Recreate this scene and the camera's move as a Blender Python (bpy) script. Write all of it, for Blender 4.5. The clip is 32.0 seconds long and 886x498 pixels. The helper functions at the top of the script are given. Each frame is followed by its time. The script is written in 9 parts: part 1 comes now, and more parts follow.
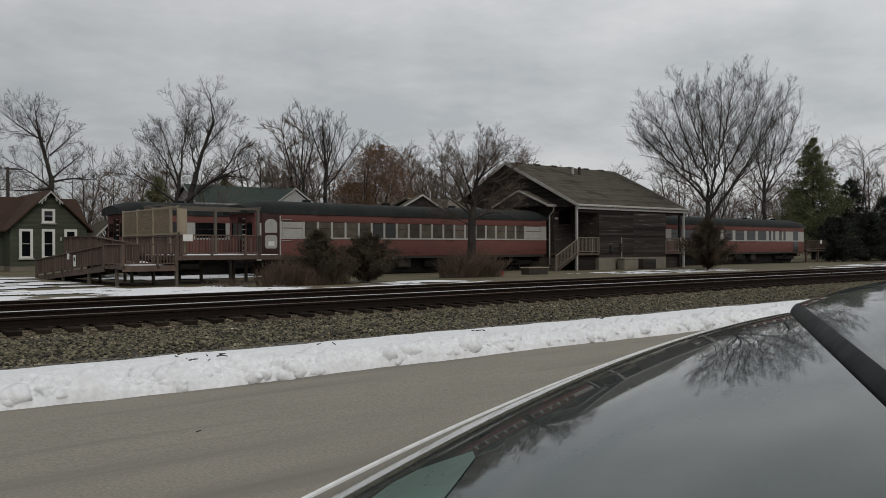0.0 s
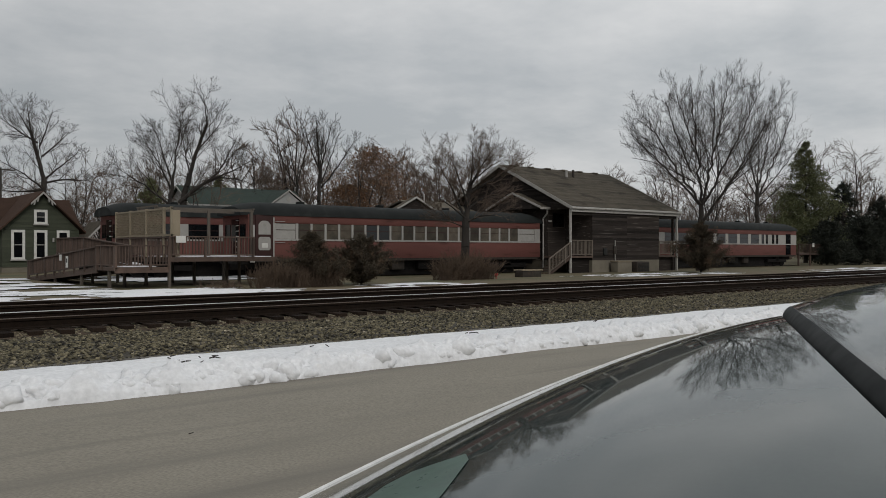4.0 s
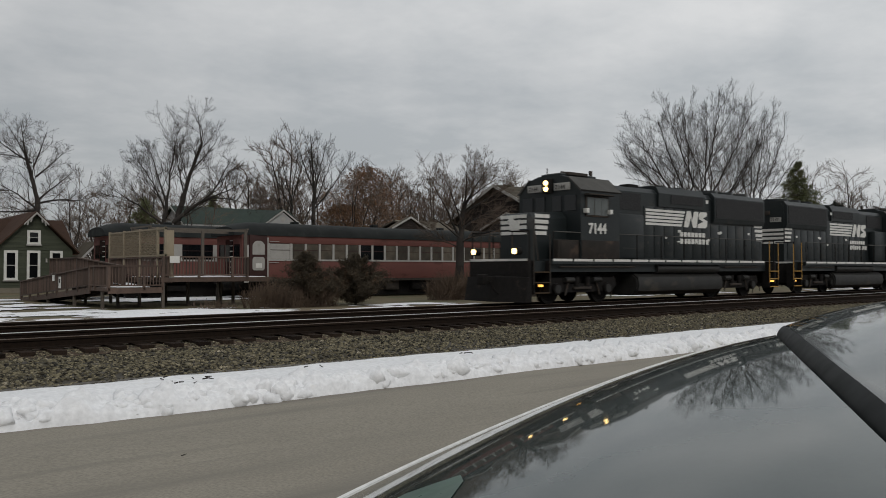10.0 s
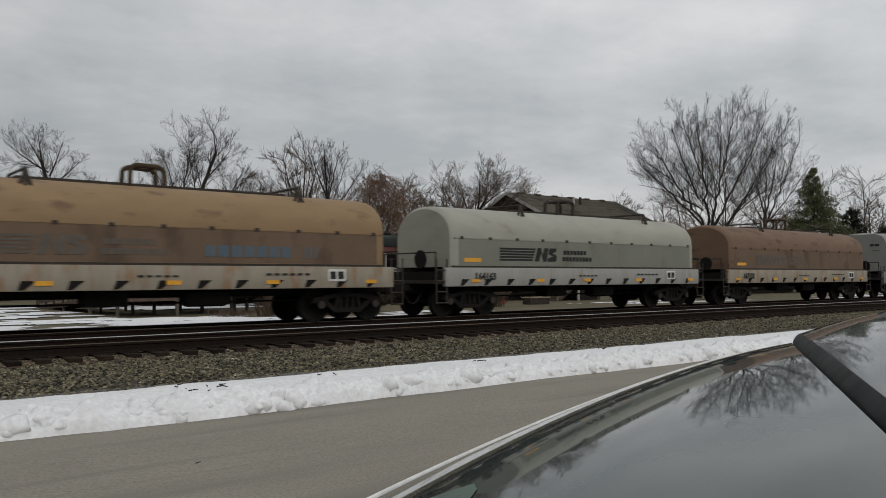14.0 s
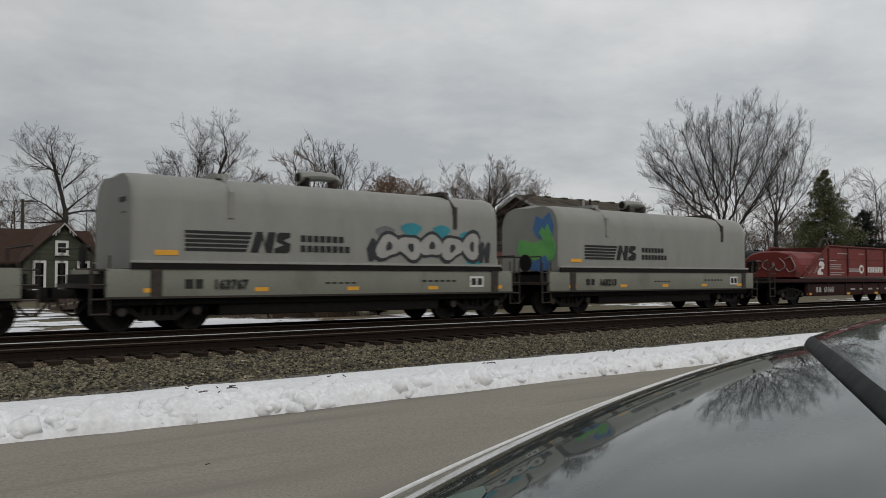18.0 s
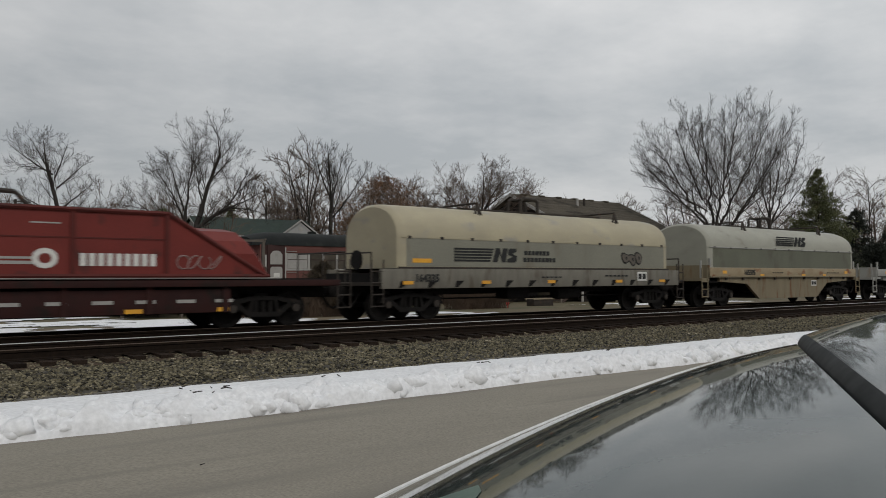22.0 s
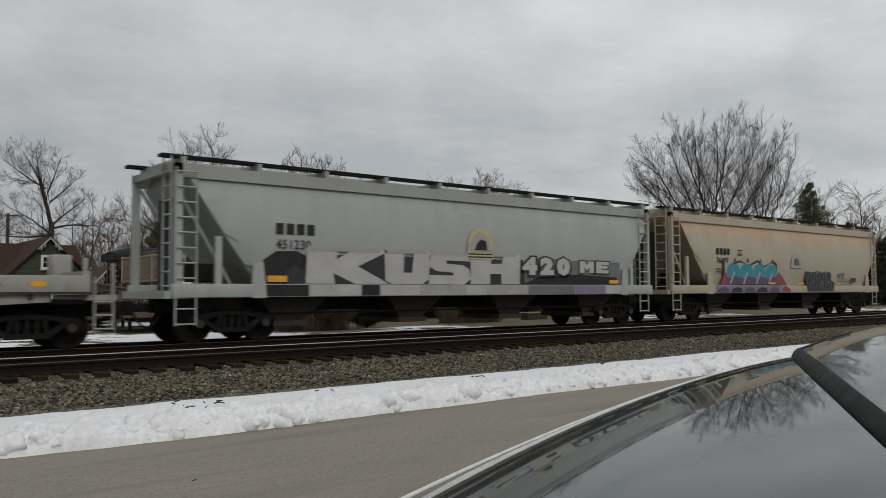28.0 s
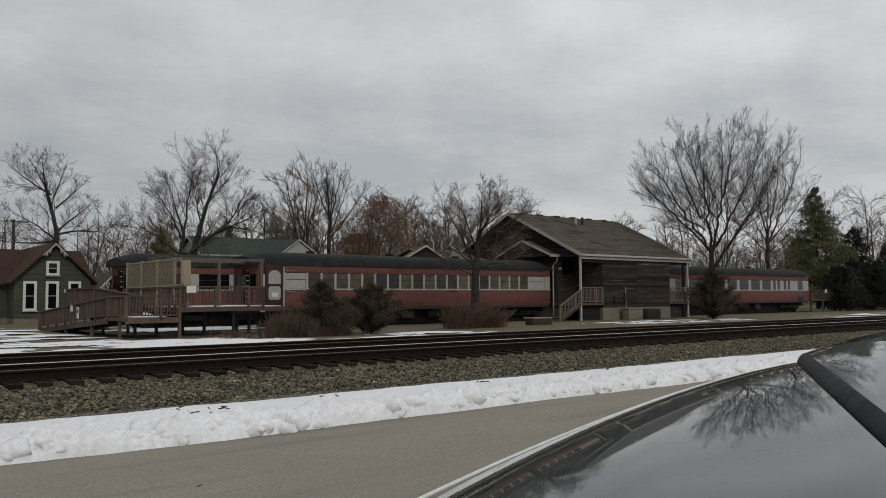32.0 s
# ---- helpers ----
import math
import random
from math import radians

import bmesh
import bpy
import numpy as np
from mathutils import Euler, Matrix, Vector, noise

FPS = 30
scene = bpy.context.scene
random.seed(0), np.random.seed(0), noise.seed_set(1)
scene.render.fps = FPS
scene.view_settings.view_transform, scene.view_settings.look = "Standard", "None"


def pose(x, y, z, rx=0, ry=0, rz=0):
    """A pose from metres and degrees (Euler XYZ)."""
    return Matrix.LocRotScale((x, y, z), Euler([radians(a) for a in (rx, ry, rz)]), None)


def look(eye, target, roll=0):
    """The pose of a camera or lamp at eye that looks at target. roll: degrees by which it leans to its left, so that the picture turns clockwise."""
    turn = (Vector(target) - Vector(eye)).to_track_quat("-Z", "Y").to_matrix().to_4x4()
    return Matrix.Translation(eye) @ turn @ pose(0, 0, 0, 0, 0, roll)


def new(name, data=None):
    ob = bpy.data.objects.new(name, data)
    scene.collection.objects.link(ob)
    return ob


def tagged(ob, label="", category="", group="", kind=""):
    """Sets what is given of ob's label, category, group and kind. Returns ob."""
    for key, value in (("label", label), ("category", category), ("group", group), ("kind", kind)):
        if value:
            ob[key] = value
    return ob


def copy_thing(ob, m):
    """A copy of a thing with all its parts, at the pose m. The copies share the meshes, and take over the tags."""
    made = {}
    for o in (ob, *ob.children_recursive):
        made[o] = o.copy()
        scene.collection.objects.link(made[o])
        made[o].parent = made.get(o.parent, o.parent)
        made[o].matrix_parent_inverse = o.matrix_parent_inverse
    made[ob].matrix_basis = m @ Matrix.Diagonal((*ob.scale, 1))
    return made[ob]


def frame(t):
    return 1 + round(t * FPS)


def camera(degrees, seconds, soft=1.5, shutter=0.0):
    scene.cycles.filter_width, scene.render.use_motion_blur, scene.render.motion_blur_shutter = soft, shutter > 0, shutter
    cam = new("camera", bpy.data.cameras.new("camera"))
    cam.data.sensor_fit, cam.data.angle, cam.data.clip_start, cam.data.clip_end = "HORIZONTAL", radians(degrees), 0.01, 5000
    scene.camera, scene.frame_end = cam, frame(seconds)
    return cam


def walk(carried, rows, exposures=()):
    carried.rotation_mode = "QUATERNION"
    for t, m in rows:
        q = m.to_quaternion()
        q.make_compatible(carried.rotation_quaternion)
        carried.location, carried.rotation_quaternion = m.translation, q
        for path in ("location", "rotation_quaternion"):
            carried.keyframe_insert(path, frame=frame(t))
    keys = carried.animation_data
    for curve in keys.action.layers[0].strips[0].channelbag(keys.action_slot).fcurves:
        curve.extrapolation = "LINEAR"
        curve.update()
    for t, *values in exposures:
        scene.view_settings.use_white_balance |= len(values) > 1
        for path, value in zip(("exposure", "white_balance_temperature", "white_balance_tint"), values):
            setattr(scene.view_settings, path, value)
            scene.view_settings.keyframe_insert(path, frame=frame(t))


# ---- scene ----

# ---- camera: held still over a parked car, swaying a little ----
EYE = Vector((0.0, 0.0, 1.666))
cam = camera(57.12, 32.0, soft=0.9, shutter=0.2)
SWAY = [  # seconds, turn to the left of +y, tilt, lean, in degrees
    (0, -39.47, -0.13, -0.14), (0.5, -39.53, -0.16, -0.11), (1, -39.59, -0.31, -0.04), (1.5, -39.65, -0.36, 0.01),
    (2, -39.73, -0.40, 0.05), (2.5, -39.76, -0.34, 0.02), (3, -39.83, -0.21, 0.11), (3.5, -39.88, -0.15, 0.06),
    (5.5, -40.04, 0.83, -0.09), (6, -40.08, 0.92, -0.17), (6.5, -40.13, 0.90, -0.12), (7, -40.21, 0.99, -0.13),
    (7.5, -40.24, 1.08, -0.05), (8, -40.29, 1.14, -0.04), (8.5, -40.32, 1.21, 0.01), (9, -40.34, 1.31, 0.01),
    (9.5, -40.34, 1.37, 0.01), (10, -40.31, 1.43, -0.05), (10.5, -40.32, 1.49, -0.06), (11, -40.33, 1.53, -0.03),
    (11.5, -40.31, 1.59, -0.09), (12, -40.18, 1.69, -0.09), (12.5, -40.02, 1.74, 0.06), (13, -39.80, 1.85, -0.03),
    (13.5, -39.60, 1.95, -0.07), (14, -39.39, 1.97, -0.13), (14.5, -39.21, 2.02, -0.14), (16.5, -38.66, 2.15, -0.21),
    (17, -38.57, 2.20, -0.16), (17.5, -38.61, 2.18, -0.14), (18, -38.72, 2.12, -0.08), (18.5, -38.75, 2.10, -0.11),
    (19, -38.79, 2.05, -0.14), (19.5, -38.83, 2.04, -0.16), (20, -38.89, 1.99, -0.15), (20.5, -38.95, 1.95, -0.10),
    (21, -39.00, 1.92, -0.16), (21.5, -39.05, 1.91, -0.20), (22, -39.12, 2.08, -0.21), (22.5, -39.20, 2.16, -0.26),
    (23, -39.28, 2.28, -0.29), (23.5, -39.37, 2.40, -0.28), (24, -39.40, 2.50, -0.32), (24.5, -39.42, 2.57, -0.29),
    (25, -39.44, 2.69, -0.33), (25.5, -39.45, 2.72, -0.38), (27.5, -39.59, 3.00, -0.36), (28, -39.55, 3.05, -0.29),
    (28.5, -39.47, 3.12, -0.26), (29, -39.42, 3.19, -0.30), (29.5, -39.44, 3.26, -0.28), (30, -39.41, 3.30, -0.29),
    (30.5, -39.33, 3.36, -0.29), (31, -39.32, 3.36, -0.25), (31.5, -39.28, 3.42, -0.29), (32, -39.24, 3.43, -0.36)]


def held(yaw, pitch, lean):
    a, b = radians(yaw), radians(pitch)
    ahead = Vector((-math.sin(a) * math.cos(b), math.cos(a) * math.cos(b), math.sin(b)))
    return look(EYE, EYE + ahead, lean)


walk(cam, [(t, held(y, p, r)) for t, y, p, r in SWAY], exposures=((0, 0.0), (32, 0.0)))

# ---- world: a bright overcast, brighter overhead ----
world = bpy.data.worlds.new("overcast_sky")
scene.world = world
world.use_nodes = True
wn, wl = world.node_tree.nodes, world.node_tree.links
wn.clear()
w_out, w_bg = wn.new("ShaderNodeOutputWorld"), wn.new("ShaderNodeBackground")
sky = wn.new("ShaderNodeTexSky")
sky.sky_type, sky.sun_disc = "NISHITA", False
sky.sun_elevation, sky.sun_rotation = radians(38), radians(200)
w_co, w_sep = wn.new("ShaderNodeTexCoord"), wn.new("ShaderNodeSeparateXYZ")
wl.new(w_co.outputs["Generated"], w_sep.inputs[0])


def w_math(op, a, b=0.0):
    n = wn.new("ShaderNodeMath")
    n.operation = op
    for k, v in enumerate((a, b)):
        if isinstance(v, (int, float)):
            n.inputs[k].default_value = v
        else:
            wl.new(v, n.inputs[k])
    return n.outputs[0]


up = w_math("MAXIMUM", w_sep.outputs[2], 0.0)
deep = w_math("ADD", up, 0.16)
w_vec = wn.new("ShaderNodeCombineXYZ")
wl.new(w_math("DIVIDE", w_sep.outputs[0], deep), w_vec.inputs[0])
wl.new(w_math("DIVIDE", w_sep.outputs[1], deep), w_vec.inputs[1])
clouds = []
for scale, detail, rough in ((0.62, 6.0, 0.6), (2.6, 7.0, 0.62)):
    n = wn.new("ShaderNodeTexNoise")
    n.inputs["Scale"].default_value, n.inputs["Detail"].default_value, n.inputs["Roughness"].default_value = scale, detail, rough
    wl.new(w_vec.outputs[0], n.inputs["Vector"])
    clouds.append(n.outputs["Fac"])
mix_c = w_math("ADD", w_math("MULTIPLY", clouds[0], 0.72), w_math("MULTIPLY", clouds[1], 0.28))
w_ramp = wn.new("ShaderNodeValToRGB")
w_ramp.color_ramp.elements[0].position, w_ramp.color_ramp.elements[1].position = 0.4, 0.61
w_ramp.color_ramp.elements[0].color = (0.395, 0.415, 0.43, 1)
w_ramp.color_ramp.elements[1].color = (0.565, 0.57, 0.572, 1)
wl.new(mix_c, w_ramp.inputs[0])
# overcast brightens towards the zenith, and a little towards the east
grow = w_math("MULTIPLY", w_math("ADD", w_math("MULTIPLY", up, 0.75), 0.86), w_math("ADD", w_math("MULTIPLY", w_sep.outputs[0], 0.3), 0.855))
w_cl = wn.new("ShaderNodeVectorMath")
w_cl.operation = "SCALE"
wl.new(w_ramp.outputs[0], w_cl.inputs[0])
wl.new(grow, w_cl.inputs["Scale"])
w_sk = wn.new("ShaderNodeVectorMath")
w_sk.operation = "SCALE"
w_sk.inputs["Scale"].default_value = 0.004
wl.new(sky.outputs[0], w_sk.inputs[0])
w_add = wn.new("ShaderNodeVectorMath")
w_add.operation = "ADD"
wl.new(w_cl.outputs[0], w_add.inputs[0])
wl.new(w_sk.outputs[0], w_add.inputs[1])
wl.new(w_add.outputs[0], w_bg.inputs["Color"])
w_bg.inputs["Strength"].default_value = 1.0
wl.new(w_bg.outputs[0], w_out.inputs[0])

sun_data = bpy.data.lights.new("veiled_sun", "SUN")
sun_data.energy, sun_data.angle, sun_data.color = 0.85, radians(25), (1.0, 0.96, 0.9)
sun = new("veiled_sun", sun_data)
sun.matrix_world = look((-14, -38, 30), (0, 0, 0))

# ---- materials ----
def surface(name, c1, c2=None, scale=6.0, rough=0.6, metal=0.0, bump=0.15, stain=None, stain_scale=1.2, stain_at=0.55,
            stretch=(1, 1, 1), fine=60.0, coat=0.0, vary=0.0, spec=0.5, stain_soft=0.12, island=0.0, speck=1.3, haze=0.03, stain_stretch=None):
    """A painted, weathered or natural surface: two tones at one scale, fine grain, stains at another, and relief."""
    m = bpy.data.materials.new(name)
    m.use_nodes = True
    nt = m.node_tree
    N, L = nt.nodes, nt.links
    bs = N["Principled BSDF"]
    co, mp = N.new("ShaderNodeTexCoord"), N.new("ShaderNodeMapping")
    mp.inputs["Scale"].default_value = stretch
    L.new(co.outputs["Object"], mp.inputs[0])
    src = mp.outputs[0]
    if vary:
        inf, off = N.new("ShaderNodeObjectInfo"), N.new("ShaderNodeVectorMath")
        off.operation = "MULTIPLY_ADD"
        L.new(inf.outputs["Random"], off.inputs[0])
        off.inputs[1].default_value = (31, 17, 23)
        L.new(src, off.inputs[2])
        src = off.outputs[0]

    def tex(s, d=5.0):
        n = N.new("ShaderNodeTexNoise")
        n.inputs["Scale"].default_value, n.inputs["Detail"].default_value = s, d
        L.new(src, n.inputs["Vector"])
        return n.outputs["Fac"]

    def ramp(f, a, b):
        n = N.new("ShaderNodeMapRange")
        n.inputs[1].default_value, n.inputs[2].default_value = a, b
        L.new(f, n.inputs[0])
        return n.outputs[0]

    def mixed(f, a, b):
        n = N.new("ShaderNodeMix")
        n.data_type = "RGBA"
        L.new(f, n.inputs[0])
        for k, v in ((6, a), (7, b)):
            if isinstance(v, tuple):
                n.inputs[k].default_value = (*v, 1)
            else:
                L.new(v, n.inputs[k])
        return n.outputs[2]

    c2 = c2 or tuple(0.72 * c for c in c1)
    grain = tex(fine, 3.0)
    base = mixed(ramp(tex(scale), 0.3, 0.7), c1, c2)
    base = mixed(ramp(grain, 0.3, speck), base, tuple(0.55 * c for c in c2))
    if stain:
        if stain_stretch:
            mp2, tx2 = N.new("ShaderNodeMapping"), N.new("ShaderNodeTexNoise")
            mp2.inputs["Scale"].default_value = stain_stretch
            L.new(co.outputs["Object"], mp2.inputs[0])
            L.new(mp2.outputs[0], tx2.inputs["Vector"])
            tx2.inputs["Scale"].default_value, tx2.inputs["Detail"].default_value = stain_scale, 7.0
            spots = tx2.outputs["Fac"]
        else:
            spots = tex(stain_scale, 7.0)
        base = mixed(ramp(spots, stain_at, stain_at + stain_soft), base, stain)
    if vary:
        hsv = N.new("ShaderNodeHueSaturation")
        L.new(base, hsv.inputs["Color"])
        val = N.new("ShaderNodeMapRange")
        val.inputs[3].default_value, val.inputs[4].default_value = 1 - vary, 1 + vary
        L.new(inf.outputs["Random"], val.inputs[0])
        L.new(val.outputs[0], hsv.inputs["Value"])
        base = hsv.outputs[0]
    if island:
        geo, hs2, vr = N.new("ShaderNodeNewGeometry"), N.new("ShaderNodeHueSaturation"), N.new("ShaderNodeMapRange")
        vr.inputs[3].default_value, vr.inputs[4].default_value = 1 - island, 1 + island
        L.new(geo.outputs["Random Per Island"], vr.inputs[0])
        L.new(vr.outputs[0], hs2.inputs["Value"])
        L.new(base, hs2.inputs["Color"])
        base = hs2.outputs[0]
    L.new(base, bs.inputs["Base Color"])
    rr = N.new("ShaderNodeMapRange")
    rr.inputs[3].default_value, rr.inputs[4].default_value = max(0.02, rough - 0.1), min(1, rough + 0.12)
    L.new(tex(scale * 2.3), rr.inputs[0])
    L.new(rr.outputs[0], bs.inputs["Roughness"])
    bs.inputs["Metallic"].default_value = metal
    bs.inputs["Specular IOR Level"].default_value = spec
    if coat:
        bs.inputs["Coat Weight"].default_value, bs.inputs["Coat Roughness"].default_value = coat, haze
    if bump:
        bp = N.new("ShaderNodeBump")
        bp.inputs["Strength"].default_value, bp.inputs["Distance"].default_value = bump, 0.02
        L.new(grain, bp.inputs["Height"])
        L.new(bp.outputs[0], bs.inputs["Normal"])
    return m


def lamp_glow(name, colour, strength):
    m = bpy.data.materials.new(name)
    m.use_nodes = True
    bs = m.node_tree.nodes["Principled BSDF"]
    bs.inputs["Base Color"].default_value = (*colour, 1)
    bs.inputs["Emission Color"].default_value = (*colour, 1)
    bs.inputs["Emission Strength"].default_value = strength
    return m


def pane_glass(name, tint, rough=0.06):
    m = bpy.data.materials.new(name)
    m.use_nodes = True
    bs = m.node_tree.nodes["Principled BSDF"]
    bs.inputs["Base Color"].default_value = (*tint, 1)
    bs.inputs["Roughness"].default_value = rough
    bs.inputs["IOR"].default_value = 1.5
    return m


M = {}
M["asphalt"] = surface("worn_asphalt", (0.295, 0.268, 0.216), (0.25, 0.227, 0.184), 1.1, 0.92, 0, 0.4, (0.17, 0.154, 0.128), 1.5, 0.53, fine=60, stretch=(0.5, 1, 1), speck=0.85, stain_soft=0.16, stain_stretch=(0.06, 1, 1))
M["snow"] = surface("old_snow", (0.87, 0.875, 0.885), (0.79, 0.795, 0.81), 1.1, 0.8, 0, 0.5, (0.66, 0.64, 0.6), 1.9, 0.63, fine=16)
M["ballast"] = surface("ballast_stone", (0.06, 0.052, 0.036), (0.034, 0.029, 0.021), 7, 0.95, 0, 0.8, (0.13, 0.112, 0.09), 9, 0.58, fine=35)
M["gravel"] = surface("fine_grey_gravel", (0.15, 0.138, 0.12), (0.09, 0.083, 0.072), 9, 0.95, 0, 0.8, (0.21, 0.195, 0.175), 12, 0.58, fine=60)
M["stone"] = surface("crushed_stone", (0.16, 0.138, 0.086), (0.079, 0.069, 0.043), 5, 0.92, 0, 0.4, (0.29, 0.255, 0.19), 4, 0.6, island=0.98)
M["rustbed"] = surface("rust_dusted_ballast", (0.095, 0.066, 0.045), (0.055, 0.039, 0.028), 6, 0.95, 0, 0.9, (0.06, 0.042, 0.03), 9, 0.58, fine=30, spec=0.15)
M["grass"] = surface("winter_grass", (0.15, 0.118, 0.062), (0.095, 0.077, 0.042), 1.6, 0.95, 0, 0.9, (0.066, 0.068, 0.03), 0.7, 0.5, fine=18, stretch=(0.45, 1, 1))
M["dirt"] = surface("trackside_dirt", (0.17, 0.13, 0.074), (0.105, 0.08, 0.047), 1.5, 0.95, 0, 0.8, (0.08, 0.075, 0.035), 0.8, 0.55, fine=18, stretch=(0.3, 1, 1))
M["tie"] = surface("creosoted_tie", (0.036, 0.023, 0.016), (0.018, 0.0125, 0.009), 8, 0.95, 0, 0.7, stretch=(6, 1, 6), vary=0.4, spec=0.15)
M["rail"] = surface("rusty_rail", (0.022, 0.0145, 0.01), (0.013, 0.0092, 0.007), 12, 0.9, 0, 0.4, spec=0.1)
M["raildull"] = surface("dull_brown_railhead", (0.14, 0.105, 0.08), (0.1, 0.072, 0.053), 3, 0.55, 0.2, 0.1, fine=30, spec=0.3)
# polished steel whose reflected sky is put into a whitish colour
M["railtop"] = surface("glint_white_railhead", (0.8, 0.8, 0.79), (0.72, 0.72, 0.71), 2, 0.5, 0.4, 0.0, fine=3)
M["black"] = surface("locomotive_black", (0.0098, 0.0136, 0.0145), (0.0138, 0.018, 0.019), 1.2, 0.45, 0, 0.06, (0.03, 0.029, 0.026), 0.9, 0.6, stretch=(1, 1, 2), spec=0.36)
M["cabgrey"] = surface("faded_grey_roof_paint", (0.085, 0.082, 0.075), (0.06, 0.058, 0.054), 2.5, 0.75, 0, 0.1, (0.04, 0.038, 0.035), 1.6, 0.58, spec=0.25)
M["grime"] = surface("brown_grime_on_black", (0.036, 0.029, 0.024), (0.022, 0.02, 0.018), 2.2, 0.8, 0, 0.15, (0.06, 0.042, 0.032), 2.0, 0.55, spec=0.2)
# opaque panes; the daylight seen through the cab is put into their grey
M["skyglass"] = surface("sky_pale_cab_glass", (0.1, 0.112, 0.108), (0.07, 0.08, 0.078), 3, 0.12, 0, 0.0, spec=0.5)
M["tankblack"] = surface("dusty_black_tank", (0.03, 0.029, 0.027), (0.02, 0.02, 0.019), 1.4, 0.55, 0, 0.1, (0.05, 0.043, 0.036), 1.2, 0.58, stretch=(1, 1, 2), spec=0.3)
M["underblack"] = surface("sooty_running_gear", (0.007, 0.0065, 0.006), (0.014, 0.012, 0.011), 6, 0.8, 0.0, 0.3, (0.03, 0.023, 0.018), 4, 0.64, spec=0.2)
M["steel"] = surface("dark_worn_steel", (0.032, 0.028, 0.025), (0.055, 0.045, 0.037), 9, 0.7, 0.0, 0.3, (0.075, 0.045, 0.03), 6, 0.6, spec=0.25)
M["white"] = surface("grimy_white_paint", (0.74, 0.73, 0.7), (0.62, 0.61, 0.57), 4, 0.55, 0, 0.08, (0.3, 0.27, 0.23), 5, 0.66)
M["yellow"] = surface("dull_yellow_paint", (0.5, 0.28, 0.055), (0.36, 0.2, 0.045), 5, 0.6, 0, 0.1)
M["orange"] = surface("amber_reflector", (0.85, 0.42, 0.03), (0.7, 0.33, 0.03), 6, 0.4, 0, 0.05)
M["grille"] = surface("dusty_grille", (0.009, 0.009, 0.01), (0.016, 0.016, 0.017), 18, 0.8, 0, 0.5, stretch=(8, 1, 1))
M["brown"] = surface("rust_brown_hood", (0.31, 0.208, 0.112), (0.25, 0.167, 0.092), 0.9, 0.72, 0, 0.12, (0.14, 0.087, 0.056), 0.8, 0.58, stretch=(1, 1, 2.5), spec=0.25)
M["olive"] = surface("pale_green_grey_hood", (0.36, 0.355, 0.295), (0.3, 0.297, 0.248), 1.1, 0.6, 0, 0.08, (0.22, 0.2, 0.16), 1.1, 0.64, stretch=(1, 1, 2))
M["beige"] = surface("yellowed_white_hood", (0.43, 0.38, 0.255), (0.355, 0.315, 0.22), 0.9, 0.6, 0, 0.08, (0.27, 0.255, 0.215), 0.8, 0.58, stretch=(1, 1, 2))
M["grey"] = surface("dull_grey_hood", (0.27, 0.27, 0.243), (0.23, 0.23, 0.21), 1.0, 0.58, 0, 0.07, (0.19, 0.18, 0.155), 0.9, 0.66, stretch=(2, 1, 0.8))
M["wellgrey"] = surface("weathered_white_frame", (0.36, 0.36, 0.335), (0.3, 0.295, 0.27), 1.4, 0.65, 0, 0.1, (0.25, 0.2, 0.15), 1.3, 0.62, stretch=(2.5, 1, 0.8))
M["dirtysill"] = surface("dirt_covered_pale_sill", (0.19, 0.178, 0.145), (0.14, 0.13, 0.105), 1.6, 0.75, 0, 0.12, (0.1, 0.085, 0.062), 1.5, 0.55, stretch=(2.5, 1, 0.7))
M["cream"] = surface("rust_streaked_cream", (0.35, 0.315, 0.25), (0.28, 0.24, 0.185), 1.3, 0.7, 0, 0.12, (0.26, 0.17, 0.1), 1.6, 0.53, stretch=(2.5, 1, 0.7))
M["redcar"] = surface("oxide_red_paint", (0.19, 0.031, 0.024), (0.15, 0.025, 0.02), 1.2, 0.55, 0, 0.08, (0.06, 0.02, 0.017), 1.3, 0.58, spec=0.25)
M["redrib"] = surface("dusty_red_rib", (0.12, 0.025, 0.02), (0.09, 0.021, 0.018), 2, 0.65, 0, 0.1, (0.05, 0.02, 0.017), 1.5, 0.58, spec=0.2)
M["rustbrown"] = surface("dark_rust_hood", (0.205, 0.13, 0.086), (0.16, 0.1, 0.068), 0.9, 0.75, 0, 0.12, (0.1, 0.064, 0.046), 0.8, 0.56, stretch=(1, 1, 2.5), spec=0.25)
M["hopgrey"] = surface("pale_grey_hopper", (0.39, 0.417, 0.395), (0.345, 0.37, 0.35), 0.8, 0.6, 0, 0.06, (0.225, 0.23, 0.222), 0.7, 0.63, stretch=(2, 1, 0.7))
M["hoptanbody"] = surface("rust_streaked_tan_side", (0.46, 0.42, 0.325), (0.4, 0.36, 0.275), 0.7, 0.6, 0, 0.07, (0.38, 0.33, 0.245), 0.75, 0.57, stretch=(1.6, 1, 0.45), stain_soft=0.25)
M["hoptan"] = surface("rust_streaked_tan_hopper", (0.46, 0.415, 0.32), (0.395, 0.35, 0.265), 0.7, 0.6, 0, 0.07, (0.4, 0.31, 0.21), 0.75, 0.57, stretch=(1.6, 1, 0.45), stain_soft=0.25)


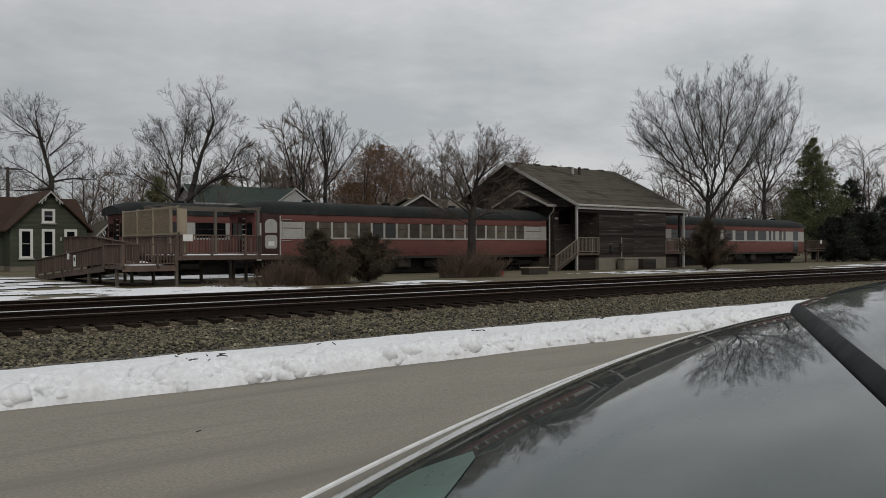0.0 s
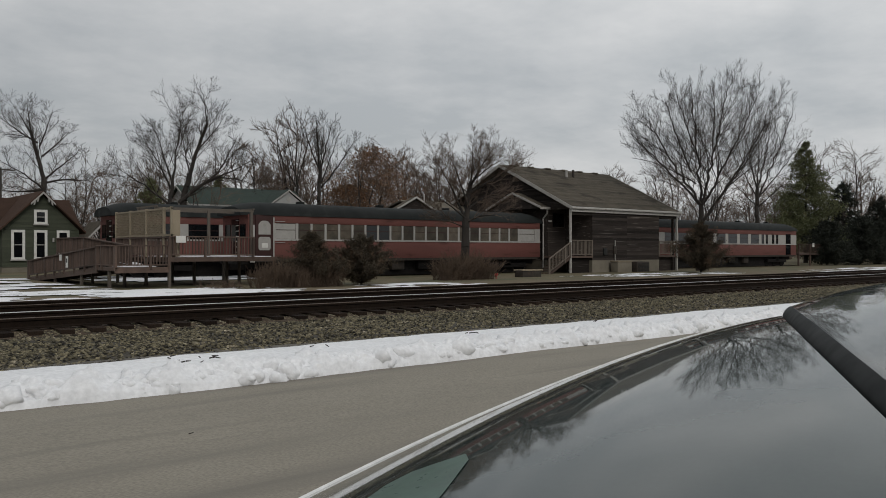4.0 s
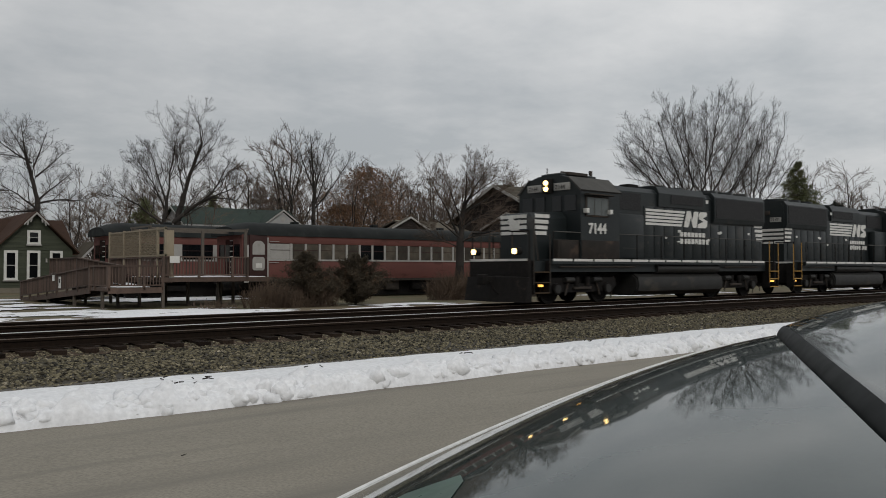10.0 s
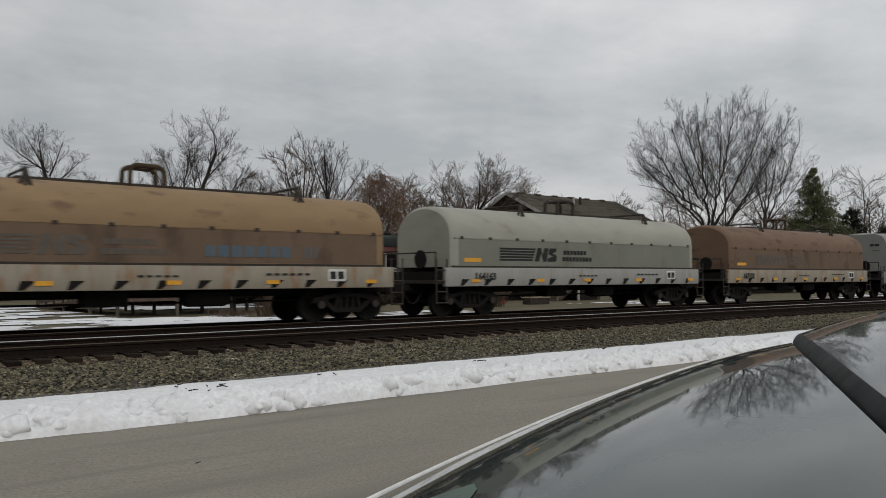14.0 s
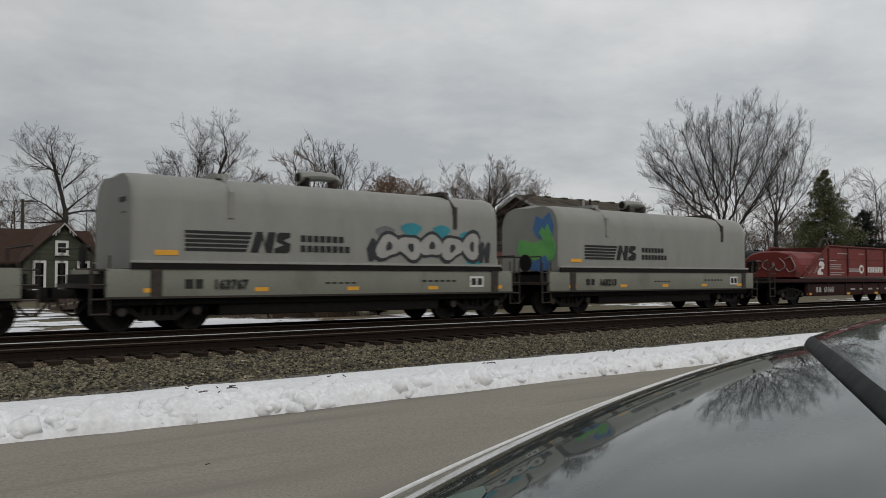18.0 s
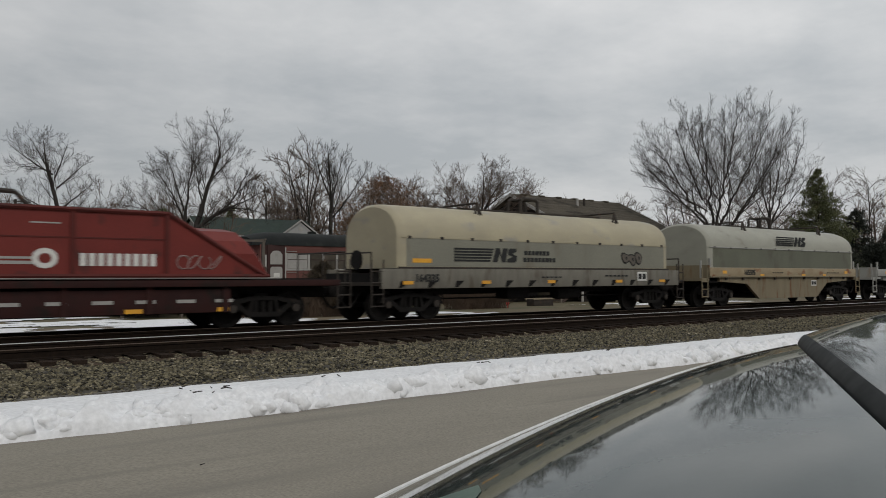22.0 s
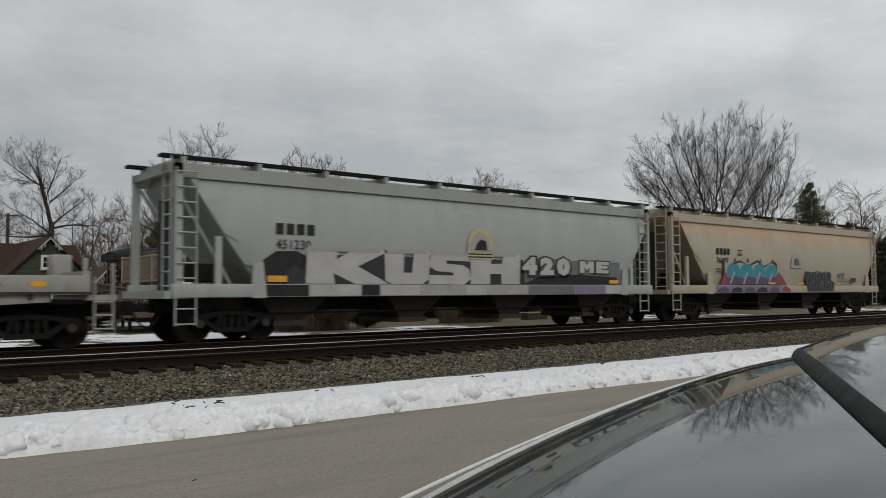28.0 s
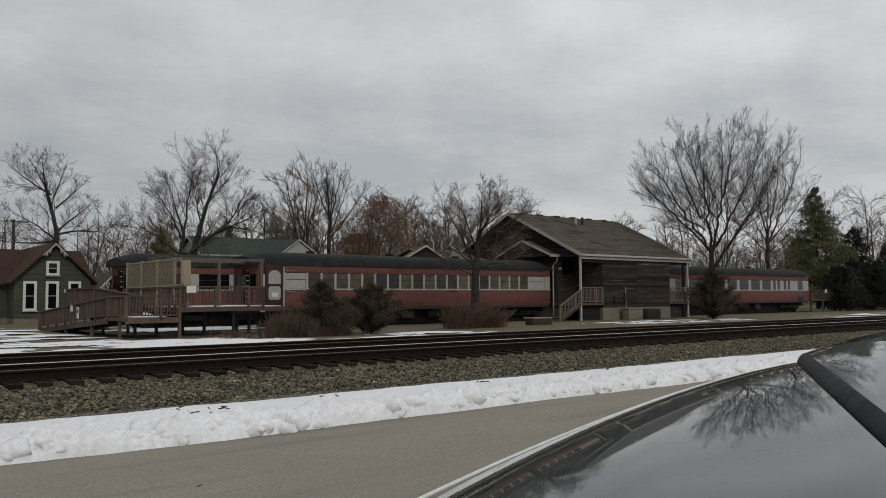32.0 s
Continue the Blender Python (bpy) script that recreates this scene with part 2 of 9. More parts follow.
def run_down(m, colour, z0, z1, most=0.85, across=2.2):
    """Rust or dirt that has run down a side from its upper edge in uneven streaks."""
    nt = m.node_tree
    N, L = nt.nodes, nt.links
    bs = N["Principled BSDF"]
    base = bs.inputs["Base Color"].links[0].from_socket
    co, sep, mp, tx = N.new("ShaderNodeTexCoord"), N.new("ShaderNodeSeparateXYZ"), N.new("ShaderNodeMapping"), N.new("ShaderNodeTexNoise")
    L.new(co.outputs["Object"], sep.inputs[0])
    L.new(co.outputs["Object"], mp.inputs[0])
    mp.inputs["Scale"].default_value = (across, 0.3, 0.12)
    L.new(mp.outputs[0], tx.inputs["Vector"])
    tx.inputs["Scale"].default_value, tx.inputs["Detail"].default_value = 1.0, 6.0
    add, rng_, mix = N.new("ShaderNodeMath"), N.new("ShaderNodeMapRange"), N.new("ShaderNodeMix")
    add.operation = "MULTIPLY_ADD"
    L.new(tx.outputs["Fac"], add.inputs[0])
    add.inputs[1].default_value = (z1 - z0) * 1.5
    L.new(sep.outputs[2], add.inputs[2])
    rng_.inputs[1].default_value, rng_.inputs[2].default_value = z0 + (z1 - z0) * 0.75, z1 + (z1 - z0) * 0.75
    rng_.inputs[4].default_value = most
    L.new(add.outputs[0], rng_.inputs[0])
    mix.data_type = "RGBA"
    L.new(rng_.outputs[0], mix.inputs[0])
    L.new(base, mix.inputs[6])
    mix.inputs[7].default_value = (*colour, 1)
    L.new(mix.outputs[2], bs.inputs["Base Color"])


run_down(M["hoptanbody"], (0.42, 0.22, 0.1), 3.15, 4.35, 0.8, 1.1)
run_down(M["hopgrey"], (0.24, 0.24, 0.225), 3.2, 4.5, 0.6)
M["grimyred"] = surface("grimy_red_frame", (0.045, 0.015, 0.013), (0.03, 0.013, 0.012), 2, 0.8, 0, 0.15, (0.02, 0.014, 0.012), 1.5, 0.55, spec=0.2)
M["coachred"] = surface("faded_coach_red", (0.168, 0.066, 0.055), (0.132, 0.053, 0.045), 1.0, 0.7, 0, 0.08, (0.08, 0.032, 0.025), 1.3, 0.58, stretch=(0.5, 1, 2), spec=0.25)
M["coachroof"] = surface("tarred_coach_roof", (0.012, 0.014, 0.014), (0.022, 0.025, 0.024), 1.2, 0.8, 0, 0.15, (0.036, 0.04, 0.037), 0.8, 0.6, spec=0.2)
M["coachbrown"] = surface("maroon_end_paint", (0.06, 0.03, 0.028), (0.045, 0.024, 0.022), 2, 0.8, 0, 0.1, spec=0.2)
M["offwhite"] = surface("chalky_white_paint", (0.4, 0.385, 0.36), (0.33, 0.32, 0.3), 3, 0.7, 0, 0.08, (0.27, 0.26, 0.23), 3, 0.64)
M["glass"] = pane_glass("dark_window_glass", (0.006, 0.007, 0.008))
M["blind"] = surface("drawn_window_blind", (0.12, 0.1, 0.075), (0.05, 0.043, 0.034), 2.0, 0.6, 0, 0.03, vary=0.5, spec=0.25)
M["deckwood"] = surface("weathered_deck_wood", (0.112, 0.073, 0.055), (0.068, 0.046, 0.036), 3, 0.85, 0, 0.35, stretch=(1, 1, 0.3), vary=0.3)
M["stairwood"] = surface("greyed_stair_wood", (0.18, 0.148, 0.118), (0.13, 0.107, 0.087), 3, 0.85, 0, 0.3, stretch=(1, 1, 0.3))
M["deckgrey"] = surface("grey_lattice_wood", (0.33, 0.275, 0.195), (0.26, 0.215, 0.15), 3, 0.85, 0, 0.3, vary=0.2)
M["greyframe"] = surface("grey_frame_wood", (0.13, 0.11, 0.09), (0.095, 0.08, 0.066), 3, 0.9, 0, 0.2)
M["siding"] = surface("dark_stained_siding", (0.047, 0.038, 0.033), (0.027, 0.022, 0.019), 3, 0.9, 0, 0.25, (0.14, 0.122, 0.108), 2.2, 0.6, spec=0.2, stretch=(0.18, 1, 5), vary=0.55)
M["shingle"] = surface("mossy_asphalt_shingle", (0.125, 0.108, 0.083), (0.08, 0.07, 0.055), 1.5, 0.95, 0, 0.5, (0.05, 0.042, 0.033), 1.0, 0.55, spec=0.15, stretch=(0.6, 1, 1.6), vary=0.25, island=0.2)
M["trim"] = surface("peeling_white_trim", (0.5, 0.485, 0.455), (0.35, 0.335, 0.31), 8, 0.7, 0, 0.2, (0.22, 0.19, 0.165), 6, 0.6)
M["concrete"] = surface("stained_concrete", (0.22, 0.195, 0.15), (0.17, 0.15, 0.117), 2, 0.9, 0, 0.3)
M["greenpaint"] = surface("dark_green_clapboard", (0.056, 0.064, 0.039), (0.043, 0.05, 0.031), 2, 0.8, 0, 0.15, stretch=(0.3, 1, 3), vary=0.15)
M["brownroof"] = surface("brown_house_shingle", (0.066, 0.038, 0.027), (0.048, 0.029, 0.021), 2, 0.95, 0, 0.3, spec=0.15, vary=0.15)
M["greenroof"] = surface("green_metal_roof", (0.02, 0.036, 0.027), (0.016, 0.029, 0.022), 1, 0.85, 0, 0.1)
M["whitewall"] = surface("white_house_siding", (0.38, 0.38, 0.37), (0.33, 0.33, 0.32), 2, 0.8, 0, 0.1)
M["bark"] = surface("grey_brown_bark", (0.04, 0.033, 0.028), (0.025, 0.021, 0.018), 5, 0.95, 0, 0.8, (0.06, 0.05, 0.042), 3, 0.58, stretch=(1, 1, 0.25))
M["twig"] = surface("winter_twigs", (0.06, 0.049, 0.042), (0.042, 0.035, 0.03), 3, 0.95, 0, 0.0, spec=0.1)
# paler, browner copy: the far trees' haze is mixed into the twig colour
M["twigfar"] = surface("haze_paled_twigs", (0.15, 0.113, 0.09), (0.115, 0.087, 0.07), 3, 0.95, 0, 0.0, spec=0.1)
M["rustleaf"] = surface("withered_oak_leaves", (0.21, 0.107, 0.052), (0.14, 0.074, 0.038), 0.6, 0.9, 0, 0.0)
M["needle"] = surface("dark_conifer_needles", (0.14, 0.15, 0.065), (0.095, 0.105, 0.048), 1.0, 0.85, 0, 0.0, (0.14, 0.12, 0.055), 0.8, 0.6)
M["hedge"] = surface("dark_hedge_needles", (0.02, 0.025, 0.015), (0.013, 0.017, 0.011), 1.0, 0.85, 0, 0.0, (0.035, 0.034, 0.02), 0.8, 0.62)
M["yew"] = surface("brownish_juniper", (0.08, 0.058, 0.035), (0.044, 0.037, 0.024), 1.6, 0.9, 0, 0.0, (0.11, 0.07, 0.041), 1.5, 0.54)
M["reed"] = surface("dry_brown_stems", (0.115, 0.078, 0.052), (0.075, 0.052, 0.037), 1.4, 0.95, 0, 0.0)
M["carpaint"] = surface("dark_green_car_paint", (0.013, 0.026, 0.022), (0.017, 0.032, 0.027), 3, 0.35, 0.0, 0.0, coat=0.95, fine=200, spec=0.05, haze=0.035)
M["carpaint"].node_tree.nodes["Principled BSDF"].inputs["Coat IOR"].default_value = 1.34
# darkness of the rolled panel edge, put into a black colour
M["striprubber"] = surface("satin_black_shaded_edge", (0.007, 0.009, 0.009), (0.01, 0.012, 0.012), 10, 0.5, 0, 0.0, spec=0.06)
# near-black that carries the shade in the gap between both panels
M["rubber"] = surface("gap_shade_black", (0.006, 0.006, 0.006), (0.009, 0.009, 0.009), 10, 0.9, 0, 0.03, spec=0.05)
M["tyre"] = surface("tyre_rubber", (0.02, 0.02, 0.02), (0.03, 0.03, 0.03), 10, 0.85, 0, 0.2)
M["alloy"] = surface("alloy_wheel", (0.5, 0.5, 0.5), (0.42, 0.42, 0.42), 6, 0.35, 0.9, 0.05)
M["headlamp"] = lamp_glow("lit_headlamp", (1.0, 0.66, 0.25), 5.0)
M["amberlamp"] = lamp_glow("amber_step_lamp", (1.0, 0.5, 0.1), 1.6)
# colour of a greenish reflection in the car's panel
M["palegreen"] = surface("pale_green_reflection", (0.07, 0.15, 0.112), (0.045, 0.1, 0.075), 22, 0.3, 0.0, 0.0, coat=0.5, fine=200, spec=0.1, haze=0.3)
# matt white: the sky's glint on the roof edge is in the colour
M["moulding"] = surface("glint_white_moulding", (0.82, 0.82, 0.81), (0.74, 0.74, 0.73), 3, 0.5, 0.0, 0.0)
M["red"] = surface("signal_red", (0.5, 0.04, 0.03), (0.4, 0.03, 0.03), 5, 0.5, 0, 0.0)
M["teal"] = surface("teal_spray_paint", (0.03, 0.27, 0.32), (0.02, 0.2, 0.26), 2, 0.5, 0, 0.0)
M["blue"] = surface("blue_spray_paint", (0.08, 0.2, 0.42), (0.05, 0.14, 0.34), 2, 0.5, 0, 0.0)
M["green"] = surface("green_spray_paint", (0.18, 0.5, 0.12), (0.1, 0.36, 0.1), 2, 0.5, 0, 0.0)
M["inkgrey"] = surface("dark_grey_lettering", (0.022, 0.023, 0.023), (0.034, 0.035, 0.034), 5, 0.75, 0, 0.0, spec=0.2)
M["fadeink"] = surface("faded_lettering", (0.085, 0.07, 0.056), (0.12, 0.1, 0.078), 5, 0.6, 0, 0.0)
M["smokeink"] = surface("smoky_spray_paint", (0.17, 0.18, 0.18), (0.12, 0.125, 0.13), 1.5, 0.6, 0, 0.0)
M["wine"] = surface("wine_spray_paint", (0.28, 0.05, 0.06), (0.2, 0.04, 0.05), 2, 0.5, 0, 0.0)
M["boardgold"] = surface("faded_gold_emblem", (0.55, 0.47, 0.25), (0.45, 0.4, 0.24), 6, 0.5, 0, 0.0)
M["rustcream"] = surface("rusting_cream_plate", (0.25, 0.212, 0.14), (0.195, 0.162, 0.108), 1.3, 0.75, 0, 0.15, (0.15, 0.075, 0.036), 1.9, 0.56, stretch=(3, 1, 0.5), spec=0.25)
M["rustrail"] = surface("rust_bitten_cream_rail", (0.36, 0.3, 0.2), (0.29, 0.225, 0.14), 1.8, 0.75, 0, 0.15, (0.2, 0.085, 0.04), 1.5, 0.58, stretch=(1.2, 1, 2), spec=0.25)
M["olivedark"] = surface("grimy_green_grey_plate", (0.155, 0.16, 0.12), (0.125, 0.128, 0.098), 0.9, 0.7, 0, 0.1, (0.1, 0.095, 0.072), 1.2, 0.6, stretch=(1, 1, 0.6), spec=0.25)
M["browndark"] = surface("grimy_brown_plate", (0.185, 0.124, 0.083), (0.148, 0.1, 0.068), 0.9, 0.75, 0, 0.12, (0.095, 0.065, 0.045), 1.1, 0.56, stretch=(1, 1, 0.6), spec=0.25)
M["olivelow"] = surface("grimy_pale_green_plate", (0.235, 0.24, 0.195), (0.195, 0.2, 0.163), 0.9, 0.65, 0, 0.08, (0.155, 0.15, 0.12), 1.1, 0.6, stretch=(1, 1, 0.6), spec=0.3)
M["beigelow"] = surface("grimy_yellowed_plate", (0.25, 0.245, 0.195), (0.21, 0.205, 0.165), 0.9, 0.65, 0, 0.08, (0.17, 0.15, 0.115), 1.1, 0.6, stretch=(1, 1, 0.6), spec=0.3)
M["dirtbrown"] = surface("caked_brown_dirt", (0.085, 0.058, 0.036), (0.055, 0.04, 0.027), 4, 0.9, 0, 0.3, spec=0.15)
M["plum"] = surface("plum_spray_paint", (0.1, 0.075, 0.15), (0.075, 0.06, 0.115), 2, 0.6, 0, 0.0)
M["lilac"] = surface("lilac_spray_paint", (0.24, 0.2, 0.29), (0.19, 0.16, 0.24), 2, 0.6, 0, 0.0)
M["nightink"] = surface("black_spray_paint", (0.018, 0.018, 0.022), (0.028, 0.03, 0.034), 2, 0.6, 0, 0.0)
M["chrome"] = surface("silver_spray_paint", (0.5, 0.49, 0.475), (0.4, 0.395, 0.385), 1.6, 0.5, 0, 0.0)
M["fadewhite"] = surface("thin_white_spray", (0.33, 0.25, 0.23), (0.24, 0.15, 0.14), 3, 0.6, 0, 0.0)
M["fadeblue"] = surface("faded_blue_lettering", (0.07, 0.115, 0.15), (0.1, 0.12, 0.135), 4, 0.6, 0, 0.0)
M["pole"] = surface("weathered_pole", (0.07, 0.06, 0.05), (0.05, 0.042, 0.036), 4, 0.9, 0, 0.3)


# ---- mesh tools ----
def finish(bm, name, smooth=None):
    me = bpy.data.meshes.new(name)
    bmesh.ops.recalc_face_normals(bm, faces=bm.faces)
    bm.to_mesh(me)
    bm.free()
    if smooth is not None:
        me.shade_smooth()
        me.set_sharp_from_angle(angle=radians(smooth))
    return me


def part(name, bm, material, parent=None, label="", smooth=35):
    ob = new(name, finish(bm, name, smooth))
    ob.data.materials.append(M[material])
    ob.parent = parent
    if label:
        tagged(ob, label)
    return ob


def thing(name, m, label, category, group="", kind=""):
    ob = new(name)
    ob.matrix_world = m
    return tagged(ob, label, category, group, kind)


def shared(name, me, m, parent=None):
    ob = new(name, me)
    ob.parent = parent
    ob.matrix_basis = m
    return ob


def box(bm, x0, x1, y0, y1, z0, z1, bevel=0.0):
    v = [bm.verts.new(p) for p in ((x0, y0, z0), (x1, y0, z0), (x1, y1, z0), (x0, y1, z0), (x0, y0, z1), (x1, y0, z1), (x1, y1, z1), (x0, y1, z1))]
    fs = [bm.faces.new([v[k] for k in q]) for q in ((3, 2, 1, 0), (4, 5, 6, 7), (0, 1, 5, 4), (1, 2, 6, 5), (2, 3, 7, 6), (3, 0, 4, 7))]
    if bevel:
        bmesh.ops.bevel(bm, geom=list({e for f in fs for e in f.edges}), offset=bevel, segments=2, profile=0.5, affect="EDGES")
    return bm


def boxes(*rows, bevel=0.0):
    bm = bmesh.new()
    for r in rows:
        box(bm, *r, bevel=bevel)
    return bm


def rod(bm, a, b, r0, r1=None, seg=8, caps=True):
    """A round bar from a to b."""
    a, b = Vector(a), Vector(b)
    r1 = r0 if r1 is None else r1
    q = (b - a).to_track_quat("Z", "Y")
    rings = []
    for p, r in ((a, r0), (b, r1)):
        rings.append([bm.verts.new(p + q @ Vector((r * math.cos(2 * math.pi * k / seg), r * math.sin(2 * math.pi * k / seg), 0))) for k in range(seg)])
    for k in range(seg):
        bm.faces.new((rings[0][k], rings[0][(k + 1) % seg], rings[1][(k + 1) % seg], rings[1][k]))
    if caps:
        bm.faces.new(rings[0][::-1])
        bm.faces.new(rings[1])
    return bm


def rods(*rows, r=0.02, seg=6):
    bm = bmesh.new()
    for a, b in rows:
        rod(bm, a, b, r, seg=seg)
    return bm


def prism(bm, pts, axis, lo, hi):
    """A flat outline drawn out along an axis: pts are the two other coordinates, in the order x, y, z."""
    def at(p, d):
        q = list(p)
        q.insert("xyz".index(axis), d)
        return bm.verts.new(q)
    a, b = [at(p, lo) for p in pts], [at(p, hi) for p in pts]
    n = len(pts)
    bm.faces.new(a[::-1])
    bm.faces.new(b)
    for k in range(n):
        bm.faces.new((a[k], a[(k + 1) % n], b[(k + 1) % n], b[k]))
    return bm


def loft(bm, rings, caps=True):
    """Joins rings of equally many points."""
    vs = [[bm.verts.new(p) for p in ring] for ring in rings]
    n = len(vs[0])
    for a, b in zip(vs, vs[1:]):
        for k in range(n):
            bm.faces.new((a[k], a[(k + 1) % n], b[(k + 1) % n], b[k]))
    if caps:
        bm.faces.new(vs[0][::-1])
        bm.faces.new(vs[-1])
    return bm


def letters(text, size, material, parent, m, name="lettering", thick=0.004, bold=0.0):
    cu = bpy.data.curves.new("writing", "FONT")
    cu.body, cu.size, cu.extrude, cu.resolution_u, cu.offset = text, size, thick, 2, bold
    tmp = new("writing", cu)
    bpy.context.view_layer.update()
    me = bpy.data.meshes.new_from_object(tmp)
    bpy.data.objects.remove(tmp)
    bpy.data.curves.remove(cu)
    ob = new(name, me)
    me.materials.clear()
    me.materials.append(M[material])
    ob.parent, ob.matrix_basis = parent, m
    return ob


def poly_tube(segs):
    """Many tapered bars in one go: rows of two ends, two radii and the number of sides."""
    verts, faces, at = [], [], 0
    for n in sorted({q[4] for q in segs}):
        rows = [q for q in segs if q[4] == n]
        a, b = np.array([q[0] for q in rows], float), np.array([q[1] for q in rows], float)
        r = np.array([(q[2], q[3]) for q in rows], float)
        d = b - a
        d /= np.linalg.norm(d, axis=1, keepdims=True) + 1e-9
        u = np.cross(d, np.where(np.abs(d[:, 1:2]) < 0.9, (0.31, 0.95, 0.05), (1.0, 0.0, 0.0)))
        u /= np.linalg.norm(u, axis=1, keepdims=True) + 1e-9
        v = np.cross(d, u)
        w = 2 * np.pi * np.arange(n) / n
        ring = np.cos(w)[None, :, None] * u[:, None, :] + np.sin(w)[None, :, None] * v[:, None, :]
        pts = np.concatenate([a[:, None, :] + r[:, 0, None, None] * ring, b[:, None, :] + r[:, 1, None, None] * ring], axis=1)
        verts.extend(pts.reshape(-1, 3).tolist())
        k = np.arange(n)
        quad = np.stack([k, (k + 1) % n, n + (k + 1) % n, n + k], axis=1)
        faces.extend((at + 2 * n * np.arange(len(rows))[:, None, None] + quad[None]).reshape(-1, 4).tolist())
        at += 2 * n * len(rows)
    return verts, faces


def raw(name, verts, faces, material, parent=None, smooth=False):
    me = bpy.data.meshes.new(name)
    me.from_pydata([tuple(v) for v in verts], [], faces)
    if smooth:
        me.shade_smooth()
    me.materials.append(M[material])
    ob = new(name, me)
    ob.parent = parent
    return ob

# ---- ground, road, snow, railway ----
RAIL_Z = 0.45
NEAR_Y, FAR_Y = 15.97, 20.11  # centre lines of the two tracks
rng = np.random.default_rng(7)


def strip_sheet(name, xs, profile, material, kind_label, cat="ground", rough=0.0, scale=1.0, kind="structure"):
    """A sheet that runs along the railway: profile gives y and z, rough lifts it unevenly."""
    verts, faces = [], []
    n = len(profile)
    for x in xs:
        for y, z in profile:
            d = rough * (noise.noise(Vector((x * scale, y * scale, 0.3))) + 0.5 * noise.noise(Vector((x * scale * 2.7, y * scale * 2.7, 4.1))))
            verts.append((x, y, z + d))
    for i in range(len(xs) - 1):
        for k in range(n - 1):
            a = i * n + k
            faces.append((a, a + n, a + n + 1, a + 1))
    ob = raw(name, verts, faces, material, smooth=True)
    return tagged(ob, kind_label, cat, kind=kind)


long_x = [-900, -200, -60] + list(range(-20, 140, 4)) + [160, 220, 320, 500, 900, 1800]
strip_sheet("ground", long_x, [(-900, -0.03), (-60, -0.03), (8.9, -0.03), (9.6, -0.01), (11.4, 0.02), (14.2, 0.16), (16, 0.17), (22, 0.17), (23.6, 0.13), (25, 0.15), (27, 0.16), (30, 0.15), (36, 0.13), (60, 0.16), (120, 0.2), (400, 0.3), (2500, 0.5)],
            "grass", "flat winter grass with melting patches of snow")
strip_sheet("road", long_x, [(-26, 0.0), (-3, 0.005), (2, 0.02), (6, 0.015), (9.35, 0.0)], "asphalt", "worn pale grey asphalt road", "road")
bed = [(11.35, 0.02), (11.9, 0.06), (12.6, 0.12), (13.3, 0.145), (14.0, 0.175), (14.6, 0.205), (15, 0.25), (16, 0.275), (17, 0.265), (18, 0.235), (19, 0.235), (20, 0.24), (21, 0.24), (21.8, 0.235), (22.4, 0.21), (23.2, 0.18), (24.1, 0.14)]
bed_x = list(np.arange(-8, 60, 0.5)) + list(range(60, 200, 4)) + [260, 400, 900, 1800]
strip_sheet("ballast_bed", bed_x, bed, "ballast", "crushed grey-brown stone railway ballast", "ballast", 0.018, 3.1)
strip_sheet("gravel_shoulder", bed_x, [(11.3, 0.045), (11.6, 0.06), (12.0, 0.085)], "gravel", "grey fine gravel at the foot of the ballast", "gravel", 0.012, 3.7)
strip_sheet("trackside_strip", long_x, [(23.9, 0.165), (25.2, 0.185), (26.6, 0.185), (27.4, 0.17)], "dirt", "brown trackside dirt with patches of snow", "ground", 0.01, 0.6)


strip_sheet("track_bed", bed_x, [(14.5, 0.215), (14.95, 0.262), (15.4, 0.288), (16.6, 0.288), (17.4, 0.262), (18.7, 0.242), (19.4, 0.25), (20.8, 0.25), (21.5, 0.24)], "rustbed", "rust-stained ballast between the rails", "ballast", 0.012, 3.3)


def snow_bank():
    """A ploughed bank: smooth crust behind, lumps and clods along the road."""
    xs = np.concatenate([np.arange(-2, 26, 0.05), np.arange(26, 42, 0.1), np.arange(42, 80, 0.3), np.arange(80, 260, 4)])
    us = np.concatenate([np.linspace(0, 0.5, 36), np.linspace(0.53, 1, 14)])
    verts, faces = [], []
    for x in xs:
        edge = 9.22 + 0.13 * noise.noise(Vector((x * 0.35, 0, 0))) + 0.05 * noise.noise(Vector((x * 1.9, 3, 0)))
        back = 11.62 + 0.16 * noise.noise(Vector((x * 0.3, 9, 0))) + 0.05 * noise.noise(Vector((x * 2.2, 5, 0)))
        for u in us:
            y = edge + (back - edge) * u
            lump = max(0.0, 1 - abs(u - 0.12) / 0.19)
            h = 0.2 * min(1, (u / 0.1)) ** 0.55 * (1 - u) ** 0.35 * 0.8 + 0.02
            c = noise.noise(Vector((x * 2.6, y * 2.6, 1.7)))
            f = noise.noise(Vector((x * 7.1, y * 7.1, 8.2)))
            e = noise.noise(Vector((x * 13.0, y * 13.0, 5.5)))
            h += lump * (0.2 * max(0, c) ** 0.6 + 0.13 * max(0, f) ** 0.8 - 0.07 * max(0, -f) + 0.05 * e) + 0.014 * noise.noise(Vector((x * 1.2, y * 1.5, 2))) + 0.006 * f
            z = h + 0.05 * u if 0 < u < 1 else (-0.02 if u == 0 else 0.015)
            verts.append((x, y + 0.03 * f * lump, z))
    n = len(us)
    for i in range(len(xs) - 1):
        for k in range(n - 1):
            a = i * n + k
            faces.append((a, a + n, a + n + 1, a + 1))
    ob = raw("snow_bank", verts, faces, "snow", smooth=True)
    tagged(ob, "long ploughed bank of old white snow beside the road", "snow", kind="stuff")


snow_bank()


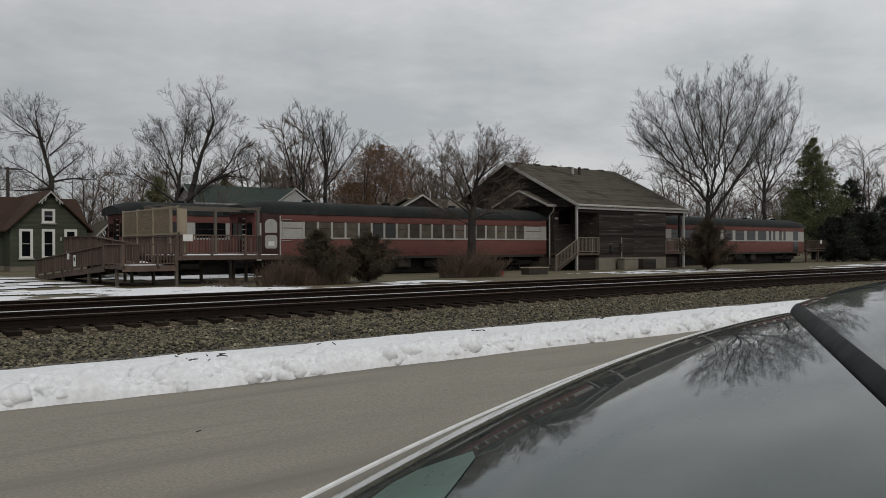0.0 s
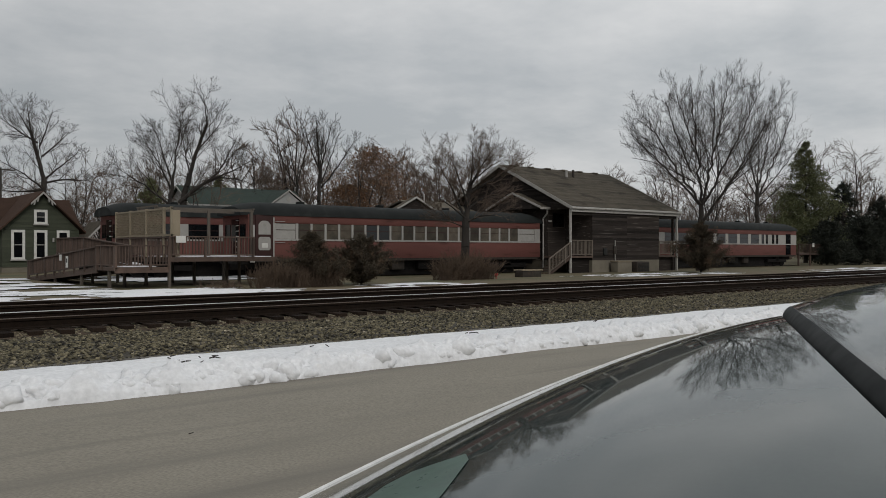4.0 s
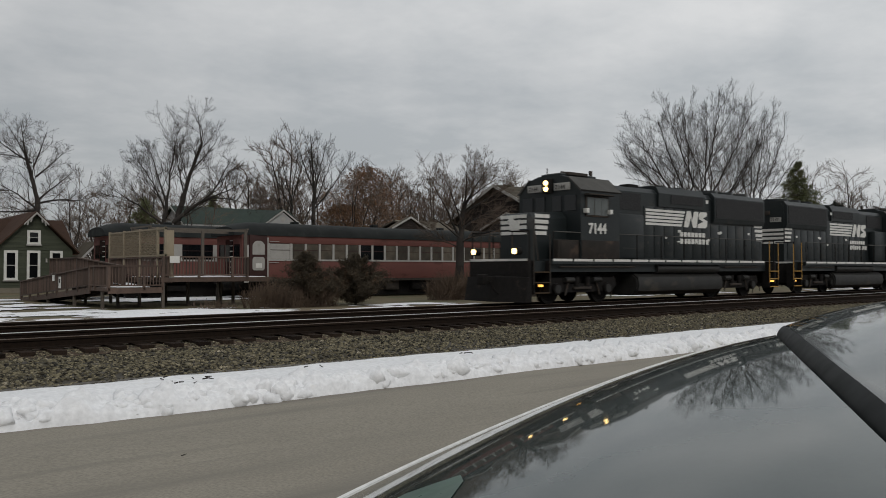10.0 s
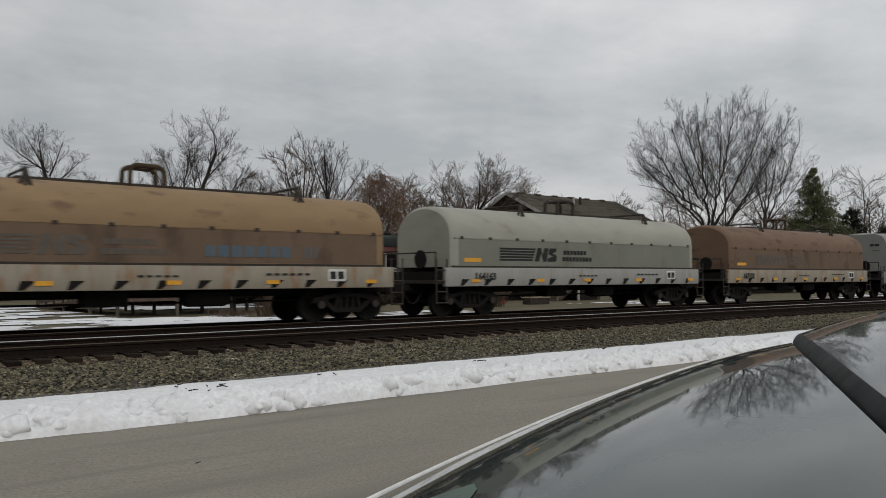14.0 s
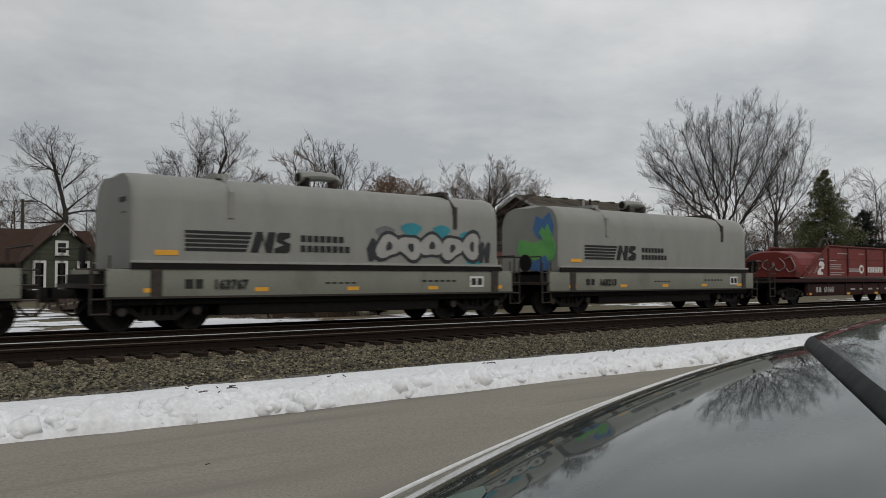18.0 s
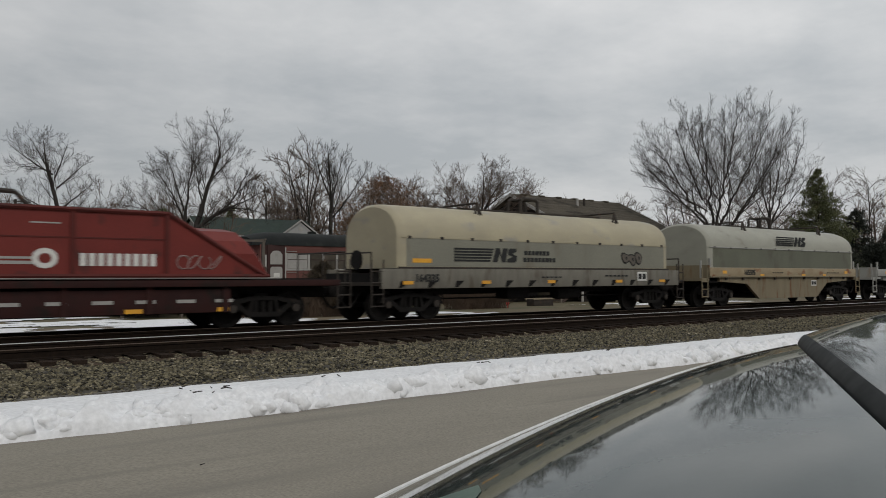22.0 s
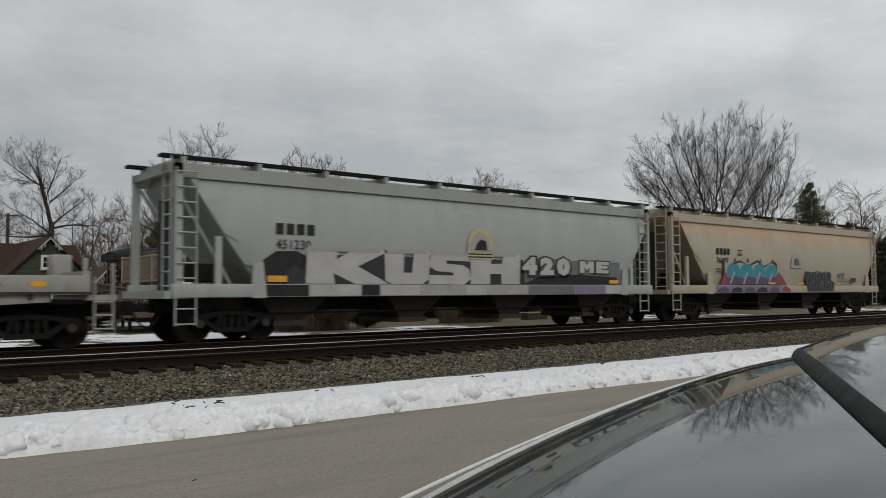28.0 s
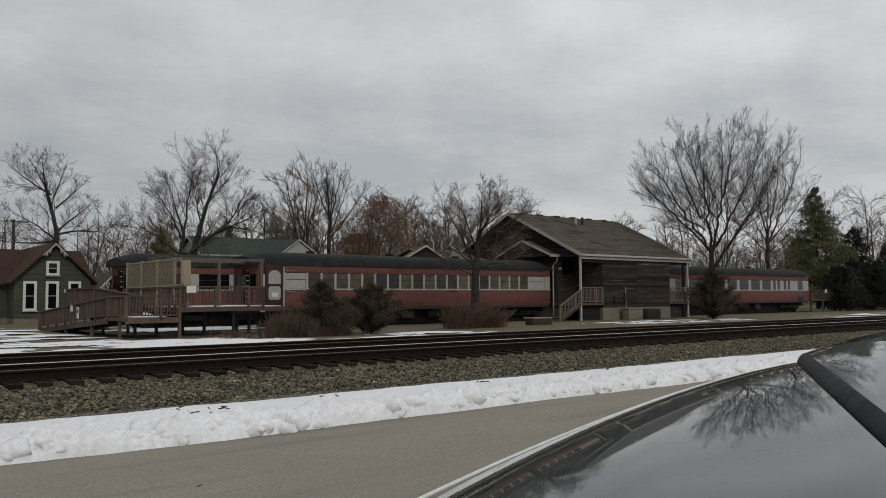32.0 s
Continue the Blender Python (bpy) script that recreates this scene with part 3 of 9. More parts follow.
def litter():
    """Dead twigs and bark lying on the snow and the road."""
    g = np.random.default_rng(12)
    segs = []
    for cx, cy, z, n, s in ((4.2, 10.1, 0.22, 5, 0.2), (4.5, 10.35, 0.21, 4, 0.14), (4.3, 10.9, 0.19, 2, 0.1), (2.95, 7.05, 0.012, 1, 0.02), (9.5, 10.6, 0.2, 3, 0.1), (13.0, 10.7, 0.2, 3, 0.12), (6.4, 10.8, 0.19, 2, 0.1)):
        size = 1.0 if cy > 8 else 0.5
        for _ in range(n):
            p = np.array((cx + g.normal(0, s), cy + g.normal(0, s * 0.4), z + g.uniform(0, 0.02)))
            d = np.array((g.normal(0, 1), g.normal(0, 0.35), g.normal(0, 0.08)))
            segs.append((p, p + d / np.linalg.norm(d) * g.uniform(0.05, 0.15) * size, 0.01 * size, 0.006 * size, 4))
    tagged(raw("fallen_twigs", *poly_tube(segs), "bark"), "dark fallen twigs on the snow", "twigs", kind="stuff")


litter()


def lumps(n, where, size, name, material, label, cat, flat=0.75):
    """Many small rough stones or clods in one mesh."""
    cube = np.array([(-1, -1, -1), (1, -1, -1), (1, 1, -1), (-1, 1, -1), (-1, -1, 1), (1, -1, 1), (1, 1, 1), (-1, 1, 1), (0, 0, 1.35), (0, 0, -1.3)], float) * 0.62
    quads = [(3, 2, 1, 0), (0, 1, 5, 4), (1, 2, 6, 5), (2, 3, 7, 6), (3, 0, 4, 7), (4, 5, 8), (5, 6, 8), (6, 7, 8), (7, 4, 8)]
    verts, faces = [], []
    for k in range(n):
        p, s = where(k), size(k)
        v = cube * (1 + 0.28 * rng.standard_normal((10, 3)).clip(-1, 1))
        turn = np.array(Euler(rng.uniform(-3, 3, 3)).to_matrix())
        v = (v @ turn.T) * s * (1, 1, flat) + p
        i = len(verts)
        verts.extend(v.tolist())
        faces.extend(tuple(i + q for q in f) for f in quads)
    ob = raw(name, verts, faces, material)
    tagged(ob, label, cat, kind="stuff")
    return ob


def bed_z(y):
    return float(np.interp(y, [p[0] for p in bed], [p[1] for p in bed]))


def on_slope(k):
    x = -1 + 46 * rng.random() ** 1.5 if k % 8 else rng.uniform(30, 90)
    y = 11.6 + 3.5 * rng.random() ** 0.8
    return np.array((x, y, bed_z(y) + 0.012))


lumps(40000, on_slope, lambda k: rng.uniform(0.017, 0.036), "ballast_stones", "stone", "loose crushed stones on the railway ballast slope", "ballast")
lumps(3600, lambda k: np.array(((x := rng.uniform(0, 50)), (y := rng.choice((rng.uniform(16.9, 19.2), rng.uniform(15.2, 16.7)))), bed_z(y) + 0.012)), lambda k: rng.uniform(0.025, 0.05), "ballast_stones", "stone", "loose crushed stones between the railway tracks", "ballast")


def snow_chunks(n):
    """Rounded chunks of packed snow that the plough threw along the road's edge."""
    seed_bm = bmesh.new()
    bmesh.ops.create_icosphere(seed_bm, subdivisions=2, radius=1.0)
    ball = np.array([v.co[:] for v in seed_bm.verts])
    tris = [tuple(v.index for v in f.verts) for f in seed_bm.faces]
    seed_bm.free()
    g = np.random.default_rng(41)
    verts, faces = [], []
    for k in range(n):
        x = -1.5 + 40 * g.random() ** 1.3
        heap = 0.5 + 0.9 * noise.noise(Vector((x * 0.9, 2.2, 0)))
        if g.random() > 0.35 + heap:
            continue
        u = abs(g.normal(0.0, 0.22))
        s = g.uniform(0.04, 0.13) * (1.5 if g.random() < 0.08 else 1.0) * (1.1 - 0.5 * min(1, u))
        edge = 9.3 + 0.13 * noise.noise(Vector((x * 0.35, 0, 0)))
        off = g.uniform(0, 50)
        bump = np.array([1 + 0.5 * noise.noise(Vector(tuple(p * 1.3 + off))) + 0.3 * noise.noise(Vector(tuple(p * 3.7 + off))) for p in ball])
        v = ball * bump[:, None] * s * (g.uniform(0.8, 1.35), g.uniform(0.8, 1.2), g.uniform(0.6, 0.95))
        z = 0.03 + 0.15 * min(1, u / 0.3) ** 0.5 + g.uniform(-0.03, 0.02)
        i = len(verts)
        verts.extend((v + (x, edge + u, z)).tolist())
        faces.extend((a + i, b + i, c + i) for a, b, c in tris)
    ob = raw("snow_chunks", verts, faces, "snow", smooth=True)
    tagged(ob, "rounded chunks of packed snow along the road", "snow", kind="stuff")


snow_chunks(1100)


def rail_mesh(x0, x1):
    """Foot, web and head of one rail."""
    bm = bmesh.new()
    pts = [(-0.07, 0), (0.07, 0), (0.07, 0.015), (0.012, 0.035), (0.012, 0.12), (0.036, 0.135), (0.036, 0.168), (0.028, 0.176), (-0.028, 0.176), (-0.036, 0.168), (-0.036, 0.135), (-0.012, 0.12), (-0.012, 0.035), (-0.07, 0.015)]
    return prism(bm, pts, "x", x0, x1)


def railway_track(y, label):
    tr = thing("railway_track", pose(0, y, RAIL_Z - 0.18 + (0.04 if y == NEAR_Y else 0.0)), label, "railway track", kind="structure")
    for side in (-1, 1):
        r = part("rail", rail_mesh(-60, 900), "rail", tr, "rusty steel rail", smooth=None)
        r.location = (0, side * 0.7525, 0.004)
        # only this rail gets the painted glint, the others a dull brown
        bright = side > 0 and y == NEAR_Y
        part("railhead", boxes((-60, 900, -0.034, 0.034, 0.172, 0.1815)), "railtop" if bright else "raildull", r, "polished railhead with its sky glint painted white" if bright else "dull brown railhead", smooth=None)
    return tr


track_near = railway_track(NEAR_Y, "near railway track with rusty rails on dark ties")
track_far = railway_track(FAR_Y, "far railway track that carries the freight train")


def snow_patch(seed, x0, x1, y0, y1, cover=0.0, cell=0.22, h=0.035, scale=0.5, long=0.45):
    """Melting snow: a thin sheet with torn edges and holes."""
    nx, ny = int((x1 - x0) / (cell * 1.6)), max(4, int((y1 - y0) / cell))
    verts, faces, ids = [], [], {}

    def deep(x, y):
        ex = min(x - x0, x1 - x) / (x1 - x0) * 4
        ey = min(y - y0, y1 - y) / (y1 - y0) * 4
        n = noise.noise(Vector((x * scale * long, y * scale, seed))) + 0.5 * noise.noise(Vector((x * scale * 2.6 * long, y * scale * 2.6, seed + 3)))
        return n + cover + min(0, min(ex, ey, 1) - 0.6)

    def vert(i, k):
        if (i, k) not in ids:
            x, y = x0 + (x1 - x0) * i / nx, y0 + (y1 - y0) * k / ny
            base = float(np.interp(y, (22.4, 23.2, 24.1, 25, 26.6, 27.4, 30), (0.235, 0.19, 0.165, 0.187, 0.187, 0.172, 0.158)))
            ids[i, k] = len(verts)
            verts.append((x, y, base + 0.012 + h * max(0.0, min(1.0, deep(x, y) * 2.5))))
        return ids[i, k]

    for i in range(nx):
        for k in range(ny):
            if deep(x0 + (x1 - x0) * (i + 0.5) / nx, y0 + (y1 - y0) * (k + 0.5) / ny) > 0:
                faces.append((vert(i, k), vert(i + 1, k), vert(i + 1, k + 1), vert(i, k + 1)))
    tagged(raw("snow_patch", verts, faces, "snow", smooth=True), "melting patch of snow on winter grass", "snow", kind="stuff")


for args in ((1, -4, 15.5, 24.0, 31, 0.24, 0.13, 0.03, 0.8), (2, -6, 10.2, 31, 60, 0.3, 0.5), (3, 9, 24, 23.6, 26.2, 0.06, 0.13, 0.03, 0.9), (4, 18, 24, 26.2, 28.6, 0.05), (5, 12, 22, 36, 47, 0.3, 0.4), (6, 34, 50, 26.5, 31.5, -0.06, 0.16, 0.03, 0.9), (7, 50, 76, 24.6, 29, -0.05, 0.4), (8, 60, 130, 24.2, 30, -0.02, 0.6), (9, 56, 80, 38, 50, 0.05, 0.6)):
    snow_patch(*args)

# ---- plants ----
def needle_tree(seed, m, height, radius, label, name="conifer", material="needle", density=1.0, category="tree", group="evergreens", shape=0.75, start=0.06, blade=0.16, droop=0.0, loose=1.0):
    """An evergreen: a stem, and tufts of short blades on tiers of boughs."""
    g = np.random.default_rng(seed)
    tr = thing(name, m, label, category, group)
    segs, verts, faces = [(np.array((0, 0, -0.1)), np.array((0, 0, height * 0.95)), 0.018 * height + 0.02, 0.01, 6)], [], []
    n = int(height * 16 * density) + 12
    for k in range(n):
        f = start + (1 - start) * (k + g.random()) / n
        w = g.random() * 6.28
        ln = radius * (1 - f) ** shape * (0.83 + g.uniform(-0.28, 0.28) / loose ** 1.2) + 0.06
        a = np.array((0, 0, f * height))
        b = a + np.array((math.cos(w) * ln, math.sin(w) * ln, (0.22 - droop) * ln + g.uniform(-0.1, 0.15)))
        segs.append((a, b, 0.012 + 0.008 * ln, 0.006, 3))
        tufts = int(7 + 20 * ln * density)
        for _ in range(tufts):
            c = a + (b - a) * g.uniform(0.2, 1.05) + g.standard_normal(3) * (0.05 + 0.07 * ln) * loose
            for _ in range(4):
                d = g.standard_normal(3) + (b - a) / (ln + 0.01) * 0.9
                d = d / np.linalg.norm(d) * blade * g.uniform(0.6, 1.4)
                s = np.cross(d, g.standard_normal(3))
                s = s / (np.linalg.norm(s) + 1e-9) * blade * 0.13
                i = len(verts)
                verts.extend((c - s, c + s, c + d))
                faces.append((i, i + 1, i + 2))
    raw("trunk", *poly_tube(segs), "bark", tr)
    raw("crown", verts, faces, material, tr)
    return tr


def stems(seed, m, width, depth, height, label, name="dry_shrub", n=260, material="reed", spread=0.35, forks=3):
    g = np.random.default_rng(seed)
    sh = thing(name, m, label, "shrub", "trackside shrubs")
    segs = []
    for _ in range(n):
        p = np.array((g.uniform(-width / 2, width / 2), g.uniform(-depth / 2, depth / 2), -0.05))
        d = np.array((g.normal(0, spread), g.normal(0, spread), 1.0))
        ln = height * g.uniform(0.45, 1.05) * (1 - 0.35 * abs(p[0]) / (width / 2))
        q = p + d / np.linalg.norm(d) * ln
        segs.append((p, q, 0.011, 0.006, 3))
        for _ in range(forks):
            f = g.uniform(0.25, 0.9)
            a = p + (q - p) * f
            e = d + g.standard_normal(3) * 0.5
            segs.append((a, a + e / np.linalg.norm(e) * ln * 0.4 * g.uniform(0.5, 1.1), 0.007, 0.004, 3))
    raw("stem_mass", *poly_tube(segs), material, sh)
    return sh


GZ = 0.14


PROFILES = {"dome": ((0, 0.35), (0.2, 0.8), (0.45, 1.0), (0.7, 0.86), (0.88, 0.56), (1, 0.1)),
            "vase": ((0, 0.2), (0.2, 0.62), (0.45, 0.95), (0.65, 1.0), (0.85, 0.72), (1, 0.25)),
            "column": ((0, 0.5), (0.2, 0.85), (0.5, 1.0), (0.75, 0.8), (0.9, 0.5), (1, 0.15))}


def grown_tree(seed, m, height, width, label, fork_z=2.0, crown_z=None, wants=1500, step=0.32, kill=0.55, lean=(0.0, 0.0), form="dome", shift=(0.0, 0.0),
               tip=0.008, twig="twig", group="bare trees", up=0.18, keep=0.45, shoot=0.7, shoots=3, stems_n=1, limb=1.0, limbs=7, fan=0.75):
    """A bare tree that grows limb by limb into its crown, and ends in fine shoots."""
    g = np.random.default_rng(seed)
    tr = thing("bare_tree", m, label, "tree", group)
    crown_z = fork_z * 0.85 if crown_z is None else crown_z
    top = height - shoot * 0.6
    prof = np.array(PROFILES[form])
    f = g.random(wants) ** 0.85
    rad = np.interp(f, prof[:, 0], prof[:, 1]) * (width / 2 - shoot * 0.5)
    w, q = g.uniform(0, 2 * np.pi, wants), g.random(wants) ** 0.4
    rad = rad * (1 + 0.16 * np.sin(3 * w + seed) + 0.1 * np.sin(5 * w + 2 * seed + 6 * f))
    want = np.stack([q * rad * np.cos(w) + shift[0], q * rad * np.sin(w) + shift[1], crown_z + (top - crown_z) * f], axis=1)
    pos, par, way, kids = [], [], [], []

    def add(p, parent, d):
        pos.append(p)
        par.append(parent)
        way.append(d)
        kids.append(0)

    for s in range(stems_n):
        a = 2 * math.pi * s / stems_n + 0.7
        off = np.array((math.cos(a), math.sin(a), 0)) * (0.25 if stems_n > 1 else 0)
        out = np.array((lean[0] + (0.22 * math.cos(a) if stems_n > 1 else 0), lean[1] + (0.22 * math.sin(a) if stems_n > 1 else 0), 1.0))
        out /= np.linalg.norm(out)
        add(off + (0, 0, -0.15), -1, out)
        n = int(fork_z / step) + 1
        for k in range(n):
            bend = out + np.array((0.12 * math.sin(k * 0.55 + seed), 0.12 * math.cos(k * 0.47 + seed), 0))
            bend /= np.linalg.norm(bend)
            add(pos[-1] + bend * step, len(pos) - 1, bend)
    forks = len(pos)
    for k in range(limbs):
        w_, fz = 2.39996 * k + seed, (k + 0.5) / limbs
        ff = 0.42 + 0.45 * (1 - fz)
        rr = float(np.interp(ff, prof[:, 0], prof[:, 1])) * (width / 2) * (0.2 + 0.62 * math.sqrt(fz))
        end = np.array((rr * math.cos(w_) + shift[0], rr * math.sin(w_) + shift[1], crown_z + (top - crown_z) * ff))
        i = max(1, forks - 1 - int(fz * 0.3 * fork_z / step))
        a = pos[i]
        mid = a + (end - a) * np.array((0.55, 0.55, 0.38)) + g.standard_normal(3) * 0.05 * height
        n_ = max(3, int(np.linalg.norm(end - a) / step))
        for j in range(1, n_ + 1):
            t = j / n_
            p = a * (1 - t) ** 2 + mid * 2 * t * (1 - t) + end * t * t + g.standard_normal(3) * 0.05 * step * (j < n_)
            d = p - pos[i]
            add(p, i, d / np.linalg.norm(d))
            kids[i] += 1 if i >= forks else 0
            i = len(pos) - 1
    P = np.array(pos)
    dist = np.linalg.norm(want[:, None] - P[None], axis=2)
    near, dist = dist.argmin(1), dist.min(1)
    alive = np.ones(wants, bool)
    idle = np.zeros(wants, int)
    heart = np.array((shift[0] * 0.3, shift[1] * 0.3, fork_z * 0.7))
    for it in range(160):
        idx = np.nonzero(alive & (dist > kill * 0.5))[0]
        if len(idx) == 0:
            break
        pull = {}
        d = want[idx] - np.array(pos)[near[idx]]
        d /= np.linalg.norm(d, axis=1, keepdims=True) + 1e-9
        for i, v in zip(near[idx], d):
            pull[i] = pull.get(i, 0) + v
        first = len(pos)
        for i, v in pull.items():
            if kids[i] >= 3:
                continue
            out = pos[i] - heart
            v = v / (np.linalg.norm(v) + 1e-6) + keep * way[i] + g.standard_normal(3) * 0.08 + fan * out / (np.linalg.norm(out) + 0.5)
            v[2] += up
            v /= np.linalg.norm(v)
            add(pos[i] + v * step, i, v)
            kids[i] += 1
        if len(pos) == first:
            break
        fresh = np.array(pos[first:])
        left = np.nonzero(alive)[0]
        dd = np.linalg.norm(want[left][:, None] - fresh[None], axis=2)
        k, dm = dd.argmin(1), dd.min(1)
        better = dm < dist[left]
        near[left[better]], dist[left[better]] = first + k[better], dm[better]
        idle[left] += 1
        idle[left[better]] = 0
        alive[idle > 2] = False
        alive[left[dm < kill]] = False
        full = np.array(kids)[near] >= 3
        alive[full & (dist < 2 * kill)] = False
        alive[full & (it > 60)] = False
    n = len(pos)
    load, size = np.zeros(n), np.zeros(n)
    for i in range(n - 1, -1, -1):
        if load[i] == 0:
            load[i] = 1
        size[i] = tip * (0.85 + 0.2 * min(load[i], 5)) * max(1, load[i] / 5) ** 0.49 * limb * 0.9
        if par[i] >= 0:
            load[par[i]] += load[i]
    thick, thin = [], []
    for i in range(n):
        j = par[i]
        if j < 0:
            continue
        r0, r1 = (min(size[j], size[i] * 1.25), size[i])
        if par[j] < 0:
            r0 = r1 * 1.45
        (thick if r1 > 0.028 else thin).append((pos[j], pos[i], r0, r1, 8 if r1 > 0.1 else 5 if r1 > 0.028 else 3))
    for i in range(n):
        if size[i] > tip * 2.6 or par[i] < 0:
            continue
        end = kids[i] == 0
        if not end and g.random() > 0.5:
            continue
        for _ in range(shoots if end else 1):
            u = np.cross(way[i], g.standard_normal(3))
            u /= np.linalg.norm(u) + 1e-9
            a = g.uniform(0.1, 0.85) if end else g.uniform(0.5, 1.0)
            out = pos[i] - heart
            d = way[i] * math.cos(a) + u * math.sin(a) + np.array((0, 0, 0.12)) + 0.3 * out / (np.linalg.norm(out) + 0.5)
            d /= np.linalg.norm(d)
            ln = shoot * g.uniform(0.45, 1.1)
            tipp = pos[i] + (d + g.standard_normal(3) * 0.08) * ln
            thin.append((pos[i], tipp, tip * 0.75, tip * 0.42, 3))
            for _ in range(2):
                c = pos[i] + (tipp - pos[i]) * g.uniform(0.15, 0.9)
                e = d + g.standard_normal(3) * 0.33
                thin.append((c, c + e * ln * g.uniform(0.25, 0.6), tip * 0.55, tip * 0.36, 3))
    raw("trunk", *poly_tube(thick), "bark", tr, smooth=True)
    raw("crown", *poly_tube(thin), twig, tr)
    return tr


def limb_tree(seed, x, y, label, limbs, tip=0.009, twig="twig", dense=1.0, up=0.1, wild=0.2, reach=0.46, group="bare trees"):
    """A bare tree from its main limbs, each one start and end (sideways, up), depth of the end, arch, and thickness. Boughs, twigs and shoots grow along them."""
    g = np.random.default_rng(seed)
    tr = thing("bare_tree", pose(x, y, GZ, 0, 0, -math.degrees(math.atan2(x, y))), label, "tree", group)
    thick, thin = [], []

    def put(a, b, r0, r1):
        (thick if r0 > 0.028 else thin).append((a, b, r0, r1, 8 if r0 > 0.1 else 5 if r0 > 0.028 else 3))

    def side_way(d, a):
        u = np.cross(d, g.standard_normal(3))
        u /= np.linalg.norm(u) + 1e-9
        v = d * math.cos(a) + u * math.sin(a) + np.array((0, 0, up))
        return v / np.linalg.norm(v)

    def bough(p, d, ln, r, lev):
        n = (5, 4, 3, 2)[lev]
        nodes = []
        for k in range(n):
            d = d + g.standard_normal(3) * wild + np.array((0, 0, up * 0.5))
            d = d / np.linalg.norm(d)
            q = p + d * ln / n
            r1 = max(tip * 0.4, r * (1 - 0.72 / n))
            put(p, q, r, r1)
            p, r = q, r1
            nodes.append((q, d, r))
        if lev == 3:
            return
        kids = max(2, round(dense * (6, 5, 4)[lev] * g.uniform(0.8, 1.2)))
        for c in range(kids):
            f = (c + g.random()) / kids
            q, e, r1 = nodes[min(n - 1, int(f * n))]
            bough(q, side_way(e, g.uniform(0.35, 0.95)), ln * (0.7 - 0.28 * f) * g.uniform(0.65, 1.15), max(tip * (0.85, 0.7, 0.55)[lev], r1 * 0.62), lev + 1)

    for x0, z0, x1, z1, deep, arch_, r in limbs:
        a, b = np.array((x0, 0.0 if z0 < 1 else deep * 0.15, z0)), np.array((x1, deep, z1))
        r *= 0.68 if z0 < 1 else 0.62
        if z0 >= 1 and r < 0.115:
            b = a + (b - a) * 0.87
        ln = np.linalg.norm(b - a)
        mid = (a + b) / 2 + np.array((0, 0, arch_ * ln)) + g.standard_normal(3) * 0.02 * ln
        n = max(5, int(ln / 0.45))
        pts = [a * (1 - t) ** 2 + mid * 2 * t * (1 - t) + b * t * t for t in np.linspace(0, 1, n + 1)]
        pts = [p + g.standard_normal(3) * 0.006 * ln * (0 < k < n) for k, p in enumerate(pts)]
        stem = z0 < 1
        end_r = r * 0.72 if stem or r > 0.115 else max(tip * 1.6, r * 0.2)
        rad = [r + (end_r - r) * (k / n) ** 0.8 for k in range(n + 1)]
        if stem:
            rad[0] *= 1.4
        for k in range(n):
            put(pts[k], pts[k + 1], rad[k], rad[k + 1])
        if stem:
            continue
        kids = max(5, round(ln * 2.2 * dense))
        for c in range(kids):
            f = 0.14 + 0.86 * (c + g.random()) / kids
            k = min(n, max(1, int(f * n)))
            d = pts[k] - pts[k - 1]
            d = d / np.linalg.norm(d)
            bough(pts[k], side_way(d, g.uniform(0.4, 0.95) * (1.15 - 0.5 * f)), max(1.2, ln * reach * (1.15 - 0.7 * f)) * g.uniform(0.7, 1.15), max(tip * 1.1, min(0.035, rad[k] * 0.5)), 0)
    raw("trunk", *poly_tube(thick), "bark", tr, smooth=True)
    raw("crown", *poly_tube(thin), twig, tr)
    return tr


limb_tree(11, 52.1, 33.3, "large bare spreading maple beside the dark depot", [
    (0, -0.15, 0.1, 4.9, 0, 0, 0.36), (0.1, 4.7, -5.7, 10.8, 0.6, 0.06, 0.16), (-0.25, 6.3, -5.4, 8.5, -1.2, 0.1, 0.1), (0.1, 4.8, -4.5, 12.5, -1.2, 0.02, 0.17),
    (-0.6, 7.2, -2.8, 13.6, 1.4, 0, 0.13), (0.1, 4.8, -0.7, 14.1, 0.8, 0.03, 0.185), (0.15, 4.9, 2.2, 14.4, -1.0, 0, 0.185), (0.2, 4.8, 4.6, 13.9, 1.3, -0.06, 0.18),
    (0.1, 3.4, 2.0, 6.2, -0.4, -0.05, 0.21), (2.0, 6.1, 5.2, 11.4, 1.2, -0.05, 0.13), (1.7, 5.7, 5.8, 12.8, -1.4, -0.04, 0.12), (2.0, 6.1, 5.4, 8.6, -0.6, 0.05, 0.09),
    (0.9, 9.0, 1.0, 14.1, 2.2, 0, 0.1), (-0.4, 9.0, -1.9, 13.8, -2.2, 0, 0.1)], tip=0.0085, up=0.14, reach=0.43, wild=0.11, dense=0.95)
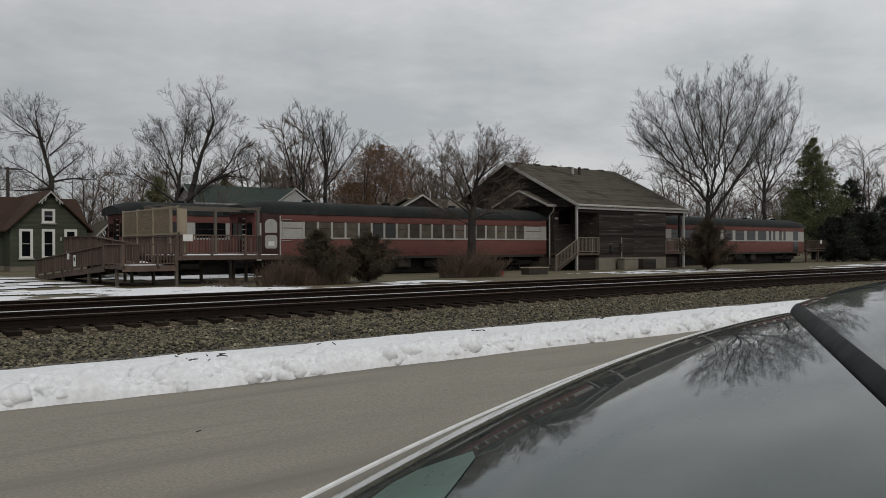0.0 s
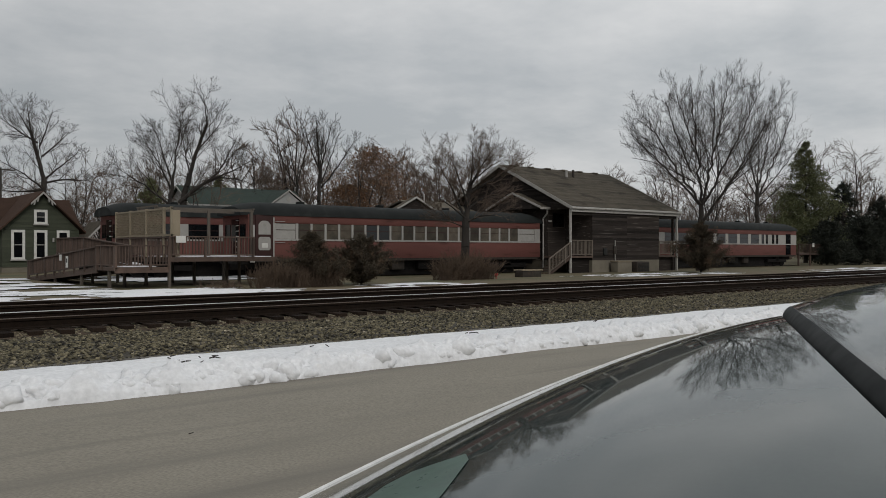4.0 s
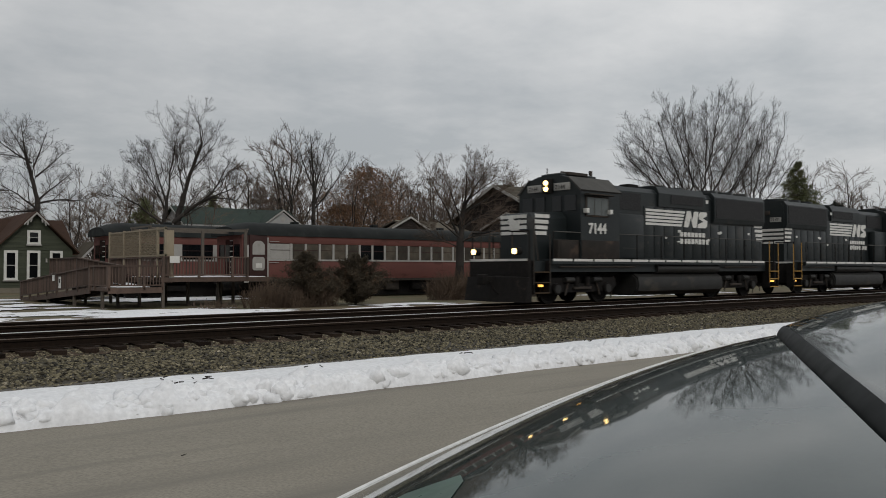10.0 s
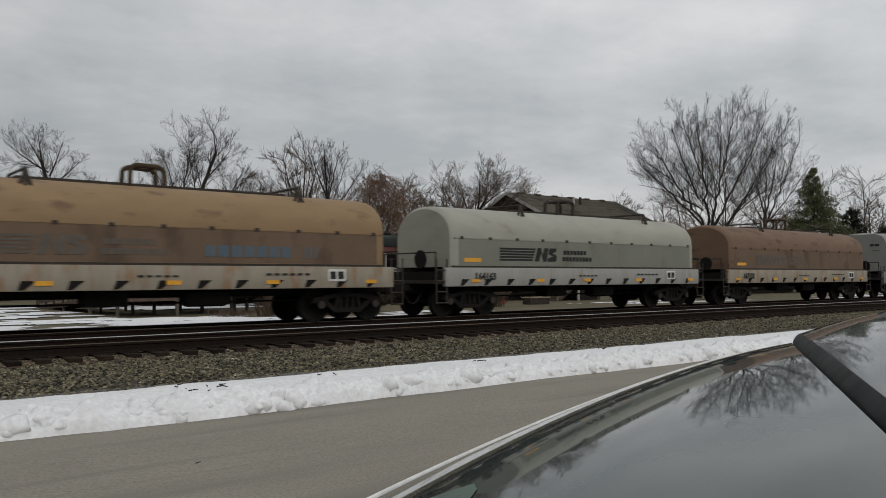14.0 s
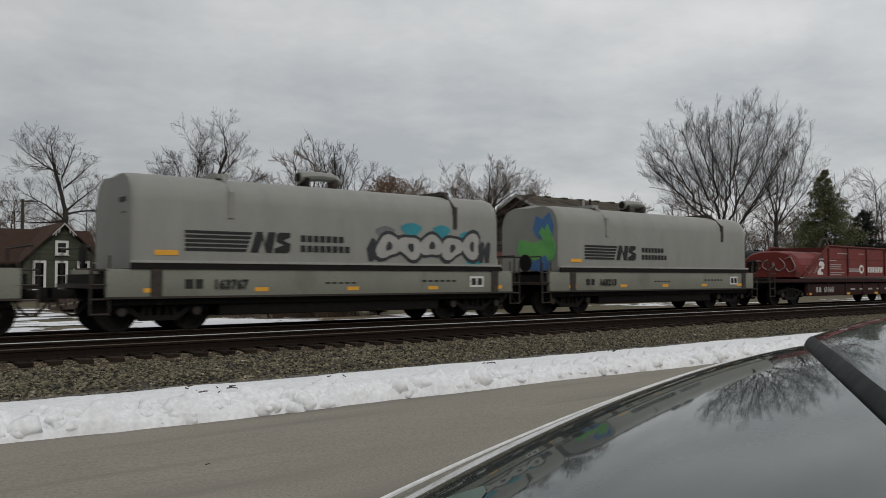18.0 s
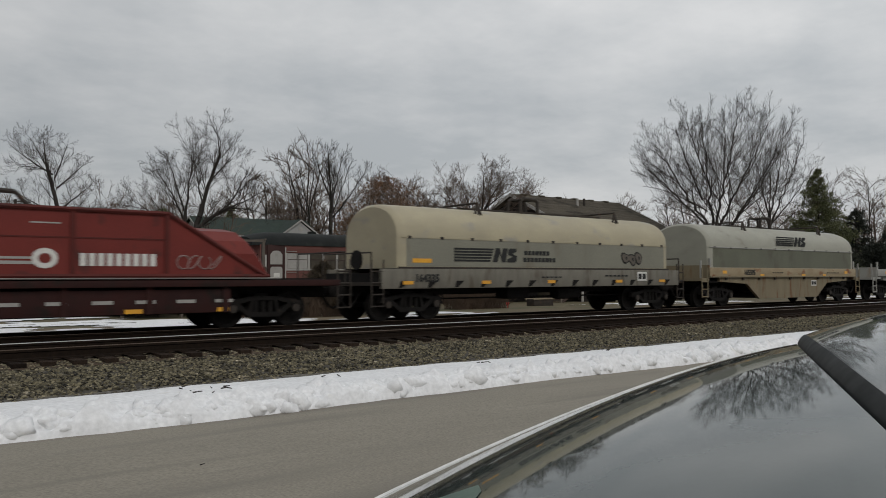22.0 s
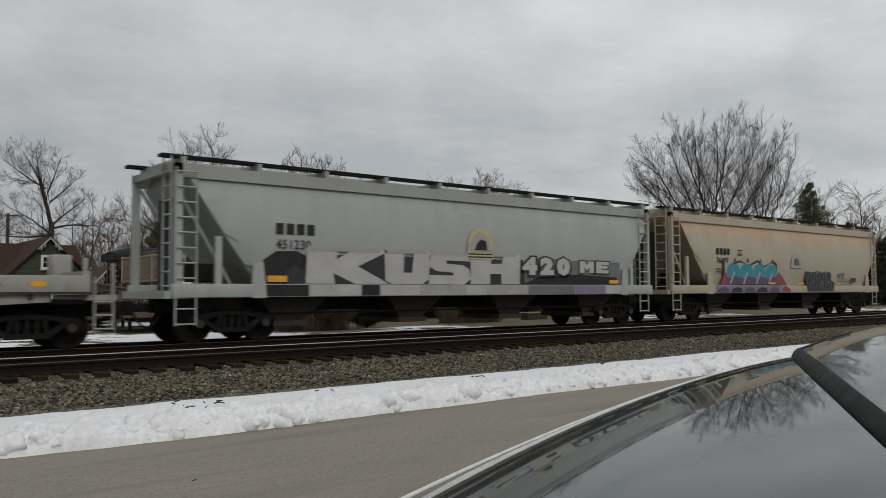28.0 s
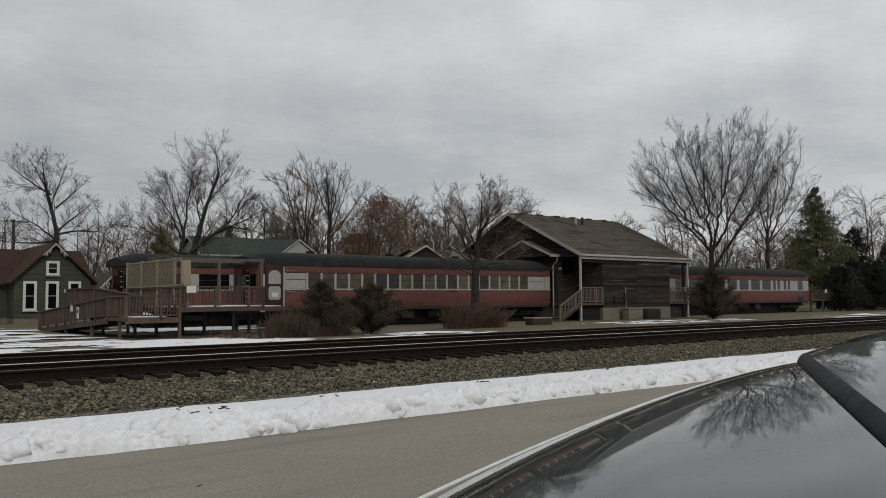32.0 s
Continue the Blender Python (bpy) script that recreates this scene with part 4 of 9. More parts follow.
limb_tree(23, 27.5, 31.2, "bare old crab apple with a twisted trunk before the coach", [
    (0, -0.15, 0.1, 3.1, 0, 0, 0.4), (0.1, 3.0, 0.35, 5.0, 0.2, 0.05, 0.26), (0.35, 4.9, 0.5, 7.2, -0.4, 0, 0.1), (0.1, 3.0, -1.6, 6.5, 0.5, 0.05, 0.14), (0.1, 3.1, -1.9, 4.5, -0.6, 0.1, 0.1),
    (0.05, 2.6, -1.5, 3.0, 0.6, 0.2, 0.07), (0.3, 4.4, 3.0, 6.0, 0.4, 0.05, 0.13), (0.35, 4.8, 1.7, 7.0, -0.7, 0.03, 0.12), (0.1, 2.9, 2.2, 3.2, -0.5, 0.22, 0.11),
    (0.2, 3.6, 2.5, 4.9, 0.9, 0.1, 0.1), (0.2, 3.8, -0.8, 6.5, -0.9, 0.05, 0.1), (0.3, 4.9, 2.3, 6.3, -1.2, 0.05, 0.08)], tip=0.0068, up=0.1, reach=0.62, wild=0.18, dense=1.15, twig="twigfar")
limb_tree(35, 20.0, 51.0, "bare many-limbed tree behind the old coaches", [
    (0, -0.15, 1.15, 6.4, 0, 0, 0.36), (1.15, 6.3, 2.25, 9.7, 0.3, -0.05, 0.22), (2.25, 9.6, 2.0, 11.8, 0.2, 0, 0.1), (-0.25, 0, 0.1, 5.8, -0.3, 0, 0.24),
    (0.1, 5.7, -1.1, 9.7, 0.8, 0.1, 0.12), (0.1, 5.7, 0.8, 10.9, -1.0, 0.05, 0.13), (0.0, 5.4, -2.0, 8.9, -0.8, 0.12, 0.11), (-0.1, 4.4, -3.9, 7.1, 0.6, 0.06, 0.13),
    (0.5, 4.5, 2.9, 6.2, -0.6, 0.12, 0.22), (2.9, 6.2, 5.2, 5.9, 0.4, 0.08, 0.11), (2.6, 6.1, 4.4, 9.4, 0.2, -0.1, 0.12), (2.9, 6.2, 5.3, 7.5, -0.8, -0.05, 0.1),
    (1.7, 8.0, 3.4, 10.2, -0.6, -0.08, 0.1), (1.15, 6.5, 0.5, 10.0, 1.2, -0.05, 0.1)], tip=0.0082, reach=0.62, wild=0.16, up=0.12)
limb_tree(47, 16.3, 66.0, "bare crooked tree behind the green house", [
    (0, -0.15, -0.1, 6.9, 0, 0, 0.4), (-0.1, 6.8, -1.0, 10.4, 0, 0.05, 0.26), (-1.0, 10.3, -1.3, 12.8, 0.3, 0, 0.12), (-0.1, 6.0, -4.2, 5.9, 0.4, -0.08, 0.17), (-0.2, 6.1, -3.5, 8.2, -0.7, 0.1, 0.14),
    (-0.5, 9.5, -3.8, 11.9, 0.5, -0.05, 0.13), (-0.7, 9.7, -3.2, 9.9, -0.5, 0.12, 0.09), (0, 6.5, 3.6, 6.8, 0.5, 0.12, 0.16), (0, 6.8, 2.6, 9.2, -0.6, 0, 0.14),
    (-0.2, 8.5, 1.9, 10.8, 0.8, -0.05, 0.13), (-0.4, 9.2, 0.6, 12.2, -0.5, 0, 0.12), (-1.0, 10.2, -2.3, 12.6, 0.5, 0, 0.08)], tip=0.0098, reach=0.58, wild=0.18, up=0.12, dense=0.9)
limb_tree(58, 38.4, 63.0, "bare upright tree behind the white house", [
    (0, -0.15, -0.1, 9.0, 0, 0, 0.34), (-0.1, 8.8, -0.5, 14.3, 0.3, 0, 0.18), (-0.1, 8.5, -1.9, 13.5, 0.7, 0.03, 0.14), (0, 8.3, 1.2, 13.7, -0.7, 0, 0.14), (0, 7.0, 3.6, 12.4, 0.4, -0.07, 0.15),
    (0, 7.4, 1.9, 12.8, 1.0, -0.04, 0.12), (-2.0, -0.1, -2.1, 8.0, 0.3, 0, 0.2), (-2.1, 7.9, -3.1, 12.1, 0.4, 0, 0.12), (-2.1, 7.0, -4.0, 10.8, -0.5, -0.04, 0.11), (-2.1, 7.8, -1.4, 12.6, -0.7, 0, 0.11), (-0.1, 8.0, 0.4, 13.2, -1.2, 0, 0.12)], tip=0.011, up=0.16, reach=0.42, wild=0.14, dense=0.75)
limb_tree(64, 83.0, 46.0, "tall bare tree beyond the far coach", [
    (0, -0.15, 0, 8.0, 0, 0, 0.42), (0, 7.8, -1.5, 15.6, 0.5, 0, 0.18), (0, 7.5, 1.8, 17.2, -0.7, 0, 0.18), (0, 7.0, 4.2, 17.8, 0.8, -0.05, 0.18), (0, 7.0, 4.9, 13.8, -0.6, -0.03, 0.13),
    (0, 7.3, -3.5, 14.2, -0.8, -0.03, 0.14), (0, 7.8, 0.3, 16.8, 1.2, 0, 0.15), (0, 6.2, -4.6, 11.0, 0.9, 0.05, 0.12), (0, 6.0, 4.8, 10.0, 1.0, 0.05, 0.12)], tip=0.013, up=0.14, reach=0.42, wild=0.14, dense=0.7)
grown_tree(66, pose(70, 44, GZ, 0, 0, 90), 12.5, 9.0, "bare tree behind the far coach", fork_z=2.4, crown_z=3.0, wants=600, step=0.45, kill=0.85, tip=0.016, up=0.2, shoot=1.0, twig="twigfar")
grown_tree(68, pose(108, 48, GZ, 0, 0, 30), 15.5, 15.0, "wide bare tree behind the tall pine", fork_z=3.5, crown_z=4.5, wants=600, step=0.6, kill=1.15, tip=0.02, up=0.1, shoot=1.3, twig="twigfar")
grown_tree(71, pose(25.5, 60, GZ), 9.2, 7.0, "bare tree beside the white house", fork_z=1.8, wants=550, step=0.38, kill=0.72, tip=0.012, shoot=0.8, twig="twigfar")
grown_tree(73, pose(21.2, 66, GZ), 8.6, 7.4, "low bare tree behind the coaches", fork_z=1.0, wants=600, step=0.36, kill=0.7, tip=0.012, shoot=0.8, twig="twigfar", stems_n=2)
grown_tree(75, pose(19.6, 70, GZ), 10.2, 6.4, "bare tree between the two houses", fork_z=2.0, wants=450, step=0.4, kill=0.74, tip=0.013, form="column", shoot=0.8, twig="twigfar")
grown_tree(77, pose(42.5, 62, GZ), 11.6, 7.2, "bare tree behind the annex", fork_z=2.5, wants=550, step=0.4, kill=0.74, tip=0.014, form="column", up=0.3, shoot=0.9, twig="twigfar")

# woods behind, from a few kinds that differ in age and turn
woods = []
for k, (h, wd, fz) in enumerate(((13.5, 8.0, 3.0), (15.0, 7.5, 4.0), (11.5, 8.0, 2.2))):
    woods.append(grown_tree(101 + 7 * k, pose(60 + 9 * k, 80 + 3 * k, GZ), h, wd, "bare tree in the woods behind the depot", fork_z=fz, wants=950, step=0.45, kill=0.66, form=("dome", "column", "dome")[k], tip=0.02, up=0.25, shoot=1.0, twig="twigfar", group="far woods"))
far_rng = random.Random(5)
for k in range(70):
    if k < 18:
        x, y = 14 + 4.0 * k + far_rng.uniform(-2, 2), far_rng.uniform(70, 82)
    elif k < 36:
        x, y = 74 + 6 * (k - 18) + far_rng.uniform(-3, 3), far_rng.uniform(54, 78)
    elif k < 56:
        x, y = 10 + 7.5 * (k - 36) + far_rng.uniform(-3, 3), far_rng.uniform(88, 112)
    else:
        x, y = 120 + 11 * (k - 56) + far_rng.uniform(-4, 4), far_rng.uniform(50, 110)
    sc_ = far_rng.uniform(0.78, 1.08) * (0.72 if x < 34 else 1.0)
    copy_thing(woods[k % 3], pose(x, y, GZ, 0, 0, far_rng.uniform(0, 360)) @ Matrix.Scale(sc_, 4))


def undergrowth():
    """Saplings and brush that close the foot of the woods."""
    g = np.random.default_rng(77)
    segs = []
    for k in range(3600):
        x = g.uniform(4, 260)
        y = g.uniform(82, 96) if x < 90 else g.uniform(58, 96)
        h = g.uniform(1.5, 6.5)
        p = np.array((x, y, 0.1))
        q = p + np.array((g.normal(0, 0.12), g.normal(0, 0.12), 1.0)) * h
        segs.append((p, q, 0.05, 0.02, 3))
        for _ in range(4):
            a = p + (q - p) * g.uniform(0.3, 0.95)
            segs.append((a, a + np.array((g.normal(0, 0.7), g.normal(0, 0.4), g.uniform(0.3, 1.2))), 0.025, 0.012, 3))
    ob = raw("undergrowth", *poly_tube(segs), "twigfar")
    tagged(ob, "brown leafless brush at the foot of the woods", "woods", kind="stuff")


undergrowth()


def leafy_oak(seed, m, height, label, leaves=30000):
    tr = grown_tree(seed, m, height, height * 0.8, label, fork_z=1.4, wants=400, step=0.4, kill=0.64, tip=0.014, shoot=0.8, twig="twigfar")
    g = np.random.default_rng(seed)
    verts, faces = [], []
    for k in range(leaves):
        f, w, u = g.random() ** 0.75, g.uniform(0, 6.283), g.uniform(0.1, 1.0)
        rr = height * 0.43 * f * math.sqrt(max(0.05, 1 - (u - 0.42) ** 2 * 2.8))
        c = np.array((rr * math.cos(w), rr * math.sin(w), height * u * 0.95))
        if noise.noise(Vector(c * 0.55) + Vector((seed, 0, 0))) < -0.08:
            continue
        d, e = g.standard_normal(3) * 0.07, g.standard_normal(3) * 0.042
        i = len(verts)
        verts.extend((c, c + e, c + d, c - e))
        faces.append((i, i + 1, i + 2, i + 3))
    raw("leaves", verts, faces, "rustleaf", tr)
    return tr


leafy_oak(83, pose(45.4, 66, GZ), 11.6, "oak that keeps its rust-brown withered leaves")
leafy_oak(87, pose(48.0, 68, GZ), 12.6, "taller oak with sparse rust-brown withered leaves", 13000)
leafy_oak(89, pose(42.8, 65, GZ), 8.0, "low oak that keeps its rust-brown withered leaves", 26000)

needle_tree(201, pose(92, 45, GZ), 13.9, 6.4, "tall olive-green pine beyond the far coach", density=0.85, blade=0.3, shape=0.85, start=0.12, droop=0.15)
needle_tree(205, pose(99, 44, GZ), 9.5, 3.8, "dark spruce beside the tall pine", material="hedge", density=0.55, blade=0.4, shape=0.6)
needle_tree(207, pose(110, 44, GZ), 8.0, 3.8, "dark spruce at the end of the siding", material="hedge", density=0.6, blade=0.42, shape=0.6)
needle_tree(209, pose(31.5, 69, GZ), 8.0, 2.6, "dark cedar behind the white house", density=0.9, blade=0.3)
needle_tree(210, pose(26.0, 71, GZ), 7.6, 2.6, "dark cedar behind the white house", density=0.9, blade=0.3)
for k, (x, y, h, r) in enumerate(((81, 37.5, 4.2, 2.4), (86, 36.5, 4.6, 2.6), (91, 37, 4.4, 2.6), (97, 36, 4.6, 2.8), (104, 36, 5.0, 3.0), (113, 37, 5.2, 3.2))):
    needle_tree(220 + k, pose(x, y, GZ), h, r, "dense dark evergreen hedge bush beside the tracks", name="evergreen_bush", density=1.4, category="bush", group="hedge bushes", material="hedge", shape=0.4, start=0.02, blade=0.26)
needle_tree(231, pose(17.3, 29.0, GZ), 2.15, 1.15, "dark brownish juniper bush before the coach", name="juniper_bush", material="yew", density=5.1, category="bush", group="trackside shrubs", shape=0.8, start=0.02, blade=0.085, loose=0.55, droop=-0.25)
needle_tree(233, pose(19.7, 29.0, GZ), 2.0, 1.3, "dark rounded juniper bush before the coach", name="juniper_bush", material="yew", density=5.4, category="bush", group="trackside shrubs", shape=0.65, start=0.02, blade=0.085, loose=0.55, droop=-0.25)
needle_tree(235, pose(47.4, 30.2, GZ), 3.3, 1.9, "dark pointed juniper bush beside the depot porch", name="juniper_bush", material="yew", density=4.5, category="bush", group="trackside shrubs", shape=0.85, start=0.01, blade=0.085, loose=0.55, droop=-0.25)
stems(241, pose(15.6, 28.9, GZ), 1.9, 1.0, 1.25, "thicket of dry brown stems before the coach", n=420)
stems(243, pose(17.2, 28.5, GZ), 2.2, 0.9, 1.15, "thicket of dry brown stems before the juniper", n=380)
stems(245, pose(27.2, 30.7, GZ), 3.4, 1.2, 1.7, "tangled leafless shrub round the crab apple", n=620, spread=0.5, material="reed", forks=4)
stems(247, pose(13.6, 29.6, GZ), 1.6, 1.0, 0.65, "fallen dry brush below the deck", n=90, spread=1.1)

# ---- old passenger coaches ----
def arch(w, z0, z1, n=12, flat=2.4):
    """The curve of a roof from one eave to the other: y and z."""
    out = []
    for k in range(n + 1):
        a = math.pi * k / n
        c, s = math.cos(a), math.sin(a)
        out.append((-w * math.copysign(abs(c) ** (2 / flat), c), z0 + (z1 - z0) * abs(s) ** (2 / flat)))
    return out


def coach(x0, x1, y0, label, windows, band, left_face=True, door=None):
    """A coach whose near side lies at y0: windows are rows of x0, x1 with glass or a blind."""
    c = thing("passenger_coach", pose(x0, y0, 0.0), label, "railway coach", "old coaches")
    ln, w, zb, zw0, zw1, ze, zt = x1 - x0, 2.95, 1.17, 2.13, 3.0, 3.42, 4.13
    part("body", boxes((0, ln, 0.03, w - 0.03, zb + 0.1, ze)), "coachbrown", c, smooth=None)
    part("lower_panel", boxes((1.35, ln, 0.0, 0.05, zb, zw0), bevel=0.008), "coachred", c, "faded red steel side panel")
    part("letterboard", boxes((1.35, ln, -0.004, 0.05, zw1 + 0.02, ze), bevel=0.008), "coachred", c, "faded red letterboard")
    part("belt_rail", boxes((1.35, ln, -0.03, 0.04, zw0 - 0.02, zw0 + 0.07)), "offwhite", c, "chalky white belt rail", smooth=None)
    part("side_sill", boxes((0.2, ln - 0.2, 0.02, 0.2, zb - 0.14, zb)), "steel", c, smooth=None)
    xs = [1.4] + [v - x0 for r in windows for v in r[:2]] + [ln]
    for a, b in zip(xs[0::2], xs[1::2]):
        if b - a > 0.02:
            part("window_post", boxes((a, b, -0.002, 0.05, zw0 + 0.05, zw1 + 0.02)), band, c, smooth=None)
    for a, b, mat in windows:
        wf = part("window", boxes((a - x0 + 0.02, b - x0 - 0.02, 0.012, 0.029, zw0 + 0.08, zw1)), mat, c, smooth=None)
        part("window_rail", boxes((a - x0 + 0.02, b - x0 - 0.02, 0.002, 0.02, zw1 - 0.34, zw1 - 0.31)), "coachbrown", wf, smooth=None)
    # roof: a rounded shell that dips at both ends
    rings = []
    for f, drop, nar in ((-0.02, 0.28, 0.1), (0.012, 0.08, 0.04), (0.04, 0.0, 0.0), (0.5, 0.02, 0.0), (0.96, 0.0, 0.0), (0.988, 0.08, 0.04), (1.02, 0.28, 0.1)):
        rings.append([(f * ln, w / 2 + y * (1 - nar), z) for y, z in arch(w / 2 + 0.06, ze - 0.02, zt - drop, 14)])
    part("roof", loft(bmesh.new(), rings), "coachroof", c, "tarred dark roof", smooth=50)
    for f in (0.17, 0.42, 0.66, 0.87):
        part("roof_vent", boxes((f * ln, f * ln + 0.35, w / 2 - 0.2, w / 2 + 0.2, zt - 0.04, zt + 0.13), bevel=0.04), "coachroof", c)
    # end with a door and a diaphragm
    part("end_wall", boxes((-0.03, 0.02, 0.02, w - 0.02, zb + 0.05, ze + 0.02)), "coachred", c, "faded red end wall", smooth=None)
    part("end_door", boxes((-0.06, -0.02, w / 2 - 0.4, w / 2 + 0.4, zb + 0.1, 3.2)), "glass", c, "dark end door", smooth=None)
    for yy in (0.3, w - 0.95):
        part("end_window", boxes((-0.055, -0.02, yy, yy + 0.62, 2.25, 2.95)), "glass", c, smooth=None)
    lad = bmesh.new()
    for k in range(8):
        rod(lad, (-0.09, 0.98, 1.25 + 0.27 * k), (-0.09, 1.28, 1.25 + 0.27 * k), 0.016)
    part("ladder", lad, "white", c, "white iron ladder")
    part("buffer_beam", boxes((-0.3, 0.1, 0.2, w - 0.2, zb - 0.25, zb + 0.08), bevel=0.02), "underblack", c)
    # under the floor
    for f in (0.13, 0.87):
        t = part("truck", boxes((f * ln - 1.7, f * ln + 1.7, 0.25, 0.5, 0.5, 0.8), (f * ln - 1.7, f * ln + 1.7, w - 0.5, w - 0.25, 0.5, 0.8), (f * ln - 0.3, f * ln + 0.3, 0.25, w - 0.25, 0.6, 1.1), bevel=0.04), "underblack", c, "black six-wheeled truck")
        for dx in (-1.35, 0, 1.35):
            part("wheel", rod(bmesh.new(), (f * ln + dx, 0.52, 0.6), (f * ln + dx, 0.66, 0.6), 0.45, seg=20), "underblack", t)
            part("wheel", rod(bmesh.new(), (f * ln + dx, w - 0.66, 0.6), (f * ln + dx, w - 0.52, 0.6), 0.45, seg=20), "underblack", t)
    # frame, and a deep black box added as the shade under the coach
    part("floor_frame", boxes((2.0, ln - 2.0, 0.55, w - 0.4, 0.2, zb + 0.1), (0.1, ln - 0.1, 0.6, w - 0.6, 0.72, zb + 0.1)), "underblack", c, smooth=None)
    for f, wd, mat in ((0.32, 1.2, "steel"), (0.43, 0.9, "steel"), (0.52, 1.4, "underblack"), (0.62, 0.8, "steel")):
        part("equipment_box", boxes((f * ln, f * ln + wd, 0.25, 0.9, 0.5, 1.1), bevel=0.03), mat, c)
    for side in (0.35, w - 0.35):
        part("rail", boxes((-2, ln + 2, side + 0.32 - 0.04, side + 0.32 + 0.04, 0.1, 0.16)), "rail", c, smooth=None)
    return c


def window_row(a, b, n, gap=0.1, seed=1):
    r, out, p = random.Random(seed), [], (b - a) / n
    for k in range(n):
        out.append((a + k * p + gap / 2, a + (k + 1) * p - gap / 2, "glass" if r.random() < 0.14 else "blind"))
    return out


coach_one = coach(18.75, 39.9, 37.6, "long faded red passenger coach with a tarred roof", [(20.25, 21.42, "offwhite")] + window_row(21.5, 37.9, 19, 0.13, 3) + [(37.95, 39.4, "offwhite")], "offwhite")
vest = part("vestibule_panel", boxes((0.35, 1.33, -0.035, 0.03, 1.17, 3.42), bevel=0.01), "coachbrown", coach_one, "maroon vestibule panel")
for za, zb_, top in ((2.42, 3.12, True), (1.62, 2.3, False)):
    pts = [(0.5, za), (1.18, za), (1.18, zb_ - 0.2), (1.06, zb_ - 0.05), (0.94, zb_), (0.74, zb_), (0.62, zb_ - 0.05), (0.5, zb_ - 0.2)] if top else [(0.5, za + 0.1), (0.58, za), (1.1, za), (1.18, za + 0.1), (1.18, zb_ - 0.1), (1.1, zb_), (0.58, zb_), (0.5, zb_ - 0.1)]
    part("boarded_window", prism(bmesh.new(), pts, "y", -0.05, -0.034), "offwhite", vest, "pale boarded window", smooth=None)
part("notice", boxes((0.68, 1.02, -0.06, -0.049, 1.75, 1.98)), "white", vest, "small white notice with dark marks", smooth=None)
part("vestibule_door", boxes((0.06, 0.3, -0.05, 0.02, 1.0, 2.9), bevel=0.01), "offwhite", coach_one, "pale grey folding vestibule door")
part("corner_post", boxes((1.33, 1.4, -0.05, 0.03, 1.05, 3.3)), "offwhite", coach_one, smooth=None)
part("grab_iron", rods(((1.45, -0.06, 3.1), (2.0, -0.06, 3.1)), ((1.45, -0.06, 2.02), (2.0, -0.06, 2.02)), r=0.015), "offwhite", coach_one)
win = []
for k in range(10):
    a = 54.0 + 1.83 * k
    win += [(a, a + 1.4, "glass")] if k < 8 else [(a, a + 0.45, "glass"), (a + 0.75, a + 1.15, "glass")]
coach_far = coach(51.5, 75.0, 37.6, "far faded red passenger coach with white window band", win, "offwhite")
part("side_door", boxes((21.5, 22.4, -0.02, 0.02, 1.2, 3.1)), "glass", coach_far, "dark open side door", smooth=None)
win = []
for k in range(7):
    a = 15.3 + 2.3 * k
    win += [(a, a + 1.75, "glass")]
coach(13.96, 33.0, 42.4, "dark red passenger coach behind the deck", win, "offwhite")


# ---- wooden deck and ramp ----
SLATS = {}


def railing(name, parent, material, a, b, top=0.9, step=0.14):
    """A top rail that carries its lower rail, posts and balusters, from a to b along the floor line."""
    a, b = Vector(a), Vector(b)
    n = max(1, int((b - a).length / step))
    side = (b - a).cross(Vector((0, 0, 1))).normalized() * 0.05

    def rail(z, h, w):
        return loft(bmesh.new(), [[p + side * s * w + Vector((0, 0, z + d)) for s, d in ((-1, 0), (1, 0), (1, h), (-1, h))] for p in (a, b)])

    rl = part(name, rail(top - 0.05, 0.05, 1.2), material, parent, smooth=None)
    part("lower_rail", rail(0.08, 0.05, 0.5), material, rl, smooth=None)
    for k in range(n + 1):
        post = k % 11 == 0 or k == n
        key = (post, round(top, 3), material)
        if key not in SLATS:
            w, z0 = (0.045, -0.1) if post else (0.018, 0.08)
            SLATS[key] = finish(boxes((-w, w, -w, w, z0, top - 0.03)), "post" if post else "baluster")
            SLATS[key].materials.append(M[material])
        shared("post" if post else "baluster", SLATS[key], Matrix.Translation(a + (b - a) * k / n), rl)
    return rl


